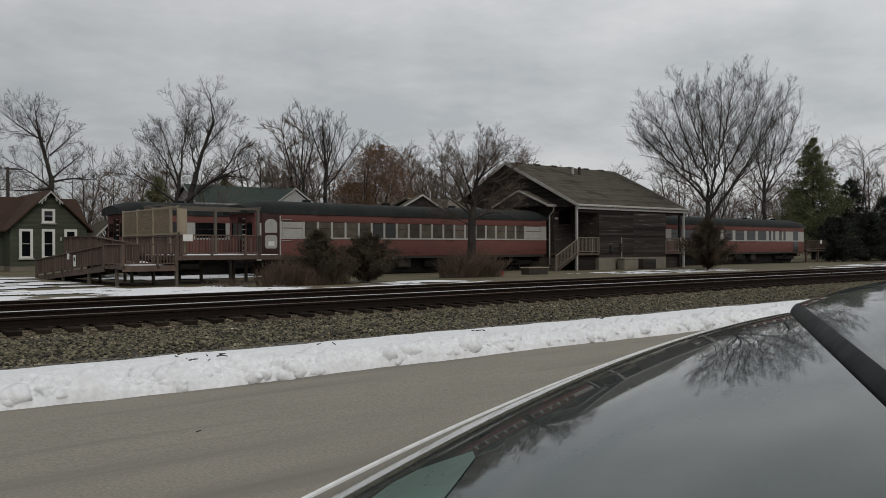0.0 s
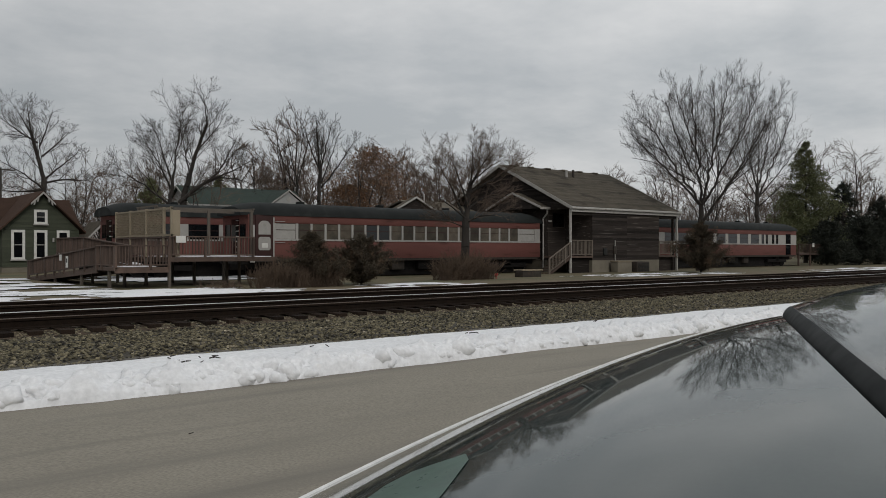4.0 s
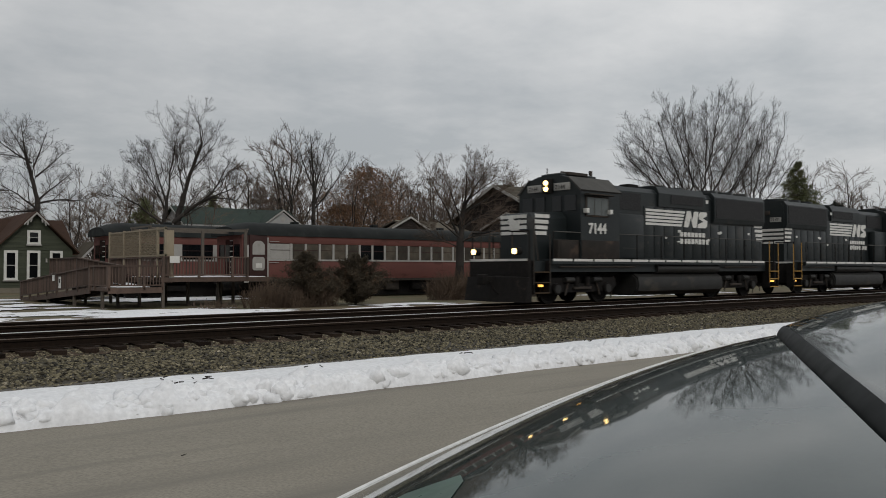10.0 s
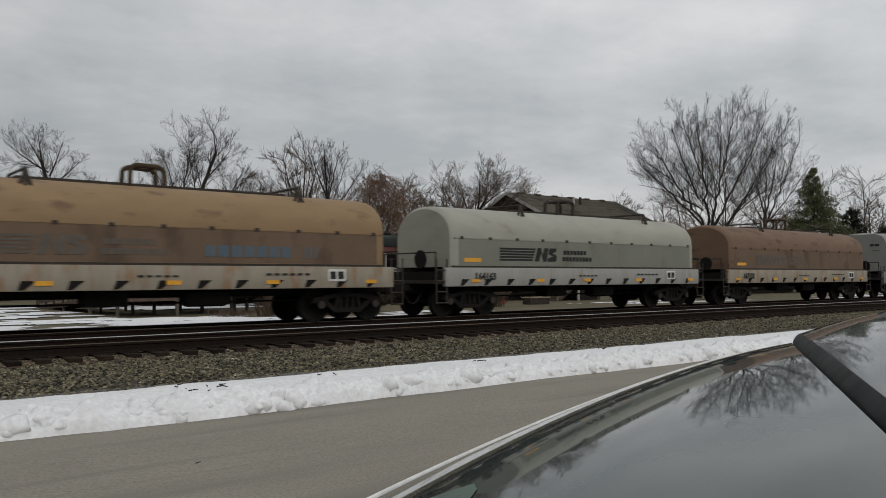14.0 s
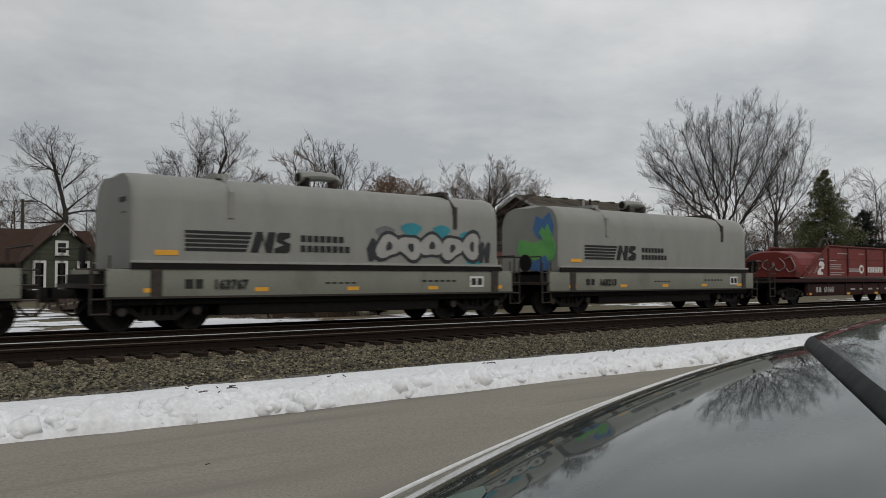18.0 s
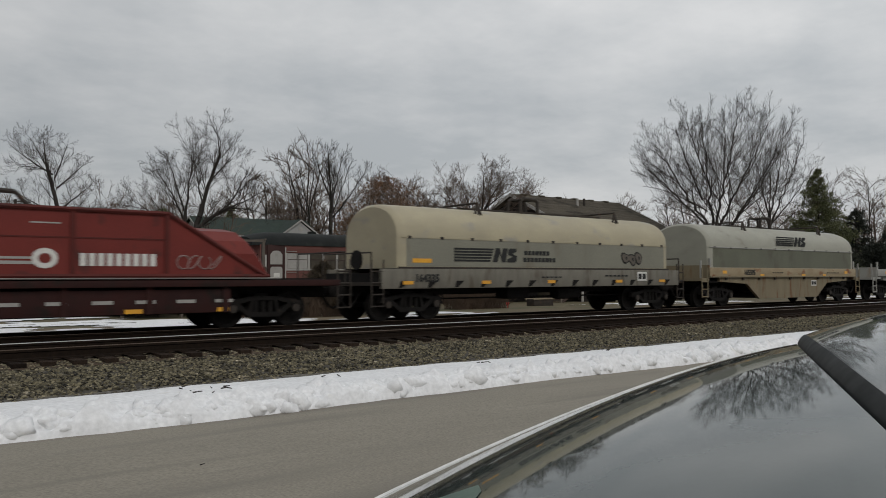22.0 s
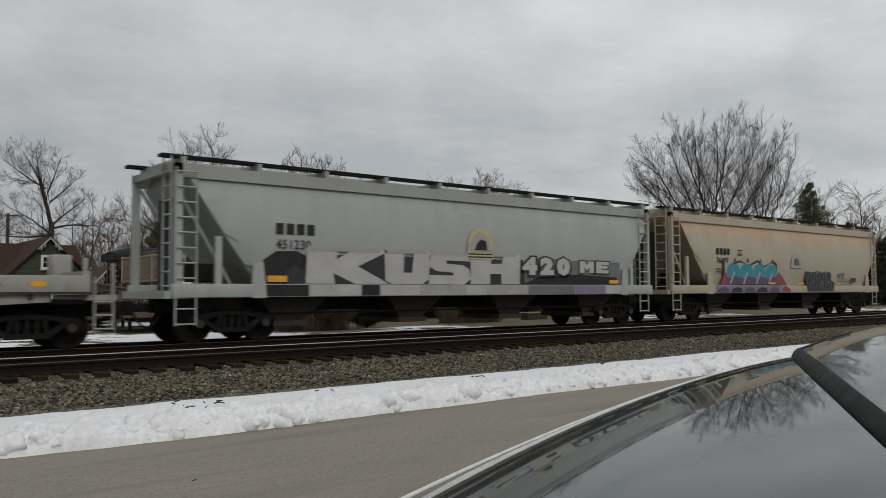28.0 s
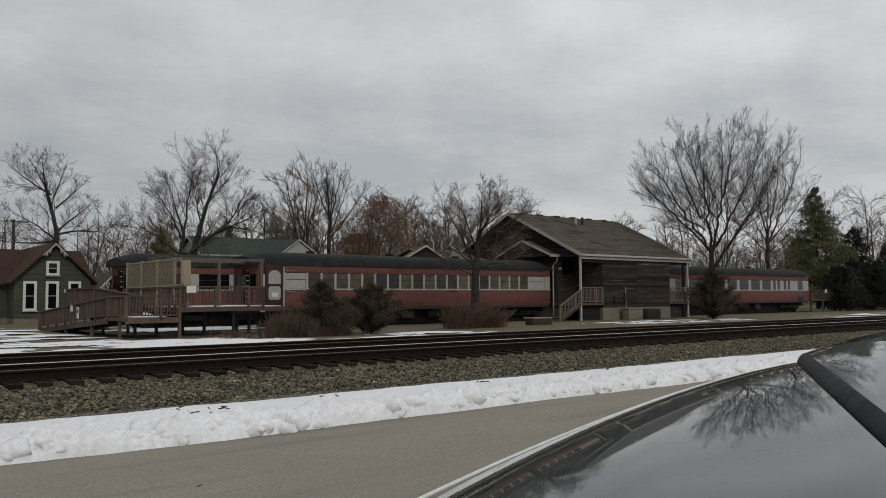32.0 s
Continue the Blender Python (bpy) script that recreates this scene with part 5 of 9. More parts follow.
def deck():
    """The deck beside the coach, a landing before it, a long ramp down from it, and a second run up to the coach behind."""
    d = thing("wooden_deck", pose(0, 0, 0), "weathered brown wooden deck on posts with railings", "deck")
    y0, y1, zf = 31.7, 37.3, 1.34
    for k in range(35):
        ya = y0 + 0.16 * k
        part("floor_board", boxes((12.62, 17.2, ya, ya + 0.15, zf - 0.04, zf - 0.002 * (k % 3))), "deckwood", d, smooth=None)
    part("fascia", boxes((12.3, 17.2, y0 - 0.04, y0 - 0.002, zf - 0.17, zf + 0.01)), "deckwood", d, smooth=None)
    for x in (12.7, 14.2, 15.7, 17.1):
        part("joist", boxes((x, x + 0.06, y0, y1, zf - 0.2, zf - 0.045)), "deckwood", d, smooth=None)
    part("deck_snow", boxes((12.75, 16.9, y0 + 0.08, y1 - 1.0, zf + 0.002, zf + 0.035), bevel=0.015), "snow", d, "thin crust of snow on the deck")
    for x, y in ((12.35, y0 + 0.02), (12.4, 34.4), (14.3, 33.9), (14.4, 36.6), (15.8, 33.9), (16.4, 33.9), (16.9, 36.6)):
        part("support_post", boxes((x, x + 0.11, y, y + 0.11, 0.08, zf - 0.04)), "greyframe", d, smooth=None)
    railing("front_railing", d, "deckwood", (12.4, y0, zf), (16.0, y0, zf), 0.86, 0.13)
    railing("end_railing", d, "deckwood", (16.0, y0, zf), (17.15, y0 + 2.2, zf), 0.86)
    # landing, ramp down and run up, side by side
    zl = 0.95
    ramp = part("landing", boxes((10.3, 12.36, y0, 34.0, zl - 0.12, zl)), "deckwood", d, "wooden landing", smooth=None)
    part("landing_skirt", boxes((10.26, 12.36, y0 - 0.045, y0 - 0.003, zl - 0.2, zl + 0.02)), "deckwood", ramp, smooth=None)

    def run(x0, x1, ya, yb, za, zb):
        n = int((yb - ya) / 0.15)
        for k in range(n):
            p, q = ya + (yb - ya) * k / n, ya + (yb - ya) * (k + 0.94) / n
            zp, zq = za + (zb - za) * k / n, za + (zb - za) * (k + 0.94) / n
            part("floor_board", loft(bmesh.new(), [[(x, p, zp), (x, q, zq), (x, q, zq - 0.04), (x, p, zp - 0.04)] for x in (x0, x1)]), "deckwood", ramp, smooth=None)
        for x in (x0, x1 - 0.05):
            part("stringer", loft(bmesh.new(), [[(x, y, z - 0.045), (x + 0.05, y, z - 0.045), (x + 0.05, y, z - 0.24), (x, y, z - 0.24)] for y, z in ((ya, za), (yb, zb))]), "deckwood", ramp, smooth=None)

    run(10.3, 11.6, 34.0, 44.9, zl, 0.26)
    run(11.75, 12.55, 34.0, 40.9, zl, 1.38)
    run(11.75, 13.85, 41.0, 45.6, 1.38, 1.38)
    railing("landing_railing", d, "deckwood", (10.3, y0, zl), (12.36, y0, zl), 0.88, 0.12)
    railing("landing_railing", d, "deckwood", (10.3, y0 + 0.1, zl), (10.3, 33.9, zl), 0.88, 0.14)
    railing("ramp_railing", d, "deckwood", (10.3, 34.0, zl), (10.3, 44.9, 0.26), 0.84, 0.14)
    railing("ramp_railing", d, "deckwood", (11.72, 34.2, zl), (11.85, 40.9, 1.38), 0.88, 0.15)
    railing("ramp_railing", d, "deckwood", (11.85, 41.0, 1.38), (11.85, 45.6, 1.38), 0.88, 0.15)
    railing("side_railing", d, "deckwood", (12.6, y0 + 0.1, zf), (12.6, 38.6, zf), 0.84, 0.15)
    for k in range(3):
        za, zb = zl + (1.38 - zl) * (0.3 + 2.0 * k) / 6.9, zl + (1.38 - zl) * (1.9 + 2.0 * k) / 6.9
        part("ramp_snow", loft(bmesh.new(), [[(x, ya, zp + 0.004), (x, yb, zq + 0.004), (x, yb, zq + 0.035), (x, ya, zp + 0.035)] for x, ya, yb, zp, zq in ((11.82, 34.3 + 2.0 * k, 35.9 + 2.0 * k, za, zb), (12.45, 34.5 + 2.0 * k, 35.7 + 2.0 * k, za, zb))]), "snow", ramp, "crust of snow on the ramp", smooth=None)
    part("ramp_snow", boxes((10.9, 12.2, 32.6, 33.9, zl + 0.002, zl + 0.035), bevel=0.012), "snow", ramp, "crust of snow on the landing")
    for x, y, z in ((10.32, 32.6, zl), (10.32, 36.2, 0.8), (10.32, 40.2, 0.55), (11.3, 33.8, zl), (11.3, 38.0, 0.7), (12.4, 38.0, 1.18), (12.4, 41.2, 1.34), (11.85, 45.3, 1.34), (13.6, 45.3, 1.34)):
        part("support_post", boxes((x, x + 0.11, y, y + 0.11, 0.08, z - 0.05)), "greyframe", ramp, smooth=None)
    # lattice screen along the deck's side, three panels
    scr = part("lattice_screen", boxes((12.56, 12.64, y0 + 0.3, 38.7, 3.28, 3.35), (12.56, 12.64, y0 + 0.3, 38.7, 2.2, 2.28)), "deckgrey", d, "grey wooden lattice screen", smooth=None)
    for y in (32.0, 32.8, 34.75, 36.7, 38.62):
        part("screen_post", boxes((12.55, 12.65, y, y + 0.09, zf, 3.38)), "deckgrey", scr, smooth=None)
    lat = bmesh.new()
    for k in range(-7, 40):
        a = 32.85 + k * 0.15
        for sgn in (1, -1):
            p, q = (a, a + 1.0) if sgn > 0 else (a + 1.0, a)
            p, q = Vector((12.6 + 0.012 * sgn, p, 2.28)), Vector((12.6 + 0.012 * sgn, q, 3.28))
            lo, hi = 0.0, 1.0
            for lim, sg in ((32.85, 1), (38.62, -1)):
                f = (lim - p.y) / (q.y - p.y)
                if (q.y - p.y) * sg > 0:
                    lo = max(lo, f)
                else:
                    hi = min(hi, f)
            if hi - lo > 0.05:
                rod(lat, p + (q - p) * lo, p + (q - p) * hi, 0.019, seg=4)
    part("lattice", lat, "deckgrey", scr, smooth=None)
    part("end_panel", boxes((12.66, 12.95, 32.02, 32.06, zf, 3.25)), "deckgrey", scr, smooth=None)
    # open frame over the deck
    fr = part("pergola", boxes((12.66, 17.2, 34.0, 34.1, 3.36, 3.46), (12.66, 17.2, 36.0, 36.1, 3.36, 3.46), (12.66, 12.74, 33.9, 36.2, 3.46, 3.52), (17.1, 17.18, 33.9, 36.2, 3.46, 3.52)), "greyframe", d, "open wooden frame over the deck", smooth=None)
    for x in (15.0, 17.05):
        part("pergola_post", boxes((x, x + 0.11, 34.0, 34.11, zf, 3.36)), "greyframe", fr, smooth=None)
    part("notice", boxes((12.62, 13.02, y0 - 0.085, y0 - 0.075, 1.93, 2.2)), "white", d, "white notice on the railing", smooth=None)
    for y, z, h in ((37.7, 0.86, 0.5), (38.7, 1.16, 0.26)):
        nt = part("notice", boxes((10.22, 10.232, y, y + 0.34, z, z + h)), "white", d, "white notice on the ramp railing", smooth=None)
        if h > 0.4:
            part("notice_sign", boxes((10.212, 10.219, y + 0.08, y + 0.26, z + 0.22, z + 0.4)), "inkgrey", nt, smooth=None)


deck()


# ---- depot ----
def depot():
    d = thing("depot_building", pose(0, 0, 0), "dark brown wooden depot with a mossy shingle roof", "building")
    x0, x1, y0, yr, y1 = 39.95, 52.05, 35.0, 41.6, 48.2
    ze, zr = 4.42, 7.66
    part("foundation", boxes((42.2, 49.62, y0 + 0.03, y1 - 0.4, 0.0, 0.95), (40.5, 51.6, 37.3, y1 - 0.4, 0.0, 0.95)), "concrete", d, "stained tan concrete foundation", smooth=None)
    part("wall_core", boxes((42.22, 49.6, y0 + 0.06, y1 - 0.4, 0.95, ze), (40.46, 51.6, 37.4, y1 - 0.4, 0.95, ze)), "siding", d, smooth=None)
    for xg in (40.44, 51.6):
        part("gable_wall", prism(bmesh.new(), [(y0 + 0.4, ze - 0.1), (y1 - 0.4, ze - 0.1), (yr, zr - 0.25)], "x", xg, xg + 0.08), "siding", d, "dark stained gable", smooth=None)
    roof = bmesh.new()
    t = 0.14
    prism(roof, [(y0 - 0.12, ze), (yr, zr), (y1 + 0.12, ze), (y1 + 0.12, ze - t), (yr, zr - t), (y0 - 0.12, ze - t)], "x", x0, x1)
    rf = part("roof", roof, "shingle", d, "mossy grey-brown shingle roof", smooth=None)
    course = bmesh.new()
    run = math.hypot(yr - y0 + 0.12, zr - ze)
    n = 46
    for k in range(n):
        f0, f1 = k / n, (k + 1.06) / n
        for f in (0,):
            ya, yb = y0 - 0.12 + (yr - y0 + 0.12) * f0, y0 - 0.12 + (yr - y0 + 0.12) * min(1, f1)
            za, zb = ze + (zr - ze) * f0, ze + (zr - ze) * min(1, f1)
            loft(course, [[(x, ya, za + 0.004), (x, ya, za + 0.024), (x, yb, zb + 0.012), (x, yb, zb + 0.004)] for x in (x0, x1)])
    part("shingle_surface", course, "shingle", rf, smooth=None)
    part("gutter", boxes((x0 - 0.05, x1 + 0.05, y0 - 0.26, y0 - 0.12, ze - 0.12, ze + 0.02), bevel=0.02), "trim", rf, "white gutter")
    part("fascia", boxes((x0, x1, y0 - 0.12, y0 - 0.08, ze - 0.3, ze - 0.13)), "trim", rf, smooth=None)
    for xg in (x0 - 0.03, x1):
        rk = bmesh.new()
        prism(rk, [(y0 - 0.2, ze - 0.2), (yr, zr - 0.18), (y1 + 0.2, ze - 0.2), (y1 + 0.2, ze + 0.02), (yr, zr + 0.04), (y0 - 0.2, ze + 0.02)], "x", xg, xg + 0.03)
        part("rake_board", rk, "trim", rf, "peeling white rake board", smooth=None)
    for x, mat, h in ((45.6, "offwhite", 0.55), (46.35, "steel", 0.6)):
        part("vent_pipe", rod(bmesh.new(), (x, 40.3, 6.9), (x, 40.3, 6.98 + h), 0.1, seg=12), mat, rf)
    for k in range(6):
        part("ridge_vent", boxes((41 + 1.8 * k, 41.5 + 1.8 * k, yr - 0.25, yr + 0.25, zr - 0.05, zr + 0.05), bevel=0.02), "shingle", rf)
    # porches at both corners
    for xa, xb, lab in ((40.05, 42.2, "left"), (49.62, 51.95, "right")):
        p = part("porch_floor", boxes((xa, xb, y0, 37.4, 1.12, 1.25)), "deckwood", d, "porch floor", smooth=None)
        part("porch_skirt", boxes((xa + 0.1, xb, y0 + 0.3, y0 + 0.36, 0.1, 1.12)), "siding", p, smooth=None)
        railing("porch_railing", d, "stairwood", (xa, y0 + 0.05, 1.25), (xb, y0 + 0.05, 1.25), 1.05, 0.13)
        part("back_wall", boxes((xa + 0.4, xb, 37.38, 37.46, 1.25, ze - 0.1)), "siding", p, smooth=None)
        part("porch_beam", boxes((xa, xb, y0 + 0.02, y0 + 0.16, ze - 0.5, ze - 0.3)), "siding", p, smooth=None)
    part("porch_window", boxes((40.9, 42.0, 37.33, 37.37, 3.2, 4.1)), "glass", d, smooth=None)
    part("corner_post", boxes((39.98, 40.1, y0 - 0.02, y0 + 0.1, 0.12, ze - 0.14)), "trim", d, "white porch post", smooth=None)
    part("corner_post", boxes((51.75, 51.87, y0 - 0.02, y0 + 0.1, 0.12, ze - 0.14)), "trim", d, "white porch post", smooth=None)
    part("corner_post", boxes((51.3, 51.46, y0 + 0.02, y0 + 0.16, 0.12, ze - 0.14)), "siding", d, smooth=None)
    dp = bmesh.new()
    for a, b in (((40.3, 37.3, 4.35), (40.3, 37.3, 4.1)), ((40.3, 37.3, 4.1), (40.38, 37.75, 3.75)), ((40.38, 37.75, 3.75), (40.38, 37.75, 0.4))):
        rod(dp, a, b, 0.055, seg=8)
    part("downspout", dp, "trim", d, "white downspout")
    # small gable over the side entrance
    sm = bmesh.new()
    prism(sm, [(37.2, 4.5), (39.8, 5.55), (42.4, 4.5), (42.4, 4.38), (39.8, 5.43), (37.2, 4.38)], "x", 39.5, 40.6)
    sg = part("entrance_gable", sm, "shingle", d, "small shingled entrance gable", smooth=None)
    tri = bmesh.new()
    prism(tri, [(37.5, 4.4), (39.8, 5.36), (42.1, 4.4)], "x", 39.6, 39.7)
    part("gable_face", tri, "siding", sg, smooth=None)
    rk = bmesh.new()
    prism(rk, [(37.15, 4.4), (39.8, 5.46), (42.45, 4.4), (42.45, 4.54), (39.8, 5.6), (37.15, 4.54)], "x", 39.46, 39.5)
    part("rake_board", rk, "trim", sg, "peeling white rake board", smooth=None)
    part("eave_board", boxes((39.46, 40.5, 37.1, 37.16, 4.34, 4.5)), "trim", sg, smooth=None)
    # stairs up to the porch
    st = part("stair", boxes(*[(38.0 + 0.29 * k, 38.31 + 0.29 * k, y0 + 0.05, y0 + 1.1, 0.12 + 0.16 * k, 0.18 + 0.16 * k) for k in range(7)]), "deckwood", d, "wooden porch stair", smooth=None)
    part("stringer", loft(bmesh.new(), [[(37.9, y, 0.1), (38.2, y, 0.1), (40.1, y, 1.1), (40.1, y, 1.3)] for y in (y0, y0 + 0.05)]), "deckwood", st, smooth=None)
    railing("stair_railing", d, "stairwood", (38.0, y0, 0.15), (40.0, y0, 1.2), 0.95, 0.15)
    # boxes on the wall
    part("meter_box", boxes((44.35, 44.62, y0 - 0.1, y0 + 0.02, 1.35, 1.9), bevel=0.02), "steel", d, "grey electric meter box")
    part("breaker_box", boxes((43.3, 43.65, y0 - 0.08, y0 + 0.02, 1.3, 1.75), bevel=0.02), "inkgrey", d, "dark breaker box")
    part("conduit", rods(((44.5, y0 - 0.05, 1.35), (44.5, y0 - 0.05, 0.6)), ((44.5, y0 - 0.05, 1.9), (44.5, y0 - 0.05, 2.3)), r=0.03), "offwhite", d)
    part("wall_light", boxes((40.2, 40.3, 36.9, 37.1, 3.5, 3.62)), "offwhite", d, smooth=None)
    part("porch_notice", boxes((51.35, 51.6, y0 - 0.02, y0 - 0.01, 2.05, 2.32)), "white", d, "white notice on the porch post", smooth=None)
    return d


DEPOT = depot()
ac = thing("air_conditioner", pose(46.5, 34.45, 0.12), "dark metal air conditioning unit beside the foundation", "machine")
part("housing", boxes((-0.7, 0.7, -0.35, 0.35, 0.0, 0.72), bevel=0.03), "steel", ac)
part("grille", boxes(*[(-0.6, 0.6, -0.365, -0.352, 0.1 + 0.09 * k, 0.14 + 0.09 * k) for k in range(6)]), "inkgrey", ac, smooth=None)
bx = thing("storage_box", pose(44.6, 34.5, 0.12), "tan wooden storage box beside the foundation", "box")
part("box_body", boxes((-0.75, 0.75, -0.3, 0.3, 0.0, 0.72), bevel=0.02), "concrete", bx)
part("lid", boxes((-0.8, 0.8, -0.35, 0.35, 0.72, 0.78), bevel=0.015), "deckgrey", bx)
pl = thing("planter_box", pose(32.6, 31.6, 0.14), "low grey wooden planter on the grass", "box")
part("planter_body", boxes((-0.75, 0.75, -0.3, 0.3, 0.0, 0.38), bevel=0.02), "steel", pl)
part("planter_rim", boxes((-0.8, 0.8, -0.35, -0.27, 0.36, 0.42), (-0.8, 0.8, 0.27, 0.35, 0.36, 0.42)), "deckgrey", pl, smooth=None)
mk = thing("marker_stake", pose(28.9, 30.3, 0.14), "small red marker stake in the grass", "stake")
part("stake", rod(bmesh.new(), (0, 0, 0), (0, 0, 0.3), 0.02), "red", mk)
part("flag", boxes((-0.1, 0.1, -0.006, 0.006, 0.16, 0.32)), "red", mk, smooth=None)


def annex():
    a = thing("annex_building", pose(0, 0, 0), "low dark annex with white-trimmed gables behind the coach", "building")
    part("wall", boxes((33.0, 40.4, 44.6, 50, 0.0, 4.4)), "siding", a, smooth=None)
    r = bmesh.new()
    prism(r, [(44.2, 4.4), (47.2, 5.25), (50.3, 4.4), (50.3, 4.3), (47.2, 5.15), (44.2, 4.3)], "x", 35.4, 40.4)
    rf = part("roof", r, "shingle", a, "grey shingle roof", smooth=None)
    part("eave_board", boxes((35.4, 40.4, 44.14, 44.2, 4.28, 4.42)), "trim", rf, smooth=None)
    for xc, zt, hw in ((34.2, 5.24, 1.6),):
        g = bmesh.new()
        prism(g, [(xc - hw, 4.42), (xc, zt), (xc + hw, 4.42), (xc + hw, 4.3), (xc, zt - 0.12), (xc - hw, 4.3)], "y", 43.7, 44.35)
        gb = part("gable_roof", g, "shingle", a, "small shingled gable", smooth=None)
        f = bmesh.new()
        prism(f, [(xc - hw + 0.2, 4.3), (xc, zt - 0.15), (xc + hw - 0.2, 4.3)], "y", 43.85, 43.95)
        part("gable_face", f, "siding", gb, smooth=None)
        k = bmesh.new()
        prism(k, [(xc - hw - 0.05, 4.32), (xc, zt - 0.08), (xc + hw + 0.05, 4.32), (xc + hw + 0.05, 4.44), (xc, zt + 0.04), (xc - hw - 0.05, 4.44)], "y", 43.66, 43.7)
        part("rake_board", k, "trim", gb, "peeling white rake board", smooth=None)
    part("finial", rod(bmesh.new(), (35.1, 44, 4.6), (35.1, 44, 5.5), 0.04), "trim", rf)


annex()


# ---- green house ----
def sash(parent, x0, x1, z0, z1, y, trim=0.16):
    w = part("window", boxes((x0, x1, y - 0.05, y, z0, z0 + trim), (x0, x1, y - 0.05, y, z1 - trim, z1), (x0, x0 + trim, y - 0.05, y, z0 + trim, z1 - trim), (x1 - trim, x1, y - 0.05, y, z0 + trim, z1 - trim)), "white", parent, "white-framed sash window", smooth=None)
    part("pane", boxes((x0 + trim, x1 - trim, y - 0.02, y - 0.005, z0 + trim, z1 - trim)), "glass", w, smooth=None)
    zm = (z0 + z1) / 2
    part("sash_rail", boxes((x0 + trim, x1 - trim, y - 0.035, y - 0.02, zm - 0.025, zm + 0.025)), "offwhite", w, smooth=None)
    part("sill", boxes((x0 - 0.06, x1 + 0.06, y - 0.12, y - 0.05, z0 - 0.06, z0 + 0.02)), "offwhite", w, smooth=None)


def green_house():
    h = thing("green_house", pose(0, 0, 0), "small dark green clapboard house with white window frames", "house")
    y = 58.0
    part("foundation", boxes((11.75, 16.45, y + 0.03, y + 9, 0.0, 0.5), (1.5, 11.8, y + 1.9, y + 9, 0.0, 0.5)), "concrete", h, smooth=None)
    w = bmesh.new()
    prism(w, [(11.75, 0.5), (16.45, 0.5), (16.45, 2.95), (14.12, 5.3), (11.75, 2.95)], "y", y + 0.05, y + 9)
    part("front_wall", w, "greenpaint", h, "dark green clapboard gable", smooth=None)
    part("side_wing", boxes((1.5, 11.8, y + 1.9, y + 9, 0.5, 2.95)), "greenpaint", h, smooth=None)
    r = bmesh.new()
    for s in (-1, 1):
        loft(r, [[(14.12, yy, 5.5), (14.12, yy, 5.38), (14.12 + s * 2.68, yy, 2.72), (14.12 + s * 2.68, yy, 2.84)] for yy in (y - 0.35, y + 9.3)])
    part("gable_roof", r, "brownroof", h, "brown shingle roof", smooth=None)
    m = bmesh.new()
    prism(m, [(y + 1.4, 2.8), (y + 5.2, 5.25), (y + 9.4, 2.8), (y + 9.4, 2.68), (y + 5.2, 5.12), (y + 1.4, 2.68)], "x", 1.0, 17.2)
    part("main_roof", m, "brownroof", h, "brown shingle roof", smooth=None)
    b = bmesh.new()
    for s in (-1, 1):
        loft(b, [[(14.12, yy, 5.44), (14.12, yy, 5.3), (14.12 + s * 0.75, yy, 4.55), (14.12 + s * 0.75, yy, 4.67)] for yy in (y - 0.4, y - 0.35)])
        for k in range(2):
            rod(b, (14.12 + s * (0.3 + 0.2 * k), y - 0.37, 5.0 - 0.2 * k), (14.12 + s * (0.36 + 0.2 * k), y - 0.37, 4.76 - 0.2 * k), 0.05, seg=8)
    part("bargeboard", b, "offwhite", h, "white carved bargeboard", smooth=None)
    for x0, x1, z0, z1 in ((12.28, 13.1, 0.98, 2.92), (13.63, 14.44, 0.98, 2.92), (15.02, 15.82, 0.75, 2.92), (13.63, 14.45, 3.3, 4.26)):
        sash(h, x0, x1, z0, z1, y)
    part("porch_lamp", boxes((14.75, 14.85, y - 0.12, y - 0.02, 2.15, 2.4)), "offwhite", h, smooth=None)
    return h


HOUSE = green_house()


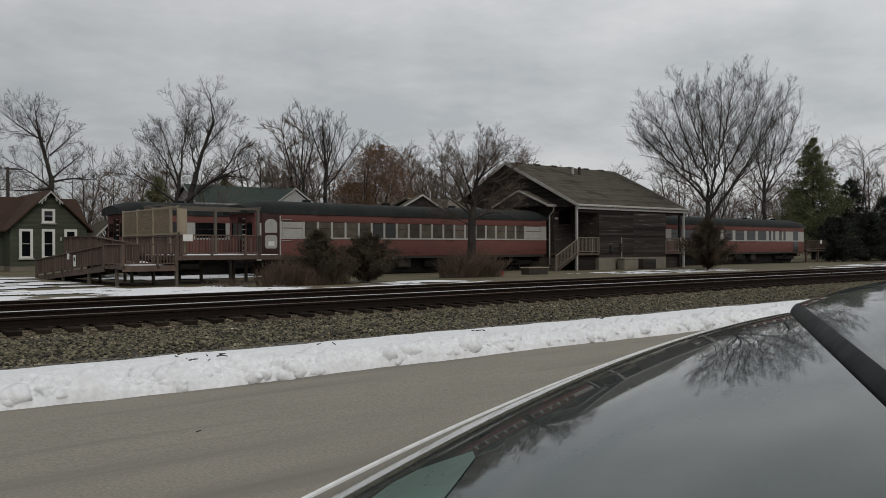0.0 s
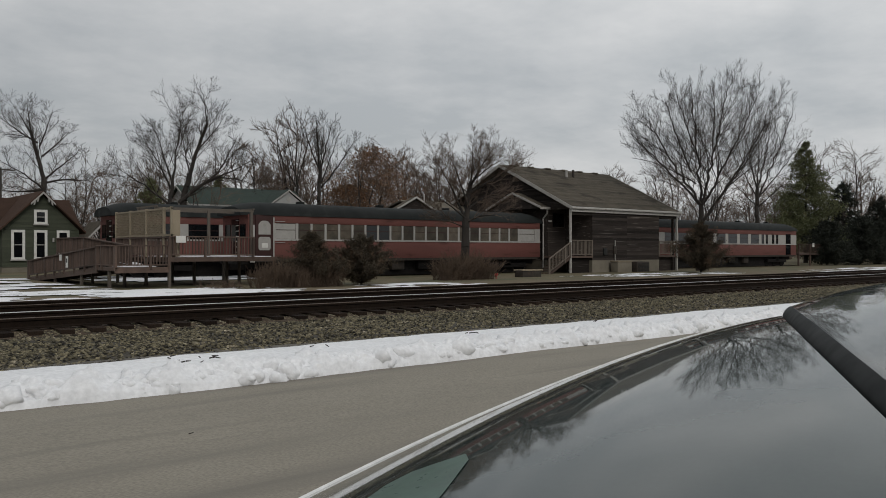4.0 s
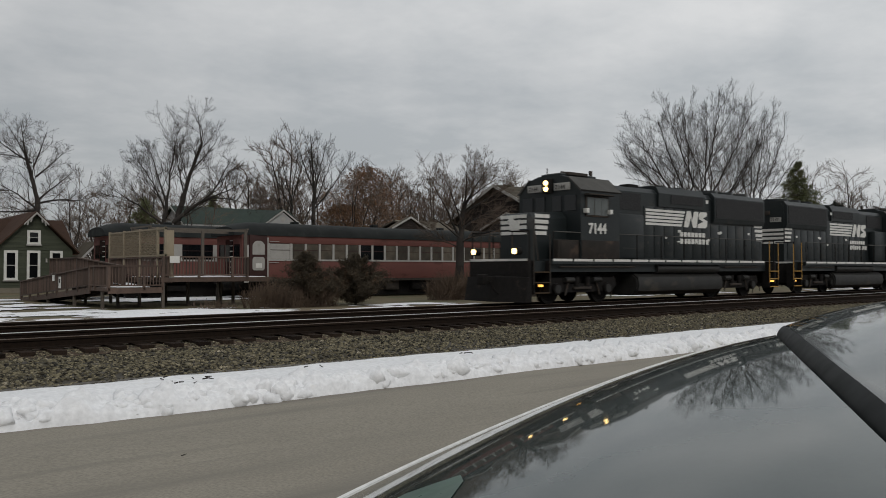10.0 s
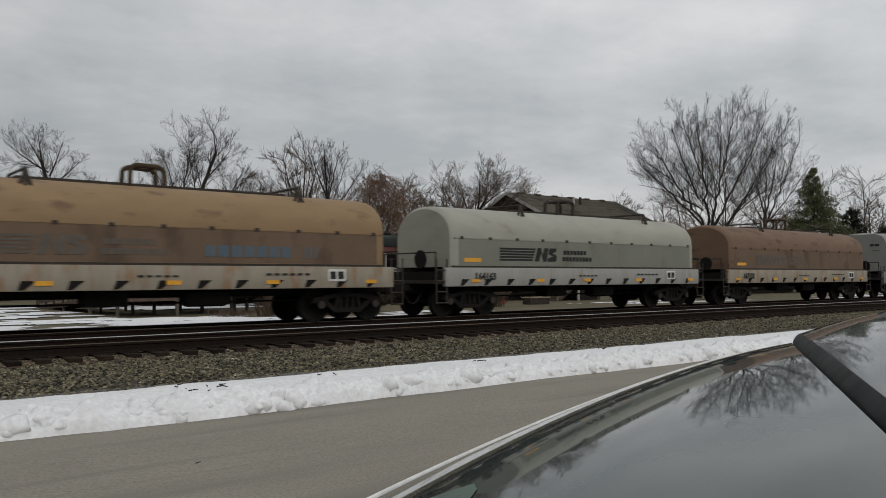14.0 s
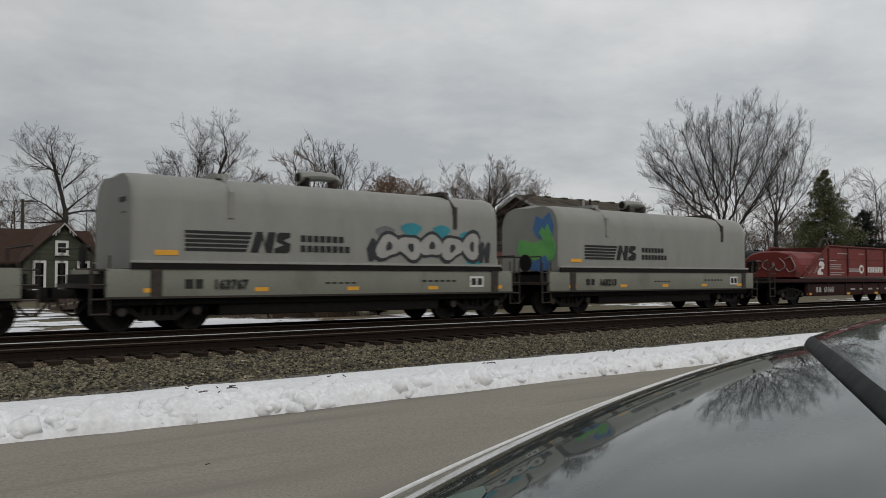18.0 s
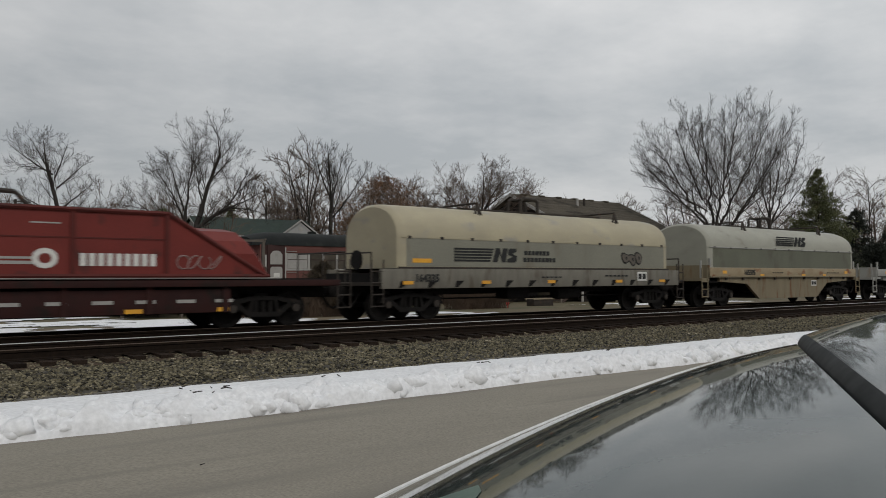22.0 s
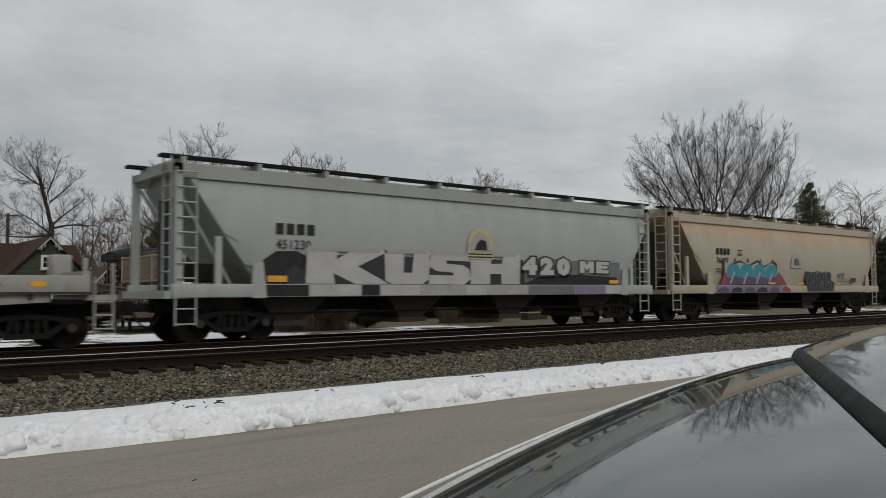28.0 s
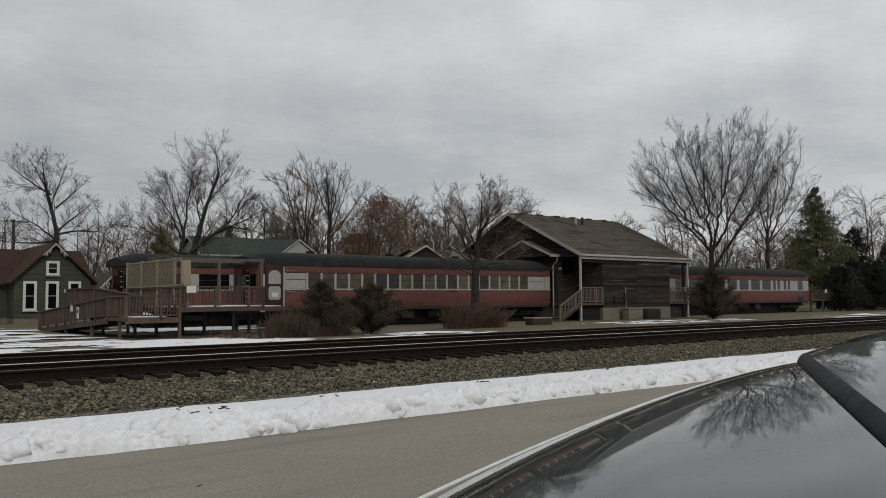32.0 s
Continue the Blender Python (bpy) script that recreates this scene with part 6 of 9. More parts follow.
def white_house():
    h = thing("white_house", pose(0, 0, 0), "white sided house with a dark green roof", "house")
    x0, y, yr, yb = 25.9, 62.0, 64.3, 66.6
    part("wall", boxes((x0, 36.2, y, yb, 0.0, 5.3)), "whitewall", h, smooth=None)
    for k in range(24):
        z = 0.4 + 0.2 * k
        part("siding_board", boxes((x0 - 0.02, 36.2, y - 0.025, y - 0.002, z, z + 0.185)), "whitewall", h, smooth=None)
    g = bmesh.new()
    prism(g, [(y, 5.25), (yr, 6.66), (yb, 5.25)], "x", x0, x0 + 0.06)
    part("side_gable", g, "whitewall", h, "white side gable", smooth=None)
    r = bmesh.new()
    prism(r, [(y - 0.4, 5.22), (yr, 6.86), (yb + 0.4, 5.22), (yb + 0.4, 5.1), (yr, 6.74), (y - 0.4, 5.1)], "x", x0 - 0.25, 36.5)
    rf = part("roof", r, "greenroof", h, "dark green roof", smooth=None)
    part("eave_board", boxes((x0 - 0.25, 36.5, y - 0.46, y - 0.4, 5.06, 5.24)), "whitewall", rf, smooth=None)
    rk = bmesh.new()
    prism(rk, [(y - 0.42, 5.04), (yr, 6.7), (yb + 0.42, 5.04), (yb + 0.42, 5.2), (yr, 6.86), (y - 0.42, 5.2)], "x", x0 - 0.29, x0 - 0.25)
    part("rake_board", rk, "offwhite", rf, "white rake board", smooth=None)
    f = bmesh.new()
    prism(f, [(32.45, 5.3), (34.12, 6.5), (35.8, 5.3)], "y", y - 0.9, y - 0.8)
    part("front_gable", f, "whitewall", h, "white front gable", smooth=None)
    k = bmesh.new()
    prism(k, [(32.1, 5.2), (34.12, 6.6), (36.14, 5.2), (36.14, 5.34), (34.12, 6.74), (32.1, 5.34)], "y", y - 1.0, y + 2.2)
    part("gable_roof", k, "greenroof", h, smooth=None)
    t = bmesh.new()
    prism(t, [(32.1, 5.17), (34.12, 6.57), (36.14, 5.17), (36.14, 5.31), (34.12, 6.71), (32.1, 5.31)], "y", y - 1.05, y - 1.0)
    part("rake_board", t, "offwhite", h, smooth=None)
    part("gable_vent", rod(bmesh.new(), (34.12, y - 0.93, 5.9), (34.12, y - 0.9, 5.9), 0.22, seg=16), "offwhite", h)


white_house()
sh = thing("shed", pose(17.6, 60, 0.1), "small shed with a white-trimmed gable", "building")
part("wall", boxes((0, 2.2, 0, 3, 0, 2.2)), "siding", sh, smooth=None)
b_ = bmesh.new()
prism(b_, [(-0.3, 2.1), (1.1, 3.6), (2.5, 2.1), (2.5, 2.0), (1.1, 3.45), (-0.3, 2.0)], "y", -0.3, 3.2)
part("roof", b_, "shingle", sh, smooth=None)
b_ = bmesh.new()
prism(b_, [(-0.35, 1.98), (1.1, 3.48), (2.55, 1.98), (2.55, 2.14), (1.1, 3.66), (-0.35, 2.14)], "y", -0.36, -0.3)
part("rake_board", b_, "offwhite", sh, smooth=None)
po = thing("utility_pole", pose(13.25, 66, 0.1), "weathered wooden utility pole with a crossarm", "pole")
part("pole", rod(bmesh.new(), (0, 0, 0), (0, 0, 7.5), 0.15, 0.11, 10), "pole", po)
part("crossarm", boxes((-0.1, 1.0, -0.05, 0.05, 7.3, 7.4)), "pole", po, smooth=None)
wires = bmesh.new()
for dx, dz in ((0.05, 7.45), (0.8, 7.45), (0, 6.6)):
    pts = [Vector((dx - 40 * k / 10, -2 * k / 10, dz - 1.2 * math.sin(math.pi * k / 10))) for k in range(11)]
    for a, b in zip(pts, pts[1:]):
        rod(wires, a, b, 0.014, seg=4, caps=False)
part("wires", wires, "underblack", po, smooth=None)
# deck at the end of the far coach
dk = thing("far_deck", pose(75.3, 37.5, 0.12), "small wooden deck at the end of the far coach", "deck")
part("deck_floor", boxes((0, 5.0, 0, 3, 1.05, 1.2)), "deckwood", dk, smooth=None)
railing("railing", dk, "deckwood", (0, 0, 1.2), (5, 0, 1.2), 0.9, 0.2)
for x in (0.1, 2.4, 4.8):
    part("support_post", boxes((x, x + 0.14, 0.05, 0.19, 0, 1.05)), "deckwood", dk, smooth=None)
part("notice", boxes((2.6, 3.0, -0.06, -0.05, 1.8, 2.15)), "white", dk, "white notice on the railing", smooth=None)

# ---- freight train ----
SPEED = 13.73  # metres a second, towards -x
TRAIN = []  # things and their middle along the track at 11 s


def rolling(name, s, label, category, group="", turned=False):
    th = thing(name, pose(s, FAR_Y, RAIL_Z, 0, 0, 180 if turned else 0), label, category, group)
    TRAIN.append((th, s, turned))
    return th


def side_m(x, y, z, side):
    """Stands writing up on the near (-1) or the off (1) side of a car."""
    return pose(x, y, z, 90, 0, 0) if side < 0 else pose(x, y, z, 90, 0, 180)


def decal(name, pts, y, material, parent, side=-1, thick=0.006, label=""):
    """A flat painted mark: pts are x and z as seen from that side, centre of the car at 0."""
    q = [(x if side < 0 else -x, z) for x, z in pts]
    lo, hi = (-abs(y) - thick, -abs(y)) if side < 0 else (abs(y), abs(y) + thick)
    return part(name, prism(bmesh.new(), q, "y", lo, hi), material, parent, label, smooth=None)


def bars(parent, rows, y, material, side=-1, name="marking", label=""):
    """Painted bars, each a part of its own."""
    for x0, x1, z0, z1 in rows:
        if side > 0:
            x0, x1 = -x1, -x0
        ya, yb = (-abs(y) - 0.005, -abs(y)) if side < 0 else (abs(y), abs(y) + 0.005)
        part(name, boxes((x0, x1, ya, yb, z0, z1)), material, parent, label, smooth=None)


def emblem(parent, x0, z0, w, h, y, material, side=-1):
    """Speed stripes that run into two slanted block shapes."""
    n, sw = 5, w * 0.56
    st = bmesh.new()
    for k in range(n):
        za = z0 + h * (k + 0.12) / n
        zb = z0 + h * (k + 0.8) / n
        e0, e1 = x0 + sw * (1 + 0.12 * (za - z0) / h), x0 + sw * (1 + 0.12 * (zb - z0) / h)
        pts = [(x0, za), (e0, za), (e1, zb), (x0, zb)]
        q = [(a if side < 0 else -a, b) for a, b in pts]
        lo, hi = (-abs(y) - 0.006, -abs(y)) if side < 0 else (abs(y), abs(y) + 0.006)
        prism(st, q, "y", lo, hi)
    part("stripe_emblem", st, material, parent, smooth=None)
    a, b = x0 + sw * 1.16, x0 + w
    m = (a + b) / 2
    s = (b - a)
    decal("emblem_block", [(a - 0.14 * s, z0), (a + 0.08 * s, z0), (a + 0.2 * s, z0 + 0.62 * h), (a + 0.3 * s, z0), (a + 0.48 * s, z0), (a + 0.58 * s, z0 + h), (a + 0.36 * s, z0 + h), (a + 0.27 * s, z0 + 0.42 * h), (a + 0.2 * s, z0 + h), (a + 0.02 * s, z0 + h)], y, material, parent, side)
    decal("emblem_block", [(a + 0.53 * s, z0), (a + 0.92 * s, z0), (b, z0 + 0.12 * h), (b + 0.02 * s, z0 + 0.45 * h), (a + 0.8 * s, z0 + 0.62 * h), (b, z0 + 0.78 * h), (b, z0 + h), (a + 0.68 * s, z0 + h), (a + 0.6 * s, z0 + 0.86 * h), (a + 0.6 * s, z0 + 0.55 * h), (a + 0.82 * s, z0 + 0.4 * h), (a + 0.55 * s, z0 + 0.22 * h)], y, material, parent, side)


def wheel_mesh(r):
    bm = bmesh.new()
    n = 28
    prof = [(0.0, -0.03), (r * 0.22, -0.07), (r * 0.26, -0.02), (r * 0.78, -0.01), (r * 0.84, -0.045), (r, -0.05), (r, 0.065), (r + 0.028, 0.07), (r + 0.028, 0.09), (r * 0.84, 0.09), (0.0, 0.06)]
    rings = [[(p * math.cos(2 * math.pi * k / n), y, p * math.sin(2 * math.pi * k / n)) for k in range(n)] for p, y in [(max(p, 0.002), y) for p, y in prof]]
    loft(bm, rings)
    me = finish(bm, "wheel", 40)
    me.materials.append(M["underblack"])
    return me


WHEELS = {}


def truck(parent, x, r=0.44, base=1.75, heavy=False):
    """A two-axle truck: side frames with openings, springs, bolster, axles and wheels."""
    if r not in WHEELS:
        WHEELS[r] = wheel_mesh(r)
    h = base / 2
    fr = bmesh.new()
    top, bot = (0.92, 0.28) if heavy else (0.78, 0.26)
    for s in (-1, 1):
        y0, y1 = s * 0.93, s * 1.12
        lo, hi = min(y0, y1), max(y0, y1)
        if heavy:
            outer = [(-h - 0.62, 0.62), (-h - 0.55, top), (-0.8, top), (-0.55, 0.7), (0.55, 0.7), (0.8, top), (h + 0.55, top), (h + 0.62, 0.62), (h + 0.3, 0.38), (h - 0.35, 0.42), (0.5, bot + 0.12), (-0.5, bot + 0.12), (-h + 0.35, 0.42), (-h - 0.3, 0.38)]
            prism(fr, [(x + a, z) for a, z in outer], "y", lo, hi)
            for a in (-h, h):
                rod(fr, (x + a, s * 1.1, r + 0.02), (x + a, s * 1.24, r + 0.02), 0.2, seg=12)
                box(fr, x + a - 0.28, x + a + 0.28, lo, hi + 0.0, r + 0.2, r + 0.34)
            rod(fr, (x - 0.3, s * 1.16, 0.62), (x - 0.3, s * 1.16, 0.95), 0.1, seg=10)
            rod(fr, (x + 0.3, s * 1.16, 0.62), (x + 0.3, s * 1.16, 0.95), 0.1, seg=10)
        else:
            prism(fr, [(x - h - 0.26, 0.52), (x - h - 0.2, 0.66), (x - 0.34, top), (x + 0.34, top), (x + h + 0.2, 0.66), (x + h + 0.26, 0.52), (x + h - 0.05, 0.56), (x + 0.36, 0.68), (x - 0.36, 0.68), (x - h + 0.05, 0.56)], "y", lo, hi)
            prism(fr, [(x - 0.44, bot), (x + 0.44, bot), (x + 0.36, bot + 0.12), (x - 0.36, bot + 0.12)], "y", lo, hi)
            for sx in (-1, 1):
                prism(fr, [(x + sx * 0.36, 0.72), (x + sx * 0.46, bot), (x + sx * 0.36, bot), (x + sx * 0.28, 0.68)], "y", lo, hi)
                prism(fr, [(x + sx * (h - 0.04), 0.56), (x + sx * 0.44, bot + 0.02), (x + sx * 0.36, bot + 0.1), (x + sx * (h - 0.2), 0.6)], "y", lo, hi)
                rod(fr, (x + sx * h, s * 1.02, r + 0.03), (x + sx * h, s * 1.18, r + 0.03), 0.13, seg=12)
            for k in (-0.2, 0, 0.2):
                rod(fr, (x + k, s * 1.03, bot + 0.1), (x + k, s * 1.03, 0.7), 0.07, seg=8)
    box(fr, x - 0.2, x + 0.2, -0.95, 0.95, 0.5, 0.85)
    t = part("truck", fr, "underblack", parent, "sooty black wheel truck", smooth=30)
    for s in (-1, 1):
        for a in (-h, h):
            part("journal_cap", rod(bmesh.new(), (x + a, s * (1.24 if heavy else 1.18), r + 0.02), (x + a, s * (1.27 if heavy else 1.2), r + 0.02), 0.15 if heavy else 0.1, seg=12), "tankblack" if heavy else "steel", t)
        if heavy:
            for a in (-0.75, 0.75):
                part("brake_cylinder", rod(bmesh.new(), (x + a - 0.22, s * 1.2, 0.84), (x + a + 0.22, s * 1.2, 0.84), 0.1, seg=12), "tankblack", t)
                part("brake_lever", rods(((x + a, s * 1.18, 0.8), (x + a * 1.25, s * 1.18, 0.3)), r=0.035), "steel", t)
            part("spring_pack", boxes((x - 0.46, x + 0.46, s * 1.16 - 0.05, s * 1.16 + 0.05, 0.5, 0.6), bevel=0.02), "steel", t)
            part("sand_hose", rods(((x - h - 0.5, s * 1.1, 0.95), (x - h - 0.62, s * 0.85, 0.14)), ((x + h + 0.5, s * 1.1, 0.95), (x + h + 0.62, s * 0.85, 0.14)), r=0.025), "steel", t)
    for a in (-h, h):
        part("axle", rod(bmesh.new(), (x + a, -0.75, r), (x + a, 0.75, r), 0.08), "underblack", t)
        for s in (-1, 1):
            shared("wheel", WHEELS[r], pose(x + a, s * 0.76, r, 0, 0, 0 if s < 0 else 180), t)
    return t


def coupler(parent, x, s):
    bm = boxes((min(x, x + s * 0.75), max(x, x + s * 0.75), -0.09, 0.09, 0.78, 0.98), (min(x + s * 0.6, x + s * 0.86), max(x + s * 0.6, x + s * 0.86), -0.16, 0.16, 0.7, 1.04), bevel=0.02)
    for k in range(6):
        a = k / 6 * math.pi
        b = (k + 1) / 6 * math.pi
        rod(bm, (x + s * 0.75 * k / 6, -0.4, 0.8 - 0.4 * math.sin(a)), (x + s * 0.75 * (k + 1) / 6, -0.4, 0.8 - 0.4 * math.sin(b)), 0.03, seg=6)
    part("coupler", bm, "underblack", parent, "coupler with its air hose")


def locomotive(s, number, turned, label, lit=True):
    lo = rolling("diesel_locomotive", s, label, "locomotive", "locomotives", turned)
    # running boards and frame
    part("underframe", boxes((-8.15, 8.15, -1.3, 1.3, 1.12, 1.5), (-7.1, 7.1, -1.5, 1.5, 1.4, 1.56)), "black", lo, smooth=None)
    for sd in (-1, 1):
        for k in range(13):
            xa = -7.1 + k * 14.2 / 13
            y = sd * 1.5
            part("sill_stripe", boxes((xa + 0.05, xa + 14.2 / 13 - 0.05, min(y, y + sd * 0.008), max(y, y + sd * 0.008), 1.49, 1.575)), "white", lo, "white painted sill stripe", smooth=None)
    # long hood with its radiator section
    hood = bmesh.new()
    prism(hood, [(-0.88, 1.5), (-0.88, 4.22), (-0.74, 4.4), (0.74, 4.4), (0.88, 4.22), (0.88, 1.5)], "x", -3.42, 8.0)
    hd = part("long_hood", hood, "black", lo, "black long hood with doors", smooth=None)
    rad = bmesh.new()
    prism(rad, [(-0.98, 3.2), (-1.04, 3.4), (-1.04, 4.3), (-0.86, 4.5), (0.86, 4.5), (1.04, 4.3), (1.04, 3.4), (0.98, 3.2)], "x", 3.75, 7.98)
    part("radiator_housing", rad, "black", hd, smooth=None)
    dyn = bmesh.new()
    prism(dyn, [(-0.95, 3.72), (-0.98, 4.25), (-0.84, 4.52), (0.84, 4.52), (0.98, 4.25), (0.95, 3.72)], "x", -0.2, 3.1)
    part("brake_housing", dyn, "black", hd, smooth=None)
    for sd in (-1, 1):
        part("radiator_grille", boxes((3.85, 7.85, min(sd * 1.04, sd * 1.055), max(sd * 1.04, sd * 1.055), 3.42, 4.25)), "grille", hd, "dusty radiator grille", smooth=None)
        part("brake_grille", boxes((0.62, 2.95, min(sd * 0.975, sd * 0.99), max(sd * 0.975, sd * 0.99), 3.86, 4.22)), "grille", hd, smooth=None)
        part("inlet_grille", boxes((-3.3, -1.3, min(sd * 0.885, sd * 0.9), max(sd * 0.885, sd * 0.9), 3.5, 4.15)), "grille", hd, smooth=None)
        for k in range(13):
            xa = -1.1 + 0.68 * k
            part("hood_door", boxes((xa, xa + 0.63, min(sd * 0.88, sd * 0.905), max(sd * 0.88, sd * 0.905), 1.66, 3.12 if xa > 3.2 else 3.7), bevel=0.008), "black", hd)
        for xa in (1.2, 4.2):
            part("builders_plate", boxes((xa, xa + 0.22, min(sd * 0.905, sd * 0.915), max(sd * 0.905, sd * 0.915), 2.72, 2.82)), "white", hd, smooth=None)
        part("number_tag", boxes((3.15, 3.33, min(sd * 0.99, sd * 1.0), max(sd * 0.99, sd * 1.0), 4.0, 4.14)), "white", hd, smooth=None)
    for k in range(3):
        f = rod(bmesh.new(), (4.55 + 1.28 * k, 0, 4.48), (4.55 + 1.28 * k, 0, 4.66), 0.6, 0.6, 24)
        part("cooling_fan", f, "black", hd, "round cooling fan housing")
    for k in range(2):
        part("brake_fan", rod(bmesh.new(), (0.7 + 1.3 * k, 0, 4.5), (0.7 + 1.3 * k, 0, 4.62), 0.56, seg=24), "black", hd)
    part("exhaust_stack", boxes((-1.2, -0.5, -0.25, 0.25, 4.38, 4.62), bevel=0.05), "underblack", hd)
    # cab
    cab = bmesh.new()
    prism(cab, [(-1.5, 1.5), (-1.5, 4.05), (-0.95, 4.5), (-0.5, 4.62), (0.5, 4.62), (0.95, 4.5), (1.5, 4.05), (1.5, 1.5)], "x", -5.6, -3.42)
    cb = part("cab", cab, "black", lo, "black cab", smooth=None)
    for sd in (-1, 1):
        eave = bmesh.new()
        loft(eave, [[(xx, sd * 1.56, 4.02), (xx, sd * 0.96, 4.54), (xx, sd * 0.94, 4.5), (xx, sd * 1.52, 3.98)] for xx in (-5.65, -3.36)])
        part("roof_panel", eave, "cabgrey", cb, "grey sloped cab roof panel", smooth=None)
    part("roof_cap", boxes((-5.5, -3.5, -0.5, 0.5, 4.6, 4.7), bevel=0.04), "black", cb)
    part("air_conditioner", boxes((-5.2, -4.1, -0.6, 0.6, 4.64, 4.76), bevel=0.03), "steel", cb, "flat air conditioner on the cab roof")
    part("beacon", rods(((-3.6, -0.3, 4.6), (-3.6, -0.3, 4.92)), r=0.07, seg=10), "steel", cb)
    part("antenna", rods(((-5.3, 0.35, 4.65), (-5.3, 0.35, 4.95)), r=0.02, seg=6), "steel", cb)
    part("air_horn", rods(((-4.3, 0.2, 4.72), (-4.3, 0.2, 4.85)), ((-4.7, 0.2, 4.85), (-4.1, 0.2, 4.85)), r=0.04), "steel", cb)
    for sd in (-1, 1):
        win = part("cab_window", boxes((-5.36, -4.08, min(sd * 1.5, sd * 1.53), max(sd * 1.5, sd * 1.53), 3.08, 3.82), bevel=0.01), "steel", cb, "sliding cab window")
        for xa in (-5.28, -4.88, -4.5):
            part("pane", boxes((xa, xa + 0.36, min(sd * 1.53, sd * 1.54), max(sd * 1.53, sd * 1.54), 3.14, 3.76)), "skyglass", win, smooth=None)
        part("mirror", boxes((-5.48, -5.33, min(sd * 1.52, sd * 1.66), max(sd * 1.52, sd * 1.66), 3.2, 3.36)), "white", win, smooth=None)
        part("mirror", boxes((-4.16, -4.01, min(sd * 1.52, sd * 1.66), max(sd * 1.52, sd * 1.66), 3.2, 3.36)), "white", win, smooth=None)
        part("awning", boxes((-5.43, -4.03, min(sd * 1.52, sd * 1.75), max(sd * 1.52, sd * 1.75), 3.84, 3.88)), "steel", win, smooth=None)
        for ya, yb in ((0.18, 0.62), (0.78, 1.3)):
            part("windscreen", boxes((-5.63, -5.59, min(sd * ya, sd * yb), max(sd * ya, sd * yb), 3.3, 3.85)), "glass", cb, smooth=None)
        nb = part("number_board", boxes((-5.66, -5.59, min(sd * 0.3, sd * 1.02), max(sd * 0.3, sd * 1.02), 4.05, 4.32), bevel=0.01), "offwhite", cb, "number board")
        letters(number, 0.24, "inkgrey", nb, pose(-5.665, sd * 0.66 + 0.3, 4.09, 90, 0, -90), "number")
        letters(number, 0.5, "white", cb, side_m(-5.2 if sd < 0 else -4.2, sd * 1.512, 2.5, sd), "number", bold=0.018)
        bars(cb, [(0.25, 0.42, 2.28, 2.33), (0.85, 1.1, 2.28, 2.33)] if sd < 0 else [], 1.51, "white", sd)
        # steps, grab irons, stripes on the hood
        for xe, en in ((-7.6, -1), (7.92, 1)):
            st = part("steps", boxes(*[(xe - 0.36, xe + 0.36, min(sd * 1.2, sd * 1.5), max(sd * 1.2, sd * 1.5), z, z + 0.04) for z in (0.4, 0.75, 1.1)], (xe - 0.4, xe - 0.36, min(sd * 1.15, sd * 1.5), max(sd * 1.15, sd * 1.5), 0.38, 1.5), (xe + 0.36, xe + 0.4, min(sd * 1.15, sd * 1.5), max(sd * 1.15, sd * 1.5), 0.38, 1.5)), "underblack", lo, "corner steps", smooth=None)
            part("step_edge", boxes(*[(xe - 0.36, xe + 0.36, min(sd * 1.5, sd * 1.52), max(sd * 1.5, sd * 1.52), z, z + 0.04) for z in (0.4, 0.75, 1.1)]), "yellow" if en > 0 or turned else "dirtbrown", st, "painted step edge", smooth=None)
            part("grab_iron", rods(((xe - 0.4, sd * 1.5, 0.7), (xe - 0.4, sd * 1.5, 2.5)), ((xe + 0.4, sd * 1.5, 0.7), (xe + 0.4, sd * 1.5, 2.4)), r=0.02), "yellow" if en > 0 or turned else "steel", st)
            part("step_lamp", boxes((xe + 0.02, xe + 0.14, min(sd * 1.3, sd * 1.42), max(sd * 1.3, sd * 1.42), 0.62, 0.7)), "amberlamp", st, "lit amber step lamp", smooth=None)
        xs = np.linspace(-7.0, 7.0, 10)
        hr = part("handrail", rod(bmesh.new(), (-7.0, sd * 1.47, 2.5), (7.0, sd * 1.47, 2.5), 0.022, seg=6), "cabgrey", lo)
        for a in xs:
            part("stanchion", rod(bmesh.new(), (a, sd * 1.47, 1.55), (a, sd * 1.47, 2.5), 0.022, seg=6), "underblack", hr)
        # battery box below the cab, with its doors, and the blower duct behind the cab
        ya, yb = min(sd * 1.2, sd * 1.43), max(sd * 1.2, sd * 1.43)
        bb = part("battery_box", boxes((-6.72, -5.62, ya, yb, 1.57, 2.24), bevel=0.02), "grime", lo, "grimy battery box")
        part("box_door", boxes((-6.6, -5.74, min(sd * 1.43, sd * 1.445), max(sd * 1.43, sd * 1.445), 1.64, 2.16), bevel=0.006), "grime", bb)
        part("cab_skirt", boxes((-5.56, -3.46, min(sd * 1.5, sd * 1.52), max(sd * 1.5, sd * 1.52), 1.58, 2.24), bevel=0.008), "grime", cb, "grimy lower cab panel")
        dc = part("blower_duct", boxes((-3.1, -1.55, min(sd * 0.88, sd * 1.24), max(sd * 0.88, sd * 1.24), 1.62, 3.3), bevel=0.05), "black", lo, "tall black blower housing")
        part("duct_stripe", boxes((-2.9, -1.8, min(sd * 1.24, sd * 1.246), max(sd * 1.24, sd * 1.246), 2.0, 2.02)), "cabgrey", dc, smooth=None)
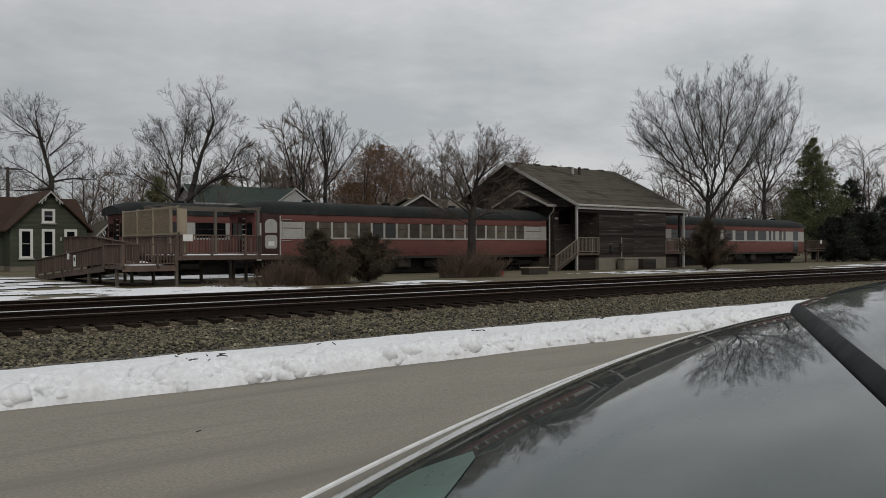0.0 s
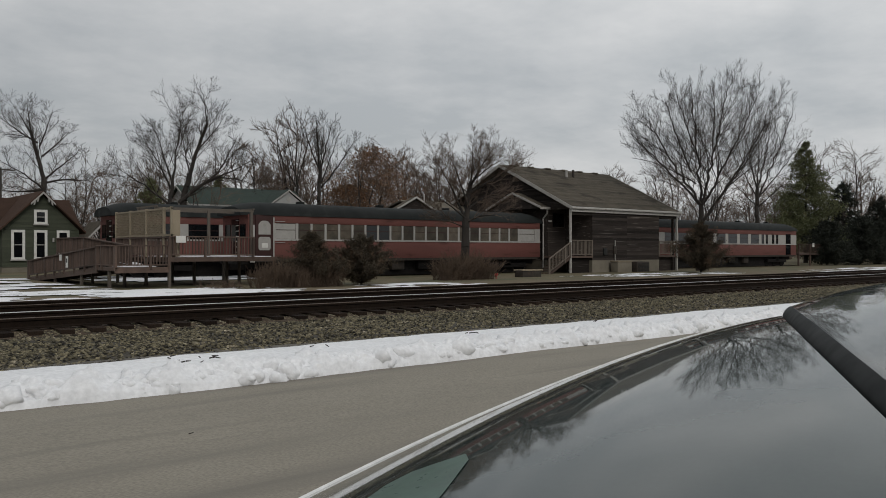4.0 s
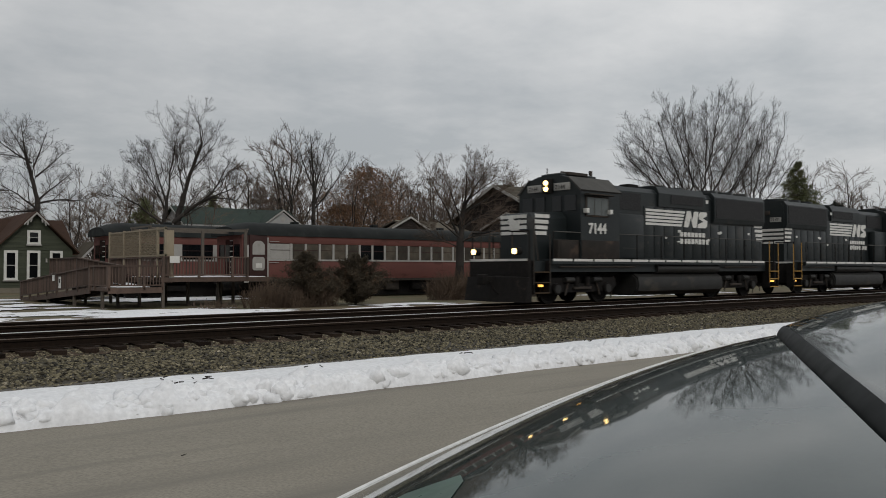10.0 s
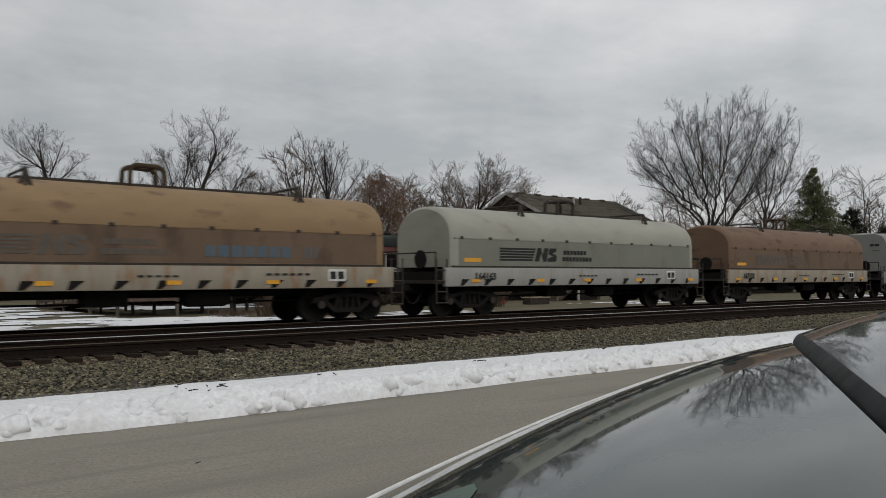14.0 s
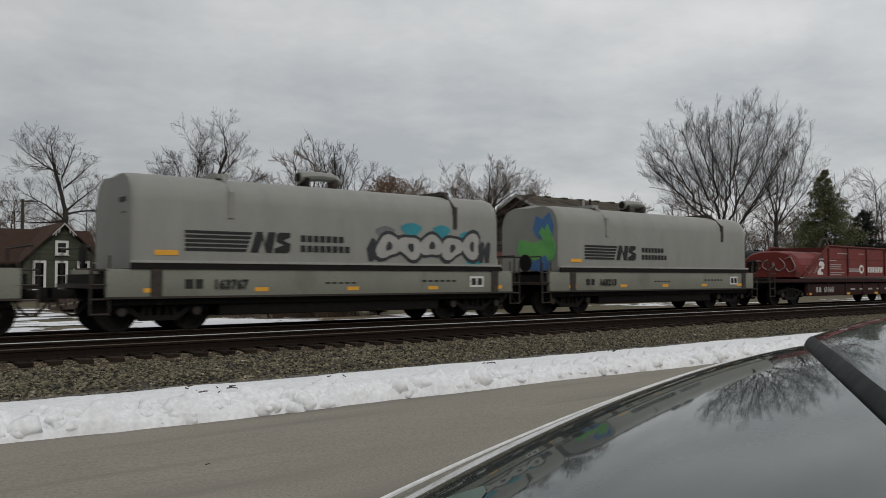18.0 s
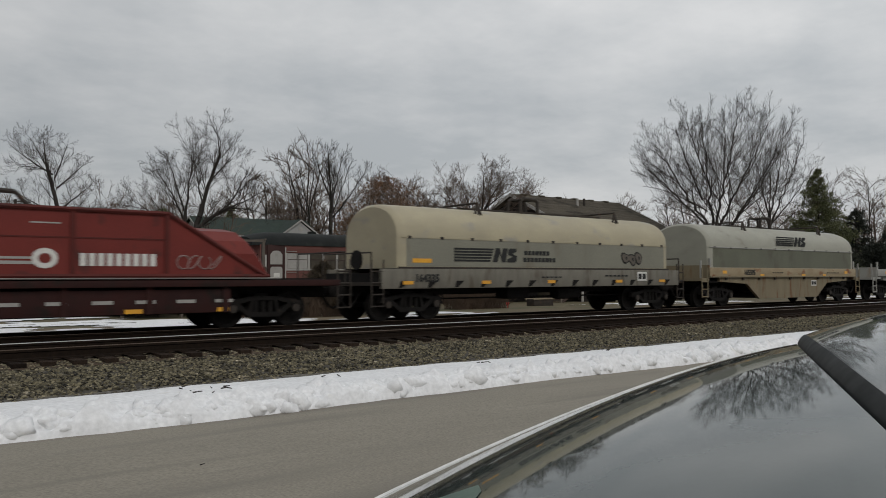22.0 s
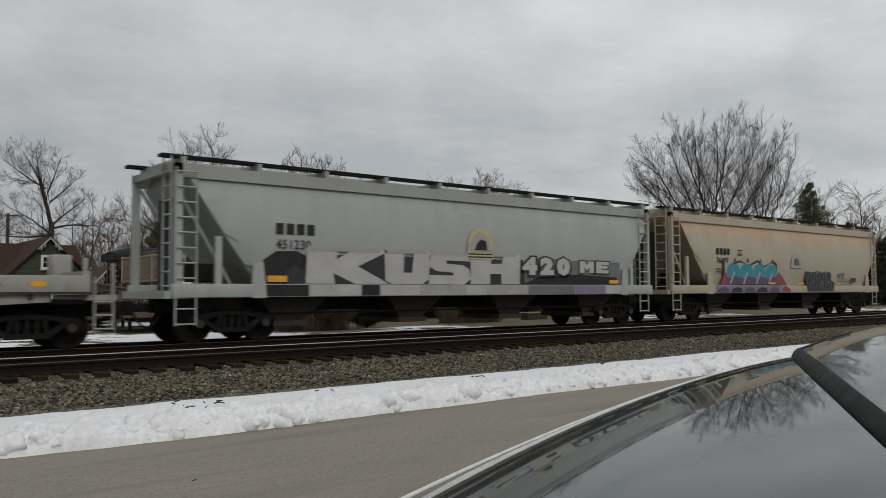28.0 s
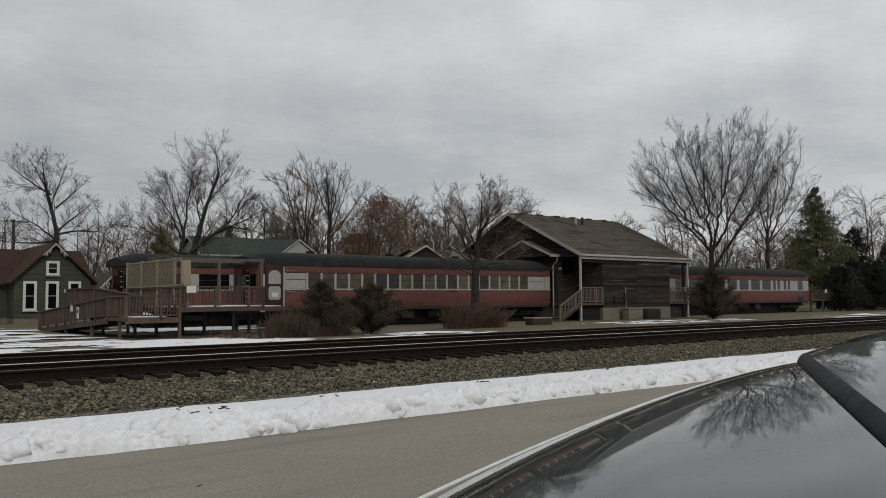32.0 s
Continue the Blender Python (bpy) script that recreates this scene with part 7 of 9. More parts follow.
        for k in range(13):
            xa = -1.4 + 0.68 * k
            part("door_latch", boxes((xa + 0.5, xa + 0.56, min(sd * 0.905, sd * 0.925), max(sd * 0.905, sd * 0.925), 2.2, 2.32)), "cabgrey", hd, smooth=None)
        for xa, za, w_ in ((-2.2, 3.2, 0.3), (4.35, 2.75, 0.18), (6.7, 2.75, 0.16), (0.3, 2.45, 0.12), (3.4, 2.4, 0.16)):
            part("warning_label", boxes((xa, xa + w_, min(sd * 0.905, sd * 0.912), max(sd * 0.905, sd * 0.912), za, za + 0.1)), "white", hd, smooth=None)
        part("sill_pipe", rods(((-6.6, sd * 1.4, 1.3), (-2.4, sd * 1.4, 1.3)), ((3.9, sd * 1.4, 1.3), (6.6, sd * 1.4, 1.3)), r=0.03), "steel", lo)
        # painted marks, the same on both sides
        x0 = -1.0 if sd < 0 else -3.2
        emblem(hd, x0, 2.95, 4.35, 0.68, 0.91, "white", sd)
        off = x0 + 2.35
        bars(hd, [(off + 0.27 * k, off + 0.27 * k + 0.215, 2.53, 2.74) for k in range(7)], 0.91, "white", sd, "wordmark_bar")
        bars(hd, [(off + 0.27 * k, off + 0.27 * k + 0.215, 2.26, 2.47) for k in range(8)], 0.91, "white", sd, "wordmark_bar")
        es = [(7.25 + 0.06 * k if sd < 0 else -7.98, 7.98 if sd < 0 else -7.25 - 0.06 * k, 3.1 - 0.2 * k, 3.22 - 0.2 * k) for k in range(4)]
        bars(hd, es, 1.045 if False else 0.91, "white", sd, "end_stripe")
    # rear end of the hood
    for ya in (-0.75, 0.2):
        nb = part("end_number_board", boxes((7.985, 8.03, ya, ya + 0.55, 3.5, 3.72)), "offwhite", hd, smooth=None)
        letters(number, 0.2, "inkgrey", nb, pose(8.034, ya + 0.04, 3.54, 90, 0, 90), "number")
    for k in range(4):
        part("end_stripe", boxes((8.0, 8.01, -0.86, 0.86, 2.45 + 0.2 * k, 2.57 + 0.2 * k)), "white", hd, smooth=None)
    part("end_light", boxes((8.0, 8.06, -0.2, 0.2, 3.85, 4.05), bevel=0.02), "steel", hd)
    # short nose
    nose = bmesh.new()
    loft(nose, [[(x, -w, 1.5), (x, -w, zt - 0.25), (x, -w + 0.2, zt), (x, w - 0.2, zt), (x, w, zt - 0.25), (x, w, 1.5)] for x, w, zt in ((-7.42, 0.66, 3.05), (-7.26, 0.8, 3.18), (-5.26, 0.84, 3.3))])
    ns = part("short_nose", nose, "black", lo, "black short nose with white stripes", smooth=None)
    for sd in (-1, 1):
        bars(ns, [(-7.24 if sd < 0 else 6.66 - 0.05 * k, -6.66 + 0.05 * k if sd < 0 else 7.24, 2.4 + 0.2 * k, 2.53 + 0.2 * k) for k in range(4)], 0.845, "white", sd, "nose_stripe")
    for k in range(4):
        part("nose_stripe", boxes((-7.435, -7.42, -0.62, 0.62, 2.42 + 0.19 * k, 2.54 + 0.19 * k)), "white", ns, smooth=None)
    part("nose_emblem", prism(bmesh.new(), [(-0.28, 2.42), (0.2, 2.42), (0.1, 2.65), (0.3, 2.9), (0.1, 3.1), (-0.1, 2.85), (-0.3, 2.95)], "x", -7.45, -7.436), "white", ns, "white emblem shape", smooth=None)
    for sd in (-1, 1):
        part("nose_rail", rods(((-8.05, sd * 0.55, 1.5), (-8.05, sd * 0.55, 2.5)), ((-8.05, sd * 0.55, 2.5), (-8.05, sd * 1.35, 2.45)), ((-7.7, sd * 1.42, 1.5), (-7.75, sd * 1.3, 2.6)), r=0.022), "yellow" if turned else "steel", ns)
    # headlights over the windscreen and ditch lights on the pilot
    hl = part("headlight_housing", boxes((-5.75, -5.59, -0.2, 0.2, 3.98, 4.5), bevel=0.02), "underblack", cb)
    for z in (4.13, 4.35):
        part("headlamp", rod(bmesh.new(), (-5.79, 0, z), (-5.74, 0, z), 0.09, seg=14), "headlamp" if lit else "offwhite", hl, "lit headlamp" if lit else "unlit headlamp")
    for y in (-1.0, 1.0):
        dl = part("ditch_light", rod(bmesh.new(), (-8.4, y, 1.82), (-8.15, y, 1.82), 0.13, seg=14), "underblack", lo, "ditch light")
        part("lens", rod(bmesh.new(), (-8.43, y, 1.82), (-8.4, y, 1.82), 0.1, seg=14), "headlamp" if lit else "offwhite", dl)
    # pilots, plough, couplers
    for sg in (-1, 1):
        part("pilot", boxes((min(sg * 8.05, sg * 8.2), max(sg * 8.05, sg * 8.2), -1.45, 1.45, 0.55, 1.56), bevel=0.02), "underblack", lo)
        part("end_stripe", boxes((min(sg * 8.2, sg * 8.21), max(sg * 8.2, sg * 8.21), -1.4, 1.4, 1.49, 1.57)), "white", lo, smooth=None)
        for sd in (-1, 1):
            part("end_rail", rods(((sg * 8.1, sd * 1.4, 1.5), (sg * 8.1, sd * 1.4, 2.5)), ((sg * 8.1, sd * 1.4, 2.5), (sg * 8.1, sd * 0.5, 2.5)), r=0.025), "underblack", lo)
        coupler(lo, sg * 8.2, sg)
    pl = bmesh.new()
    loft(pl, [[(-8.7, 0, 0.12), (-8.5, 0, 0.95), (-8.2, 0, 1.0), (-8.2, 0, 0.12)], [(-8.4, 1.5, 0.12), (-8.25, 1.5, 0.95), (-8.1, 1.5, 0.95), (-8.1, 1.5, 0.12)]])
    loft(pl, [[(-8.7, 0, 0.12), (-8.2, 0, 0.12), (-8.2, 0, 1.0), (-8.5, 0, 0.95)], [(-8.4, -1.5, 0.12), (-8.1, -1.5, 0.12), (-8.1, -1.5, 0.95), (-8.25, -1.5, 0.95)]])
    part("snow_plough", pl, "underblack", lo, "black steel plough")
    # tank, air reservoirs, trucks
    tk = bmesh.new()
    prism(tk, [(-1.42, 0.62), (-1.36, 0.38), (-1.1, 0.22), (1.1, 0.22), (1.36, 0.38), (1.42, 0.62), (1.36, 0.9), (1.15, 1.05), (-1.15, 1.05), (-1.36, 0.9)], "x", -2.2, 3.75)
    bmesh.ops.bevel(tk, geom=[e for e in tk.edges if abs(e.verts[0].co.x - e.verts[1].co.x) < 0.01], offset=0.06, segments=2, affect="EDGES")
    part("fuel_tank", tk, "tankblack", lo, "rounded black fuel tank")
    for sd in (-1, 1):
        part("air_reservoir", rod(bmesh.new(), (-0.9, sd * 1.22, 1.24), (3.5, sd * 1.22, 1.24), 0.19, seg=16), "tankblack", lo)
    part("frame_block", boxes((-7.0, 7.0, -0.55, 0.55, 0.6, 1.14)), "underblack", lo, smooth=None)
    for x in (-5.15, 5.15):
        truck(lo, x, 0.508, 2.75, True)
    return lo


def arch_hood(parent, x0, x1, half, zb, knee, zt, material, label, end_flat=True):
    rings = []
    n = 14
    for x, sh in ((x0, 0.1), (x0 + 0.08, 0.02), (x0 + 0.25, 0.0), (x1 - 0.25, 0.0), (x1 - 0.08, 0.02), (x1, 0.1)):
        ring = [(x, -half + sh, zb)]
        for k in range(n + 1):
            a = math.pi * k / n
            ring.append((x, -(half - sh) * math.cos(a), knee + (zt - sh - knee) * math.sin(a) ** 0.85))
        ring.append((x, half - sh, zb))
        rings.append(ring)
    return part("hood", loft(bmesh.new(), rings), material, parent, label, smooth=40)


def hood_fittings(hood, x0, x1, half, knee, zt, material, loops=True):
    """Seams, lifting brackets, and the loop on top."""
    n = 11
    for s in (-1, 1):
        for k in range(n):
            x = x0 + 0.4 + (x1 - x0 - 0.8) * k / (n - 1)
            part("seam_lug", boxes((x - 0.06, x + 0.06, s * half - 0.02, s * half + 0.03, knee - 0.05, knee + 0.03)), "steel", hood, smooth=None)
        part("seam", boxes((x0 + 0.1, x1 - 0.1, s * half - 0.012, s * half + 0.012, knee - 0.03, knee - 0.005)), material, hood, smooth=None)
    for f in (0.27, 0.8):
        x = x0 + (x1 - x0) * f
        for s in (-1, 1):
            b = bmesh.new()
            y1, z1 = s * half * 0.62, knee + (zt - knee) * 0.8
            rod(b, (x - 0.1, y1, z1 - 0.15), (x + 0.08, y1 * 0.95, z1 + 0.35), 0.04, seg=6)
            rod(b, (x + 0.22, y1 * 1.08, z1 - 0.2), (x + 0.08, y1 * 0.95, z1 + 0.35), 0.04, seg=6)
            rod(b, (x + 0.04, y1 * 1.15, z1 - 0.35), (x + 0.08, y1 * 0.95, z1 + 0.35), 0.035, seg=6)
            part("lifting_bracket", b, "steel", hood)
        part("bracket_bar", rod(bmesh.new(), (x + 0.08, -half * 0.6, zt + 0.16), (x + 0.08, half * 0.6, zt + 0.16), 0.035, seg=6), "steel", hood)
    part("top_walk", boxes((x0 + 0.27 * (x1 - x0), x0 + 0.8 * (x1 - x0), -0.25, 0.25, zt - 0.02, zt + 0.05)), "steel", hood, smooth=None)
    xm = (x0 + x1) / 2
    loop_mat = "dirtbrown" if material in ("brown", "rustbrown") else "steel"
    for y in (-0.3, 0.3):
        lp = bmesh.new()
        pts = [(xm - 0.42, zt - 0.05), (xm - 0.4, zt + 0.42), (xm - 0.28, zt + 0.5), (xm + 0.3, zt + 0.48), (xm + 0.42, zt + 0.4), (xm + 0.42, zt - 0.05)]
        for a, b in zip(pts, pts[1:]):
            rod(lp, (a[0], y, a[1]), (b[0], y, b[1]), 0.06, seg=8)
        part("lifting_loop", lp, loop_mat, hood, "bent lifting loop")
    for dx in (-0.2, 0.2):
        part("loop_bar", rod(bmesh.new(), (xm + dx, -0.3, zt + 0.47), (xm + dx, 0.3, zt + 0.47), 0.05, seg=6), loop_mat, hood)


def flat_frame(car, half_len, sill, z0, z1, pockets=True, inset=0.0):
    """Side sills with stake pockets, centre sill, end platforms, brake gear, trucks, couplers."""
    L = half_len
    for s in (-1, 1):
        y0, y1 = s * 1.32, s * 1.46
        part("side_sill", boxes((-L + 0.85, L - 0.85, min(y0, y1), max(y0, y1), z0, z1), bevel=0.012), sill, car)
        if pockets:
            for k in range(13):
                x = -L + 1.6 + (2 * L - 3.2) * k / 12
                part("stake_pocket", prism(bmesh.new(), [(x - 0.17, z0 + 0.02), (x - 0.04, z0 + 0.03), (x + 0.2, z0 + 0.22), (x - 0.1, z0 + 0.22)], "y", min(s * 1.46, s * 1.468), max(s * 1.46, s * 1.468)), "underblack", car, "dark stake pocket opening", smooth=None)
    part("centre_sill", boxes((-L + 0.7, L - 0.7, -0.3, 0.3, 0.72, z0 + 0.2), (-L + 0.7, L - 0.7, -1.3, 1.3, z0 + 0.15, z1 - 0.12)), "underblack", car, smooth=None)
    for s in (-1, 1):
        e = part("end_platform", boxes((min(s * (L - 0.95), s * (L - 0.5)), max(s * (L - 0.95), s * (L - 0.5)), -1.4, 1.4, 1.02, 1.12)), "steel", car, smooth=None)
        lad = rods(*[((s * (L - 0.72) - 0.2, -1.44, z), (s * (L - 0.72) + 0.2, -1.44, z)) for z in (0.45, 0.78, 1.1, 1.42)], ((s * (L - 0.72) - 0.2, -1.44, 0.42), (s * (L - 0.72) - 0.2, -1.44, 1.75)), ((s * (L - 0.72) + 0.2, -1.44, 0.42), (s * (L - 0.72) + 0.2, -1.44, 1.75)), r=0.022)
        part("ladder", lad, "steel", e)
        part("end_rail", rods(((s * (L - 0.6), -1.3, 1.1), (s * (L - 0.6), -1.3, 1.95)), ((s * (L - 0.6), 1.3, 1.1), (s * (L - 0.6), 1.3, 1.95)), ((s * (L - 0.6), -1.3, 1.95), (s * (L - 0.6), 1.3, 1.95)), r=0.025), "steel", e)
        coupler(car, s * (L - 0.8), s)
        truck(car, s * (L - 2.15 - inset), 0.457)
    part("brake_wheel", rod(bmesh.new(), (-L + 0.55, -0.6, 1.75), (-L + 0.6, -0.6, 1.75), 0.28, seg=16), "underblack", car)
    part("air_reservoir", boxes((0.7, 1.9, -1.0, -0.5, 0.5, 0.9), bevel=0.15), "underblack", car)
    part("brake_cylinder", boxes((-1.6, -0.6, -0.9, -0.3, 0.55, 0.95), bevel=0.04), "underblack", car)
    part("brake_rod", rods(((-L + 2, -0.5, 0.6), (L - 2, -0.5, 0.6)), r=0.03), "underblack", car)


def tags(car, L, z, seed, y=1.47, material="orange"):
    r = random.Random(seed)
    for k in range(5):
        x = -L + 1.6 + (2 * L - 3.4) * k / 4 + r.uniform(-0.3, 0.3)
        bars(car, [(x, x + 0.36, z, z + 0.1)], y, material, name="reflector", label="amber reflector strip")


def coil_car(s, kind, hood_mat, sill, label, number, L=7.4, hx=6.28, seed=1, marks="side", ink="inkgrey", posts=False, top=3.78):
    car = rolling("coil_car", s, label, "freight car", "coil cars")
    z0, z1 = (0.93, 1.5) if kind != "tall" else (0.8, 1.46)
    flat_frame(car, L, sill, z0, z1, kind != "tall")
    if kind == "tall":
        rings = []
        for x, sh in ((-hx, 0.12), (-hx + 0.1, 0.02), (-hx + 0.3, 0.0), (hx - 0.3, 0.0), (hx - 0.1, 0.02), (hx, 0.12)):
            h, zt, dz = 1.47 - sh, top - sh, top - 3.78
            half_ring = [(-h, 1.48), (-h, 3.05 + dz), (-h + 0.06, 3.32 + dz), (-h + 0.24, 3.56 + dz), (-h + 0.6, 3.7 + dz)]
            rings.append([(x, a, b) for a, b in half_ring] + [(x, 0, zt)] + [(x, -a, b) for a, b in half_ring[::-1]])
        hd = part("hood", loft(bmesh.new(), rings), hood_mat, car, "tall dull grey rounded hood", smooth=40)
        half, knee, zt = 1.47, 3.0, 3.76
        # solid black strip that paints the shade of the gap below the hood
        part("hood_skirt", boxes((-hx - 0.04, hx + 0.04, -1.5, -1.46, 1.46, 1.62), (-hx - 0.04, hx + 0.04, 1.46, 1.5, 1.46, 1.62)), "underblack", hd, "black strip in place of the shaded gap under the hood", smooth=None)
        part("hood_lip", boxes((-hx - 0.05, hx + 0.05, -1.515, -1.46, 1.6, 1.66), (-hx - 0.05, hx + 0.05, 1.46, 1.515, 1.6, 1.66)), "wellgrey", hd, smooth=None)
        part("under_skirt", boxes((-L + 3.6, L - 3.6, -1.2, 1.2, 0.34, 0.82), (-L + 1.0, L - 1.0, -1.3, 1.3, 0.62, 0.86), bevel=0.04), "underblack", car, "sooty black underframe")
        for ya, yb in ((-0.98, -0.74), (-0.7, -0.5)):
            part("end_emblem", boxes((-hx - 0.006, -hx, ya, yb, 3.02 + dz, 3.14 + dz)), "inkgrey", hd, "dark emblem shape", smooth=None)
        part("end_notice", boxes((-hx - 0.006, -hx, -1.0, -0.62, 2.76 + dz, 2.8 + dz)), "fadeink", hd, smooth=None)
        for f in (0.21, 0.84):
            x = -hx + 2 * hx * f
            strap = hood_mat if f < 0.5 else "steel"
            for sd in (-1, 1):
                b = boxes((x - 0.07, x + 0.07, sd * 1.47 - 0.03, sd * 1.47 + 0.03, 2.7 + dz, 3.35 + dz))
                rod(b, (x, sd * 1.44, 3.3 + dz), (x, sd * 0.9, 3.8 + dz), 0.06, seg=6)
                part("lifting_strap", b, strap, hd)
            part("strap_plate", boxes((x - 0.16, x + 0.16, -0.95, 0.95, 3.72 + dz, 3.84 + dz)), strap, hd, smooth=None)
        part("loop_leg", boxes((-0.52, -0.36, -0.2, 0.2, 3.7 + dz, 4.05 + dz), bevel=0.03), "underblack", hd)
        part("loop_leg", boxes((0.4, 0.56, -0.2, 0.2, 3.7 + dz, 4.05 + dz), bevel=0.03), "steel", hd)
        lp = bmesh.new()
        loft(lp, [[(x, 0.19 * math.cos(a), z + dz + r * math.sin(a)) for a in np.linspace(0, 2 * math.pi, 13)[:-1]] for x, z, r in ((-0.62, 4.05, 0.17), (-0.3, 4.1, 0.15), (0.1, 4.12, 0.13), (0.45, 4.1, 0.13), (0.68, 3.98, 0.12))])
        part("lifting_loop", lp, hood_mat, hd, "thick pale lifting saddle")
        part("loop_mouth", rod(bmesh.new(), (-0.65, 0, 4.05 + dz), (-0.615, 0, 4.05 + dz), 0.13, seg=14), "underblack", hd, "dark open end of the saddle")
        for k in range(6 if posts else 2):
            xa = -L + 1.95 if not posts and not k else L - 1.6 if not posts else -L + 2.0 + (2 * L - 3.6) * k / 5
            part("sill_post", boxes((xa - 0.13, xa + 0.13, -1.495, -1.46, 0.8, 1.47)), "steel", car, "dark grimy sill post", smooth=None)
        part("sill_lip", boxes((-L + 0.85, L - 0.85, -1.51, -1.46, 0.78, 0.83)), "steel", car, smooth=None)
    else:
        half, knee, zt = 1.42, 2.42, 3.44
        hd = arch_hood(car, -hx, hx, half, 1.52, knee, zt, hood_mat, "long rounded steel hood")
        hood_fittings(hd, -hx, hx, half, knee, zt, hood_mat)
        part("hood_skirt", boxes((-hx, hx, -1.45, -1.4, 1.5, 1.56), (-hx, hx, 1.4, 1.45, 1.5, 1.56)), "steel", hd, smooth=None)
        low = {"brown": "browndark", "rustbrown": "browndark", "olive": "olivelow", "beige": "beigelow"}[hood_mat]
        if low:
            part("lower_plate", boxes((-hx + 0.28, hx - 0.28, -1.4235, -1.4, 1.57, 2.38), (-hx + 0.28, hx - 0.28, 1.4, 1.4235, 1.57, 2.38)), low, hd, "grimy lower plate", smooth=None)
    y = half + 0.006
    if marks == "side":
        if kind == "tall":
            emblem(hd, -hx + 1.2, 1.88, 2.75, 0.52, y, ink)
            bars(hd, [(-1.35 + 0.19 * k, -1.2 + 0.19 * k, 2.18, 2.35) for k in range(7)] + [(-1.35 + 0.19 * k, -1.2 + 0.19 * k, 1.92, 2.09) for k in range(8)], y, ink, name="wordmark_bar")
        else:
            emblem(hd, -4.3, 1.72, 2.6, 0.44, y, ink)
            bars(hd, [(-1.35 + 0.17 * k, -1.21 + 0.17 * k, 1.96, 2.1) for k in range(7)] + [(-1.4 + 0.17 * k, -1.26 + 0.17 * k, 1.74, 1.88) for k in range(9)], y, ink, name="wordmark_bar")
    bars(hd, [(-hx + 0.5, -hx + 1.05, 1.78, 1.9)] if kind == "tall" else [(-hx + 0.5, -hx + 1.2, 1.68, 1.8)], y, "orange", name="reflector", label="yellow reflector strip")
    letters(number, 0.3, "inkgrey", car, side_m(-L + 2.0 if kind != "tall" else -L + 3.3, -1.475 if kind != "tall" else -1.4965, z0 + 0.2, -1), "car_number", bold=0.012)
    bars(car, [(-L + 2.62, -L + 2.82, z0 + 0.2, z0 + 0.42), (-L + 2.88, -L + 3.06, z0 + 0.2, z0 + 0.42)] if kind == "tall" else [], 1.463, "inkgrey", name="mark_bar")
    bars(car, [(2.6 + 0.22 * k, 2.75 + 0.22 * k, z0 + 0.34, z0 + 0.39) for k in range(6)] + [(-0.6 + 0.2 * k, -0.46 + 0.2 * k, z0 + 0.3, z0 + 0.34) for k in range(5)], 1.475 if kind != "tall" else 1.463, "inkgrey", name="stencil_bar")
    bars(car, [(4.4, 4.95, z0 + 0.18, z0 + 0.5)], 1.475 if kind != "tall" else 1.463, "white", name="placard")
    bars(car, [(4.46, 4.64, z0 + 0.24, z0 + 0.44), (4.7, 4.88, z0 + 0.24, z0 + 0.44)], 1.482 if kind != "tall" else 1.47, "inkgrey", name="placard_mark")
    tags(car, L, z0 + 0.12, seed, 1.476 if kind != "tall" else 1.463)
    return car, hd


def squiggles(parent, x0, x1, z0, z1, y, fill, line, seed, n=5, name="graffiti"):
    """Rounded spray-painted shapes with a darker outline: no words."""
    r = random.Random(seed)
    w = (x1 - x0) / n
    for k in range(n):
        cx, cz = x0 + w * (k + 0.5), (z0 + z1) / 2 + r.uniform(-0.05, 0.05)
        ph = [r.uniform(0, 6) for _ in range(3)]
        out = []
        for j in range(18):
            a = 2 * math.pi * j / 18
            q = 1 + 0.16 * math.sin(2 * a + ph[0]) + 0.12 * math.sin(3 * a + ph[1])
            out.append((w * 0.62 * q * math.cos(a), (z1 - z0) * 0.5 * q * math.sin(a)))
        decal(name, [(cx + a, cz + b) for a, b in out], y + 0.001 * (k % 2), line, parent)
        decal(name, [(cx + 0.8 * a, cz + 0.78 * b) for a, b in out], y + 0.009 + 0.001 * (k % 2), fill, parent)
        decal(name, [(cx + 0.2 * a + 0.03, cz + 0.3 * b) for a, b in out], y + 0.018, line, parent)


locomotive(14.0, "7144", False, "black leading freight locomotive with white stripes and lit lamps")
locomotive(32.1, "7147", True, "black second freight locomotive running backwards", lit=False)
c1, h1 = coil_car(48.15, "arch", "brown", "cream", "rust-brown hooded coil car on a cream frame", "167099", seed=1, ink="fadeink")
bars(h1, [(1.0 + 0.34 * k, 1.27 + 0.34 * k, 1.72, 2.0) for k in range(7)] + [(3.7, 3.76, 1.72, 2.0), (3.86, 3.92, 1.72, 2.0), (4.02, 4.08, 1.72, 2.0)], 1.43, "fadeblue", name="faded_wordmark_bar")
c2, h2 = coil_car(63.15, "arch", "olive", "wellgrey", "pale green-grey hooded coil car", "164163", seed=2)
c3, h3 = coil_car(78.4, "arch", "rustbrown", "cream", "rust-brown hooded coil car with faded marks", "167152", seed=3, ink="fadeink")
c4, h4 = coil_car(93.4, "tall", "grey", "olivelow", "tall dull grey hooded coil car", "163240", L=7.3, hx=5.8, seed=4, marks="", posts=True, top=3.6)
emblem(h4, -2.5, 2.42, 1.85, 0.38, 1.476, "inkgrey")
c5, h5 = coil_car(107.7, "tall", "grey", "olivelow", "tall dull grey coil car with white graffiti", "163767", L=7.0, hx=5.6, seed=5)
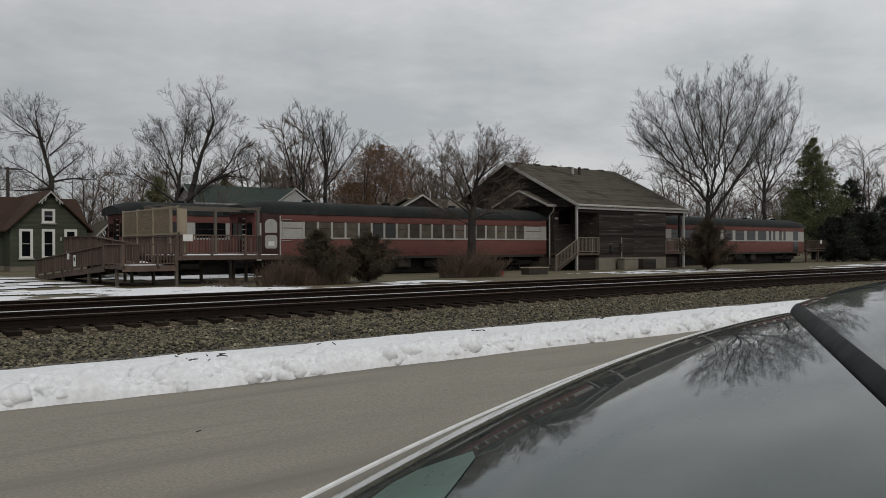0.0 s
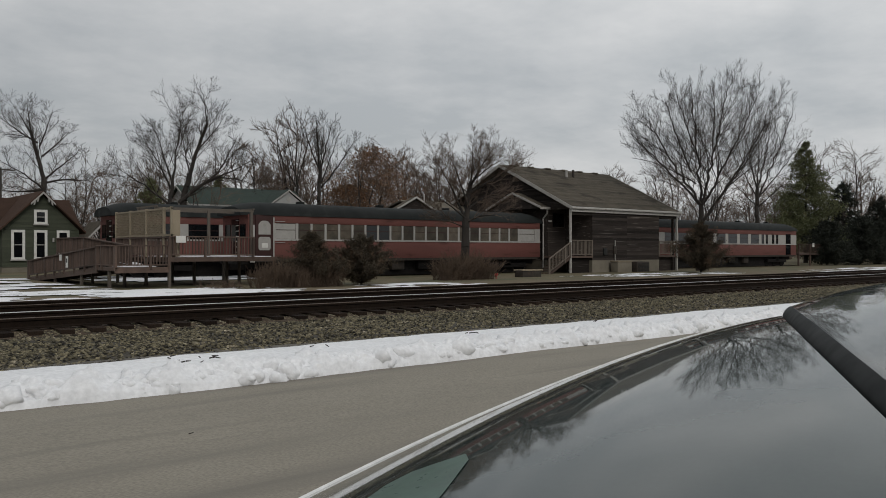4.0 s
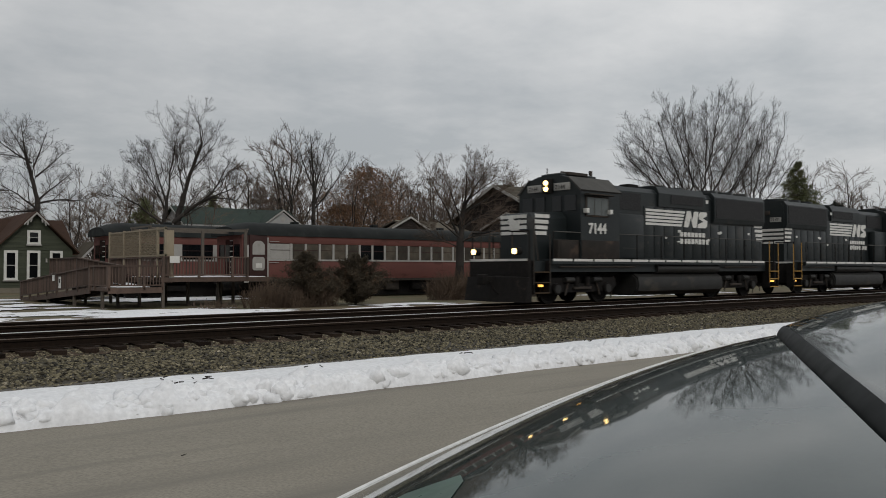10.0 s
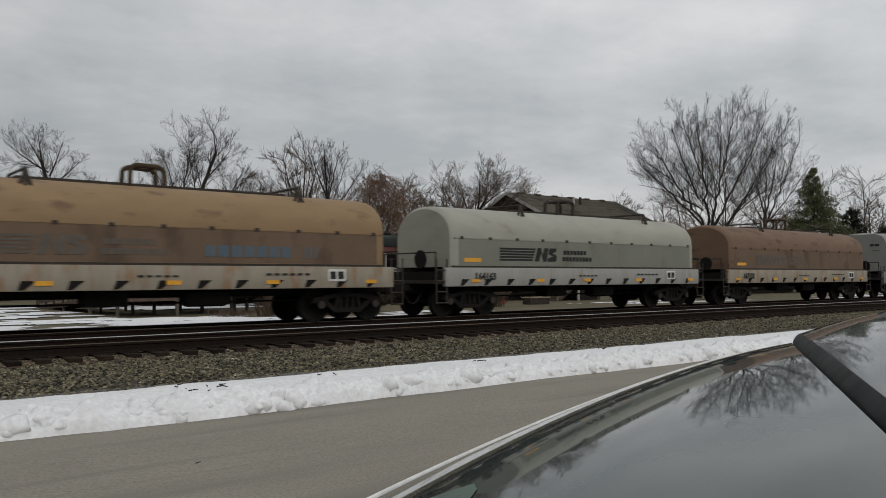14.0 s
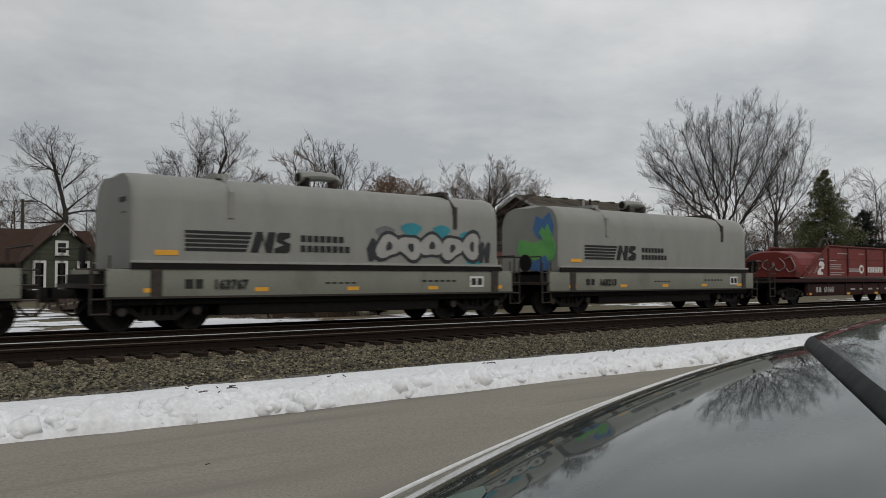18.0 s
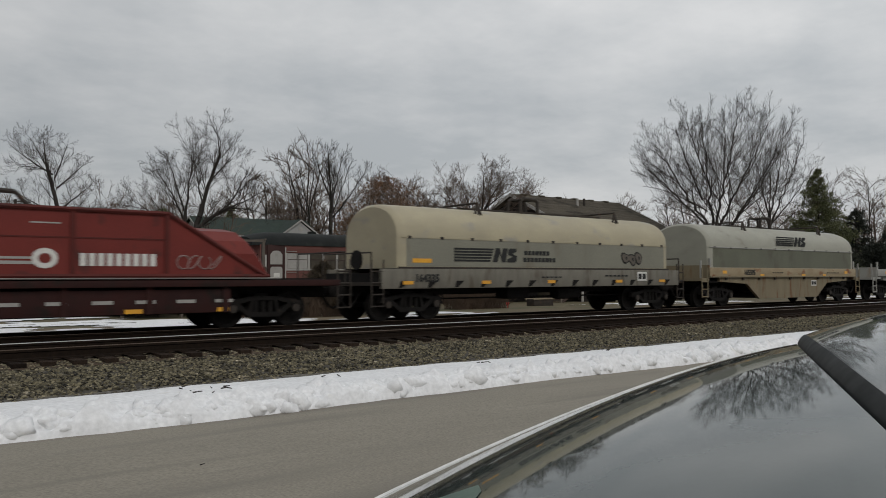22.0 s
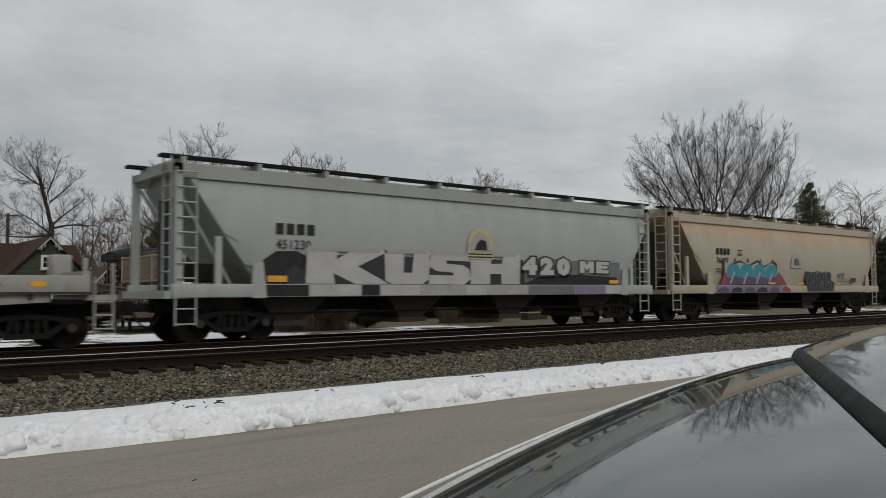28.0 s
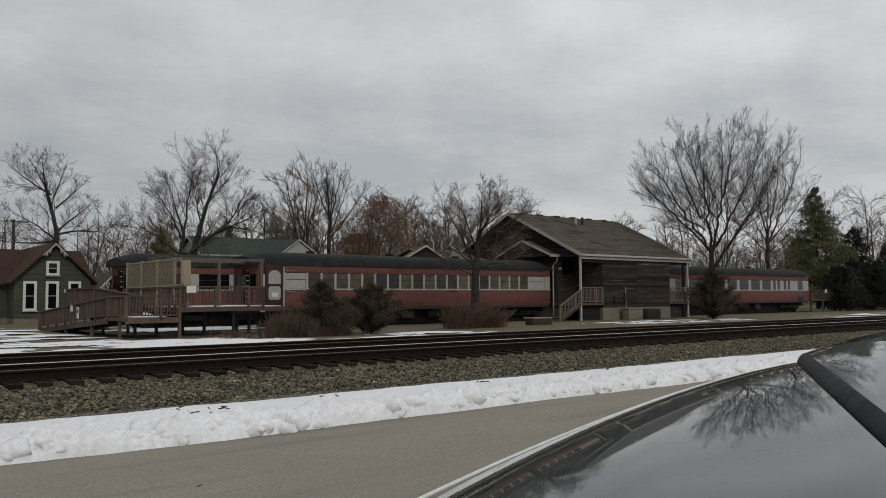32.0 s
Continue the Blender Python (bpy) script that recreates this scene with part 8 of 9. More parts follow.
for x_, z_, w_ in ((1.3, 2.5, 0.3), (2.2, 2.62, 0.35), (3.3, 2.6, 0.3), (4.3, 2.45, 0.28), (4.55, 1.7, 0.3)):
    decal("graffiti", [(x_ + w_ * math.cos(a) * (1 + 0.25 * math.sin(3 * a)), z_ + 0.2 * math.sin(a)) for a in np.linspace(0, 2 * math.pi, 13)[:-1]], 1.4765, "teal" if x_ > 2 else "smokeink", h5, label="thin teal spray cloud")
squiggles(h5, 1.0, 4.8, 1.72, 2.6, 1.484, "offwhite", "nightink", 4, 5)
for x_ in (0.75, 1.05, 4.75, 5.0):
    decal("graffiti", [(x_, 1.7), (x_ + 0.16, 1.72), (x_ + 0.22, 2.3), (x_ + 0.1, 2.36), (x_ - 0.08, 2.05)], 1.4795, "nightink", h5)
c6, h6 = coil_car(121.7, "tall", "grey", "olivelow", "tall dull grey coil car with a sprayed end", "163213", L=7.0, hx=5.65, seed=6)
for k, (m_, ya, yb, za, zb) in enumerate((("blue", -1.1, -0.2, 2.6, 3.4), ("green", -1.2, 0.6, 1.9, 2.6), ("blue", -0.9, 0.4, 1.55, 1.95), ("green", -1.0, -0.5, 2.5, 3.0))):
    part("graffiti", prism(bmesh.new(), [(ya, za), (ya + 0.3, za - 0.1), (yb - 0.2, za + 0.05), (yb, za + 0.3), (yb - 0.15, zb), ((ya + yb) / 2, zb - 0.15), (ya + 0.1, zb + 0.08), (ya - 0.08, (za + zb) / 2)], "x", -5.665 - 0.004 * k, -5.655), m_, h6, "bright spray paint", smooth=None)


def red_coil_car(s, number, label, seed, L=8.65):
    car = rolling("coil_car", s, label, "freight car", "coil cars")
    flat_frame(car, L, "grimyred", 1.04, 1.2, False, 0.75)
    for sd in (-1, 1):
        part("trough_side", boxes((-4.75, 4.75, min(sd * 1.2, sd * 1.32), max(sd * 1.2, sd * 1.32), 0.42, 0.98), bevel=0.015), "grimyred", car, "deep oxide red trough side")
        for k in range(6):
            x = -4.6 + 1.84 * k
            part("trough_post", boxes((x - 0.07, x + 0.07, min(sd * 1.32, sd * 1.36), max(sd * 1.32, sd * 1.36), 0.42, 1.04)), "grimyred", car, smooth=None)
        part("sill_pipe", rods(((-5.6, sd * 1.48, 1.25), (6.0, sd * 1.48, 1.25)), r=0.024), "offwhite", car, "pale pipe along the sill")
    part("trough_floor", boxes((-4.7, 4.7, -1.2, 1.2, 0.4, 0.5)), "underblack", car, smooth=None)
    # hood: an eight-sided section with chamfered ends
    sec = [(-1.42, 1.28), (-1.44, 1.85), (-1.3, 2.16), (-0.98, 2.4), (-0.4, 2.5), (0.4, 2.5), (0.98, 2.4), (1.3, 2.16), (1.44, 1.85), (1.42, 1.28)]
    rings = []
    for x0, x1, k in ((-5.62, -5.6, 0.9), (-5.5, -5.45, 0.99), (-5.3, -5.3, 1.0), (4.5, 4.5, 1.0), (5.72, 4.95, 0.985), (5.76, 5.0, 0.95)):
        rings.append([(x0 + (x1 - x0) * (z - 1.28) / 1.22, y * k, 1.28 + (z - 1.28) * (0.5 + 0.5 * k)) for y, z in sec])
    hd = part("hood", loft(bmesh.new(), rings), "redcar", car, "oxide red eight-sided hood", smooth=25)
    # stiffening frame on either side
    for sd in (-1, 1):
        pan = bmesh.new()
        q0, q1 = sd * 1.43, sd * 1.455
        prism(pan, [(-5.3, 1.3), (5.55, 1.3), (3.1, 2.72), (-2.9, 2.72)], "y", min(q0, q1), max(q0, q1))
        part("side_panel", pan, "redcar", hd, smooth=None)
        for a, b in (((-5.35, 1.3), (-2.9, 2.76)), ((3.1, 2.76), (5.6, 1.3)), ((-2.9, 2.76), (3.1, 2.74)), ((-5.4, 1.3), (5.7, 1.3))):
            part("frame_rib", rod(bmesh.new(), (a[0], sd * 1.47, a[1]), (b[0], sd * 1.47, b[1]), 0.055, seg=6), "redrib", hd)
        for x in (-2.9, -0.95, 1.05, 3.1):
            part("frame_rib", boxes((x - 0.05, x + 0.05, min(sd * 1.455, sd * 1.5), max(sd * 1.455, sd * 1.5), 1.3, 2.74)), "redrib", hd, smooth=None)
        part("panel_lip", boxes((-2.85, 3.05, min(sd * 1.455, sd * 1.468), max(sd * 1.455, sd * 1.468), 2.12, 2.15)), "redrib", hd, smooth=None)
    for x in (-2.9, -0.95, 1.05, 3.1):
        part("roof_beam", boxes((x - 0.06, x + 0.06, -1.45, 1.45, 2.52, 2.7)), "redrib", hd, smooth=None)
    lp = bmesh.new()
    for a, b in (((-0.95, 0, 2.65), (-0.6, 0, 3.22)), ((-0.6, 0, 3.22), (0.2, 0, 3.2)), ((0.2, 0, 3.2), (0.75, 0, 2.6)), ((-0.2, -0.25, 2.6), (-0.2, 0, 3.22)), ((-0.2, 0.25, 2.6), (-0.2, 0, 3.22))):
        rod(lp, a, b, 0.055)
    part("lifting_loop", lp, "steel", hd, "dark lifting frame")
    y = 1.458
    decal("emblem_shape", [(-3.95, 1.4), (-3.45, 1.4), (-3.45, 1.52), (-3.62, 1.52), (-3.62, 1.66), (-3.36, 1.66), (-3.3, 1.86), (-3.42, 2.0), (-3.68, 2.04), (-3.84, 1.9), (-3.76, 1.78), (-3.62, 1.84), (-3.56, 1.76), (-3.78, 1.7), (-3.95, 1.56)], y, "white", hd)
    bars(hd, [(-3.9, -3.35, 2.1, 2.16)] + [(-2.75, -2.1, 2.06, 2.1), (-2.75, -1.6, 1.86, 1.9), (-2.75, -1.7, 1.76, 1.8), (-2.75, -1.65, 1.66, 1.7), (-2.75, -1.3, 1.48, 1.52), (-2.75, -1.6, 1.38, 1.42), (-0.8, 0.3, 1.66, 1.71), (-0.8, 0.3, 1.55, 1.62), (-2.0, -1.0, 2.4, 2.44), (0.2, 0.8, 2.42, 2.45)], y, "offwhite", name="stencil_bar")
    ringp = [(0.5 + 0.26 * math.cos(a), 1.68 + 0.22 * math.sin(a)) for a in np.linspace(0, 2 * math.pi, 13)[:-1]]
    decal("emblem_ring", ringp, y, "white", hd)
    decal("emblem_ring", [(0.5 + 0.5 * (a - 0.5), 1.68 + 0.5 * (b - 1.68)) for a, b in ringp], y + 0.006, "redcar", hd)
    bars(hd, [(1.2 + 0.19 * k, 1.33 + 0.19 * k, 1.52, 1.8) for k in range(9)], y, "white", name="wordmark_bar")
    letters(number, 0.34, "offwhite", car, side_m(-3.2, -1.374, 0.58, -1), "car_number", bold=0.012)
    bars(car, [(-3.85, -3.66, 0.58, 0.82), (-3.58, -3.38, 0.58, 0.82)], 1.322, "offwhite", name="mark_bar")
    bars(car, [(-0.4 + 0.95 * k, 0.05 + 0.95 * k, 0.66, 0.74) for k in range(6)], 1.322, "offwhite", name="stencil_bar")
    bars(car, [(-4.7, -4.3, 0.46, 0.56), (-0.9, -0.5, 0.44, 0.54), (2.2, 2.6, 0.44, 0.54), (4.4, 4.7, 0.44, 0.54)], 1.33, "orange", name="reflector", label="amber reflector strip")
    # looping scrawl on the end and the sides
    g = random.Random(seed)
    for k in range(4):
        lp = bmesh.new()
        cy, w_ = -1.0 + 0.52 * k, 0.24
        pts = [(cy + w_ * math.cos(a) * (1 + 0.3 * math.sin(2 * a + k)), 1.86 + (0.34 - 0.05 * k) * math.sin(a)) for a in np.linspace(0.8 + k, 0.8 + k + 5.0, 12)]
        for a, b in zip(pts, pts[1:]):
            rod(lp, (-5.625, a[0], a[1]), (-5.625, b[0], b[1]), 0.03, seg=4, caps=False)
        part("graffiti", lp, "wine" if seed > 1 and k == 3 else "fadewhite", hd, "thin white scrawl", smooth=None)
    for x0 in (-4.9, 3.5):
        for k in range(4):
            lp = bmesh.new()
            pts = [(x0 + 0.26 * k + 0.16 * math.cos(a), 1.62 + 0.16 * math.sin(a * (1 + 0.2 * (k % 2)))) for a in np.linspace(k, k + 5.2, 10)]
            for a, b in zip(pts, pts[1:]):
                rod(lp, (a[0], -1.462, a[1]), (b[0], -1.462, b[1]), 0.016, seg=4, caps=False)
            part("graffiti", lp, "fadewhite", hd, "thin white scrawl", smooth=None)
    return car


red_coil_car(137.35, "631641", "oxide red coil car with a framed hood and white stencils", 1)
red_coil_car(154.85, "631458", "oxide red coil car with white scrawl on its end", 2)
c9, h9 = coil_car(170.95, "arch", "beige", "dirtysill", "yellowed white hooded coil car", "164335", L=7.8, hx=6.35, seed=9)
squiggles(h9, 3.6, 4.7, 1.72, 2.15, 1.43, "fadeink", "inkgrey", 9, 3)


def well_car(s, number, label, body, hooded=False, graffiti=False):
    """A deep fish-belly frame, with or without its hood."""
    L = 7.55
    car = rolling("coil_car", s, label, "freight car", "coil cars")
    for sd in (-1, 1):
        y0, y1 = sd * 1.34, sd * 1.5
        part("top_rail", boxes((-L + 1.15, L - 1.15, min(y0, y1), max(y0, y1), 1.25, 1.62), bevel=0.015), "rustrail" if hooded else body, car)
        part("rail_lip", boxes((-L + 1.15, L - 1.15, min(sd * 1.49, sd * 1.53), max(sd * 1.49, sd * 1.53), 1.22, 1.27)), "steel" if not hooded else body, car, smooth=None)
        fb = bmesh.new()
        q0, q1 = sd * 1.3, sd * 1.42
        prism(fb, [(-5.6, 1.28), (-5.6, 1.05), (-3.55, 0.95), (-2.55, 0.3), (2.55, 0.3), (3.55, 0.95), (5.6, 1.05), (5.6, 1.28)], "y", min(q0, q1), max(q0, q1))
        part("side_plate", fb, body, car, "deep side plate", smooth=None)
        for k in range(9):
            x = -5.2 + 1.3 * k
            part("rail_bracket", boxes((x - 0.05, x + 0.05, min(sd * 1.42, sd * 1.5), max(sd * 1.42, sd * 1.5), 1.12, 1.26)), "steel", car, smooth=None)
    part("centre_sill", boxes((-L + 0.7, L - 0.7, -0.3, 0.3, 0.7, 1.1), (-2.5, 2.5, -1.3, 1.3, 0.32, 0.5), (-L + 1.2, L - 1.2, -1.3, 1.3, 1.0, 1.1)), "underblack", car, smooth=None)
    for sd in (-1, 1):
        e = part("end_platform", boxes((min(sd * (L - 1.2), sd * (L - 0.55)), max(sd * (L - 1.2), sd * (L - 0.55)), -1.42, 1.42, 1.08, 1.2), (min(sd * (L - 1.3), sd * (L - 1.15)), max(sd * (L - 1.3), sd * (L - 1.15)), -1.45, 1.45, 1.2, 1.72)), body, car, smooth=None)
        part("ladder", rods(*[((sd * (L - 0.85) - 0.2, -1.45, z), (sd * (L - 0.85) + 0.2, -1.45, z)) for z in (0.45, 0.75, 1.05)], ((sd * (L - 0.85) - 0.2, -1.45, 0.42), (sd * (L - 0.85) - 0.2, -1.45, 1.6)), ((sd * (L - 0.85) + 0.2, -1.45, 0.42), (sd * (L - 0.85) + 0.2, -1.45, 1.6)), r=0.024), body, e)
        part("hood_guide", boxes((sd * (L - 1.25) - 0.04, sd * (L - 1.25) + 0.04, -1.46, -1.38, 1.6, 2.0)), "wellgrey", e, smooth=None)
        part("grab_post", boxes((sd * (L - 0.65) - 0.03, sd * (L - 0.65) + 0.03, -1.42, -1.36, 1.2, 1.9)), "wellgrey", e, smooth=None)
        coupler(car, sd * (L - 0.8), sd)
        truck(car, sd * (L - 2.3), 0.457)
    part("hood_rack", boxes((L - 1.5, L - 1.05, 0.3, 0.75, 1.6, 2.15), bevel=0.05), "offwhite", car, "pale lifting eye at the end")
    if hooded:
        hd = arch_hood(car, -6.35, 6.35, 1.42, 1.62, 2.46, 3.48, "olive", "long rounded pale green-grey hood")
        hood_fittings(hd, -6.35, 6.35, 1.42, 2.46, 3.48, "olive")
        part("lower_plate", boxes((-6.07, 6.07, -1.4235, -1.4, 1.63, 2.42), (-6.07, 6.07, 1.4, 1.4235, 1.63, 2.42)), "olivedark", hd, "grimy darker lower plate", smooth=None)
        part("seam_bead", rods(((-6.3, -1.43, 2.45), (6.3, -1.43, 2.45)), r=0.022), "wellgrey", hd)
        emblem(hd, -2.3 + 1.2, 2.62, 2.6, 0.42, 1.425, "inkgrey")
    else:
        emblem(car, 0.7, 1.36, 1.1, 0.18, 1.503, "inkgrey")
    letters(number, 0.3 if hooded else 0.25, "inkgrey", car, side_m(-3.9 if hooded else -3.4, -1.505, 1.33, -1), "car_number", bold=0.014)
    bars(car, [(-1.6 + 0.16 * k, -1.49 + 0.16 * k, 1.4, 1.44) for k in range(6)] + [(3.4 + 0.16 * k, 3.51 + 0.16 * k, 1.4, 1.44) for k in range(8)], 1.503, "inkgrey", name="stencil_bar")
    bars(car, [(2.0, 2.5, 0.82, 1.08)], 1.422, "white", name="placard")
    bars(car, [(2.06, 2.22, 0.87, 1.03), (2.28, 2.44, 0.87, 1.03)], 1.43, "inkgrey", name="placard_mark")
    bars(car, [(-5.5, -5.2, 1.38, 1.5), (-2.6, -2.3, 1.28, 1.36), (1.0, 1.3, 1.28, 1.36), (3.0, 3.3, 1.28, 1.36), (5.2, 5.5, 1.38, 1.5)], 1.504, "orange", name="reflector", label="amber reflector strip")
    if graffiti:
        for k in range(5):
            lp = bmesh.new()
            cx = -1.6 + 0.85 * k
            pts = [(cx + 0.42 * math.cos(a), 0.7 + 0.26 * math.sin(a)) for a in np.linspace(0.4, 6.2, 15)]
            for a, b in zip(pts, pts[1:]):
                rod(lp, (a[0], -1.425, a[1]), (b[0], -1.425, b[1]), 0.02, seg=4, caps=False)
            part("graffiti", lp, "inkgrey", car, "black looping scrawl", smooth=None)
    return car


well_car(186.4, "165595", "rust-bitten cream deep-framed coil car with a rounded hood", "rustcream", True)
well_car(201.75, "170330", "empty pale grey deep-framed coil car", "wellgrey")
well_car(217.1, "170173", "empty pale grey deep-framed coil car", "wellgrey")
well_car(232.4, "170242", "empty pale grey coil car with black scrawl", "wellgrey", graffiti=True)


def hopper(s, body, label, L, top0, top1, bot0, bot1, number):
    """A curved-side covered hopper with sloped ends and bottom outlets."""
    car = rolling("covered_hopper", s, label, "freight car", "hopper cars")
    def ring(x, k):
        """The cross-section, cut off below by the sloped end: k is the lowest height."""
        prof = [(-1.38, 1.42), (-1.47, 1.8), (-1.53, 2.4), (-1.54, 2.9), (-1.48, 3.5), (-1.36, 3.95), (-1.2, 4.12), (-0.6, 4.34), (0, 4.4)]
        half = [(y, max(z, k)) for y, z in prof]
        return [(x, y, z) for y, z in half] + [(x, -y, z) for y, z in half[-2::-1]]
    rings = []
    for x, k in ((top0, 3.95), (top0 + (bot0 - top0) * 0.15, 3.5), (top0 + (bot0 - top0) * 0.45, 2.7), (top0 + (bot0 - top0) * 0.75, 1.95), (bot0, 1.42), (bot0 + 0.1, 1.42), (0, 1.42), (bot1 - 0.1, 1.42), (bot1, 1.42), (bot1 + (top1 - bot1) * 0.25, 1.95), (bot1 + (top1 - bot1) * 0.55, 2.7), (bot1 + (top1 - bot1) * 0.85, 3.5), (top1, 3.95)):
        rings.append(ring(x, k))
    bd = part("body", loft(bmesh.new(), rings), "hoptanbody" if body == "hoptan" else body, car, "curved steel hopper body", smooth=45)
    for sd in (-1, 1):
        part("top_plate", boxes((-L + 0.7, L - 0.7, min(sd * 1.34, sd * 1.43), max(sd * 1.34, sd * 1.43), 3.98, 4.28)), body, bd, smooth=None)
    walkm = bmesh.new()
    for y in (-1.32, 1.0):
        box(walkm, -L + 0.4, L - 0.4, y, y + 0.32, 4.46, 4.53)
    part("running_board", walkm, "underblack", car, "dark grated running board", smooth=None)
    for k in range(10):
        x = -L + 0.9 + (2 * L - 1.8) * k / 9
        part("board_bracket", boxes((x - 0.05, x + 0.05, -1.42, 1.42, 4.26, 4.48)), body, bd, smooth=None)
    part("hatch_cover", boxes((top0 + 0.6, top1 - 0.6, -0.35, 0.35, 4.38, 4.52), bevel=0.03), body, bd, "long trough hatch")
    for sd in (-1, 1):
        part("side_sill", boxes((-L + 0.6, L - 0.6, min(sd * 1.42, sd * 1.56), max(sd * 1.42, sd * 1.56), 1.12, 1.45), bevel=0.015), body, car)
        for e, b in ((-1, bot0), (1, bot1)):
            part("corner_plate", prism(bmesh.new(), [(b - e * 0.1, 1.1), (b + e * 0.3, 1.1), (b + e * 0.28, 1.95), (b, 2.0)], "y", min(sd * 1.5, sd * 1.57), max(sd * 1.5, sd * 1.57)), body, car, smooth=None)
    for e in (-1, 1):
        xe = e * (L - 0.75)
        fr = boxes((xe - 0.09, xe + 0.09, -1.5, -1.36, 1.1, 4.3), (xe - 0.09, xe + 0.09, 1.36, 1.5, 1.1, 4.3), (xe - 0.09, xe + 0.09, -1.5, 1.5, 4.12, 4.3), (xe - 0.3, xe + 0.3, -1.45, 1.45, 1.1, 1.28))
        x2 = e * (L - 1.75)
        box(fr, x2 - 0.08, x2 + 0.08, -1.5, -1.4, 1.4, 2.6 if e < 0 else 2.4)
        fe = part("end_frame", fr, body, car, "open end frame", smooth=None)
        part("ladder", rods(*[((xe - 0.08, -1.54, z), (xe - 0.08 - e * 0.5, -1.54, z)) for z in np.arange(0.5, 4.2, 0.36)], ((xe - e * 0.5 - 0.08, -1.54, 0.46), (xe - e * 0.5 - 0.08, -1.54, 4.2)), ((xe - 0.08, -1.54, 0.46), (xe - 0.08, -1.54, 4.2)), r=0.022), body, fe)
        part("end_ladder", rods(*[((xe + e * 0.12, -1.3, z), (xe + e * 0.12, -0.8, z)) for z in np.arange(1.4, 4.4, 0.34)], ((xe + e * 0.12, -1.3, 1.2), (xe + e * 0.12, -1.3, 4.5)), ((xe + e * 0.12, -0.8, 1.2), (xe + e * 0.12, -0.8, 4.5)), r=0.024), body, fe)
        # no bulkhead: a dark panel put in for the shade inside the open end
        part("end_shade", boxes((min(xe - e * 0.25, xe - e * 0.3), max(xe - e * 0.25, xe - e * 0.3), -0.5, 0.5, 1.3, 3.6)), "inkgrey", fe, "dark panel added for the shade inside the end frame", smooth=None)
        for sd in (-1, 1):
            part("brace", rods(((xe, sd * 1.1, 3.9), (e * (L - 2.3), sd * 1.0, 1.4)), r=0.05), body, fe)
        part("brake_box", boxes((min(xe - e * 0.5, xe - e * 1.2), max(xe - e * 0.5, xe - e * 1.2), -1.1, -0.5, 1.5, 1.95), bevel=0.05), "underblack" if e < 0 else body, fe)
        coupler(car, e * (L - 0.8), e)
        truck(car, e * (L - 2.3), 0.457)
    part("centre_sill", boxes((-L + 0.7, L - 0.7, -0.3, 0.3, 0.75, 1.15)), "underblack", car, smooth=None)
    for k in range(4):
        x = bot0 + 1.1 + (bot1 - bot0 - 2.2) * k / 3
        o = bmesh.new()
        loft(o, [[(x - 1.3, -1.35, 1.4), (x + 1.3, -1.35, 1.4), (x + 1.3, 1.35, 1.4), (x - 1.3, 1.35, 1.4)], [(x - 0.4, -0.9, 0.5), (x + 0.4, -0.9, 0.5), (x + 0.4, 0.9, 0.5), (x - 0.4, 0.9, 0.5)]])
        box(o, x - 0.5, x + 0.5, -1.0, 1.0, 0.36, 0.5)
        part("discharge_chute", o, "steel", car, "dark discharge chute", smooth=None)
    part("brake_rod", rods(((-L + 2.5, -1.0, 0.7), (L - 2.5, -1.0, 0.7)), r=0.03), "underblack", car)
    return car, bd


hop_one, hb1 = hopper(249.75, "hopgrey", "pale grey covered hopper with large white graffiti", 9.75, -8.75, 9.05, -6.85, 7.4, "451230")
letters("451230", 0.34, "inkgrey", hb1, side_m(-6.5, -1.56, 2.35, -1), "car_number")
bars(hb1, [(-6.5 + 0.3 * k, -6.28 + 0.3 * k, 2.72, 3.0) for k in range(4)], 1.555, "inkgrey", name="mark_bar")
bars(hb1, [(-6.4, -5.2, 2.1, 2.15), (-6.4, -5.4, 2.0, 2.05)], 1.545, "inkgrey", name="stencil_bar")


def graffiti_backing(parent, x0, x1, z0, z1, material, seed, y=1.56, n=14, side_wave=0.16):
    r = random.Random(seed)
    up = [(x0 + (x1 - x0) * k / n, z1 + r.uniform(-side_wave, side_wave)) for k in range(n + 1)]
    decal("graffiti", [(x0 - 0.1, z0), (x1 + 0.1, z0)] + up[::-1], y, material, parent, label="sprayed backing")


# silver block letters on black, over body and sill
graffiti_backing(hb1, -6.1, 7.2, 1.46, 2.22, "smokeink", 3, 1.556)
decal("graffiti", [(-6.9, 1.47), (-5.6, 1.47), (-5.45, 2.1), (-5.9, 2.3), (-6.5, 2.28), (-6.85, 2.05)], 1.558, "inkgrey", hb1)
decal("graffiti", [(-6.2, 1.47), (-5.3, 1.47), (-5.2, 2.15), (-5.5, 2.2), (-5.75, 1.8), (-6.0, 1.95), (-6.25, 1.75)], 1.562, "nightink", hb1)
graffiti_backing(hb1, -5.5, 2.3, 1.46, 2.2, "nightink", 5, 1.563, 10, 0.06)


def block(pts, x, z, sx, sz, y, material, parent):
    decal("graffiti", [(x + a * sx, z + b * sz) for a, b in pts], y, material, parent, thick=0.005)


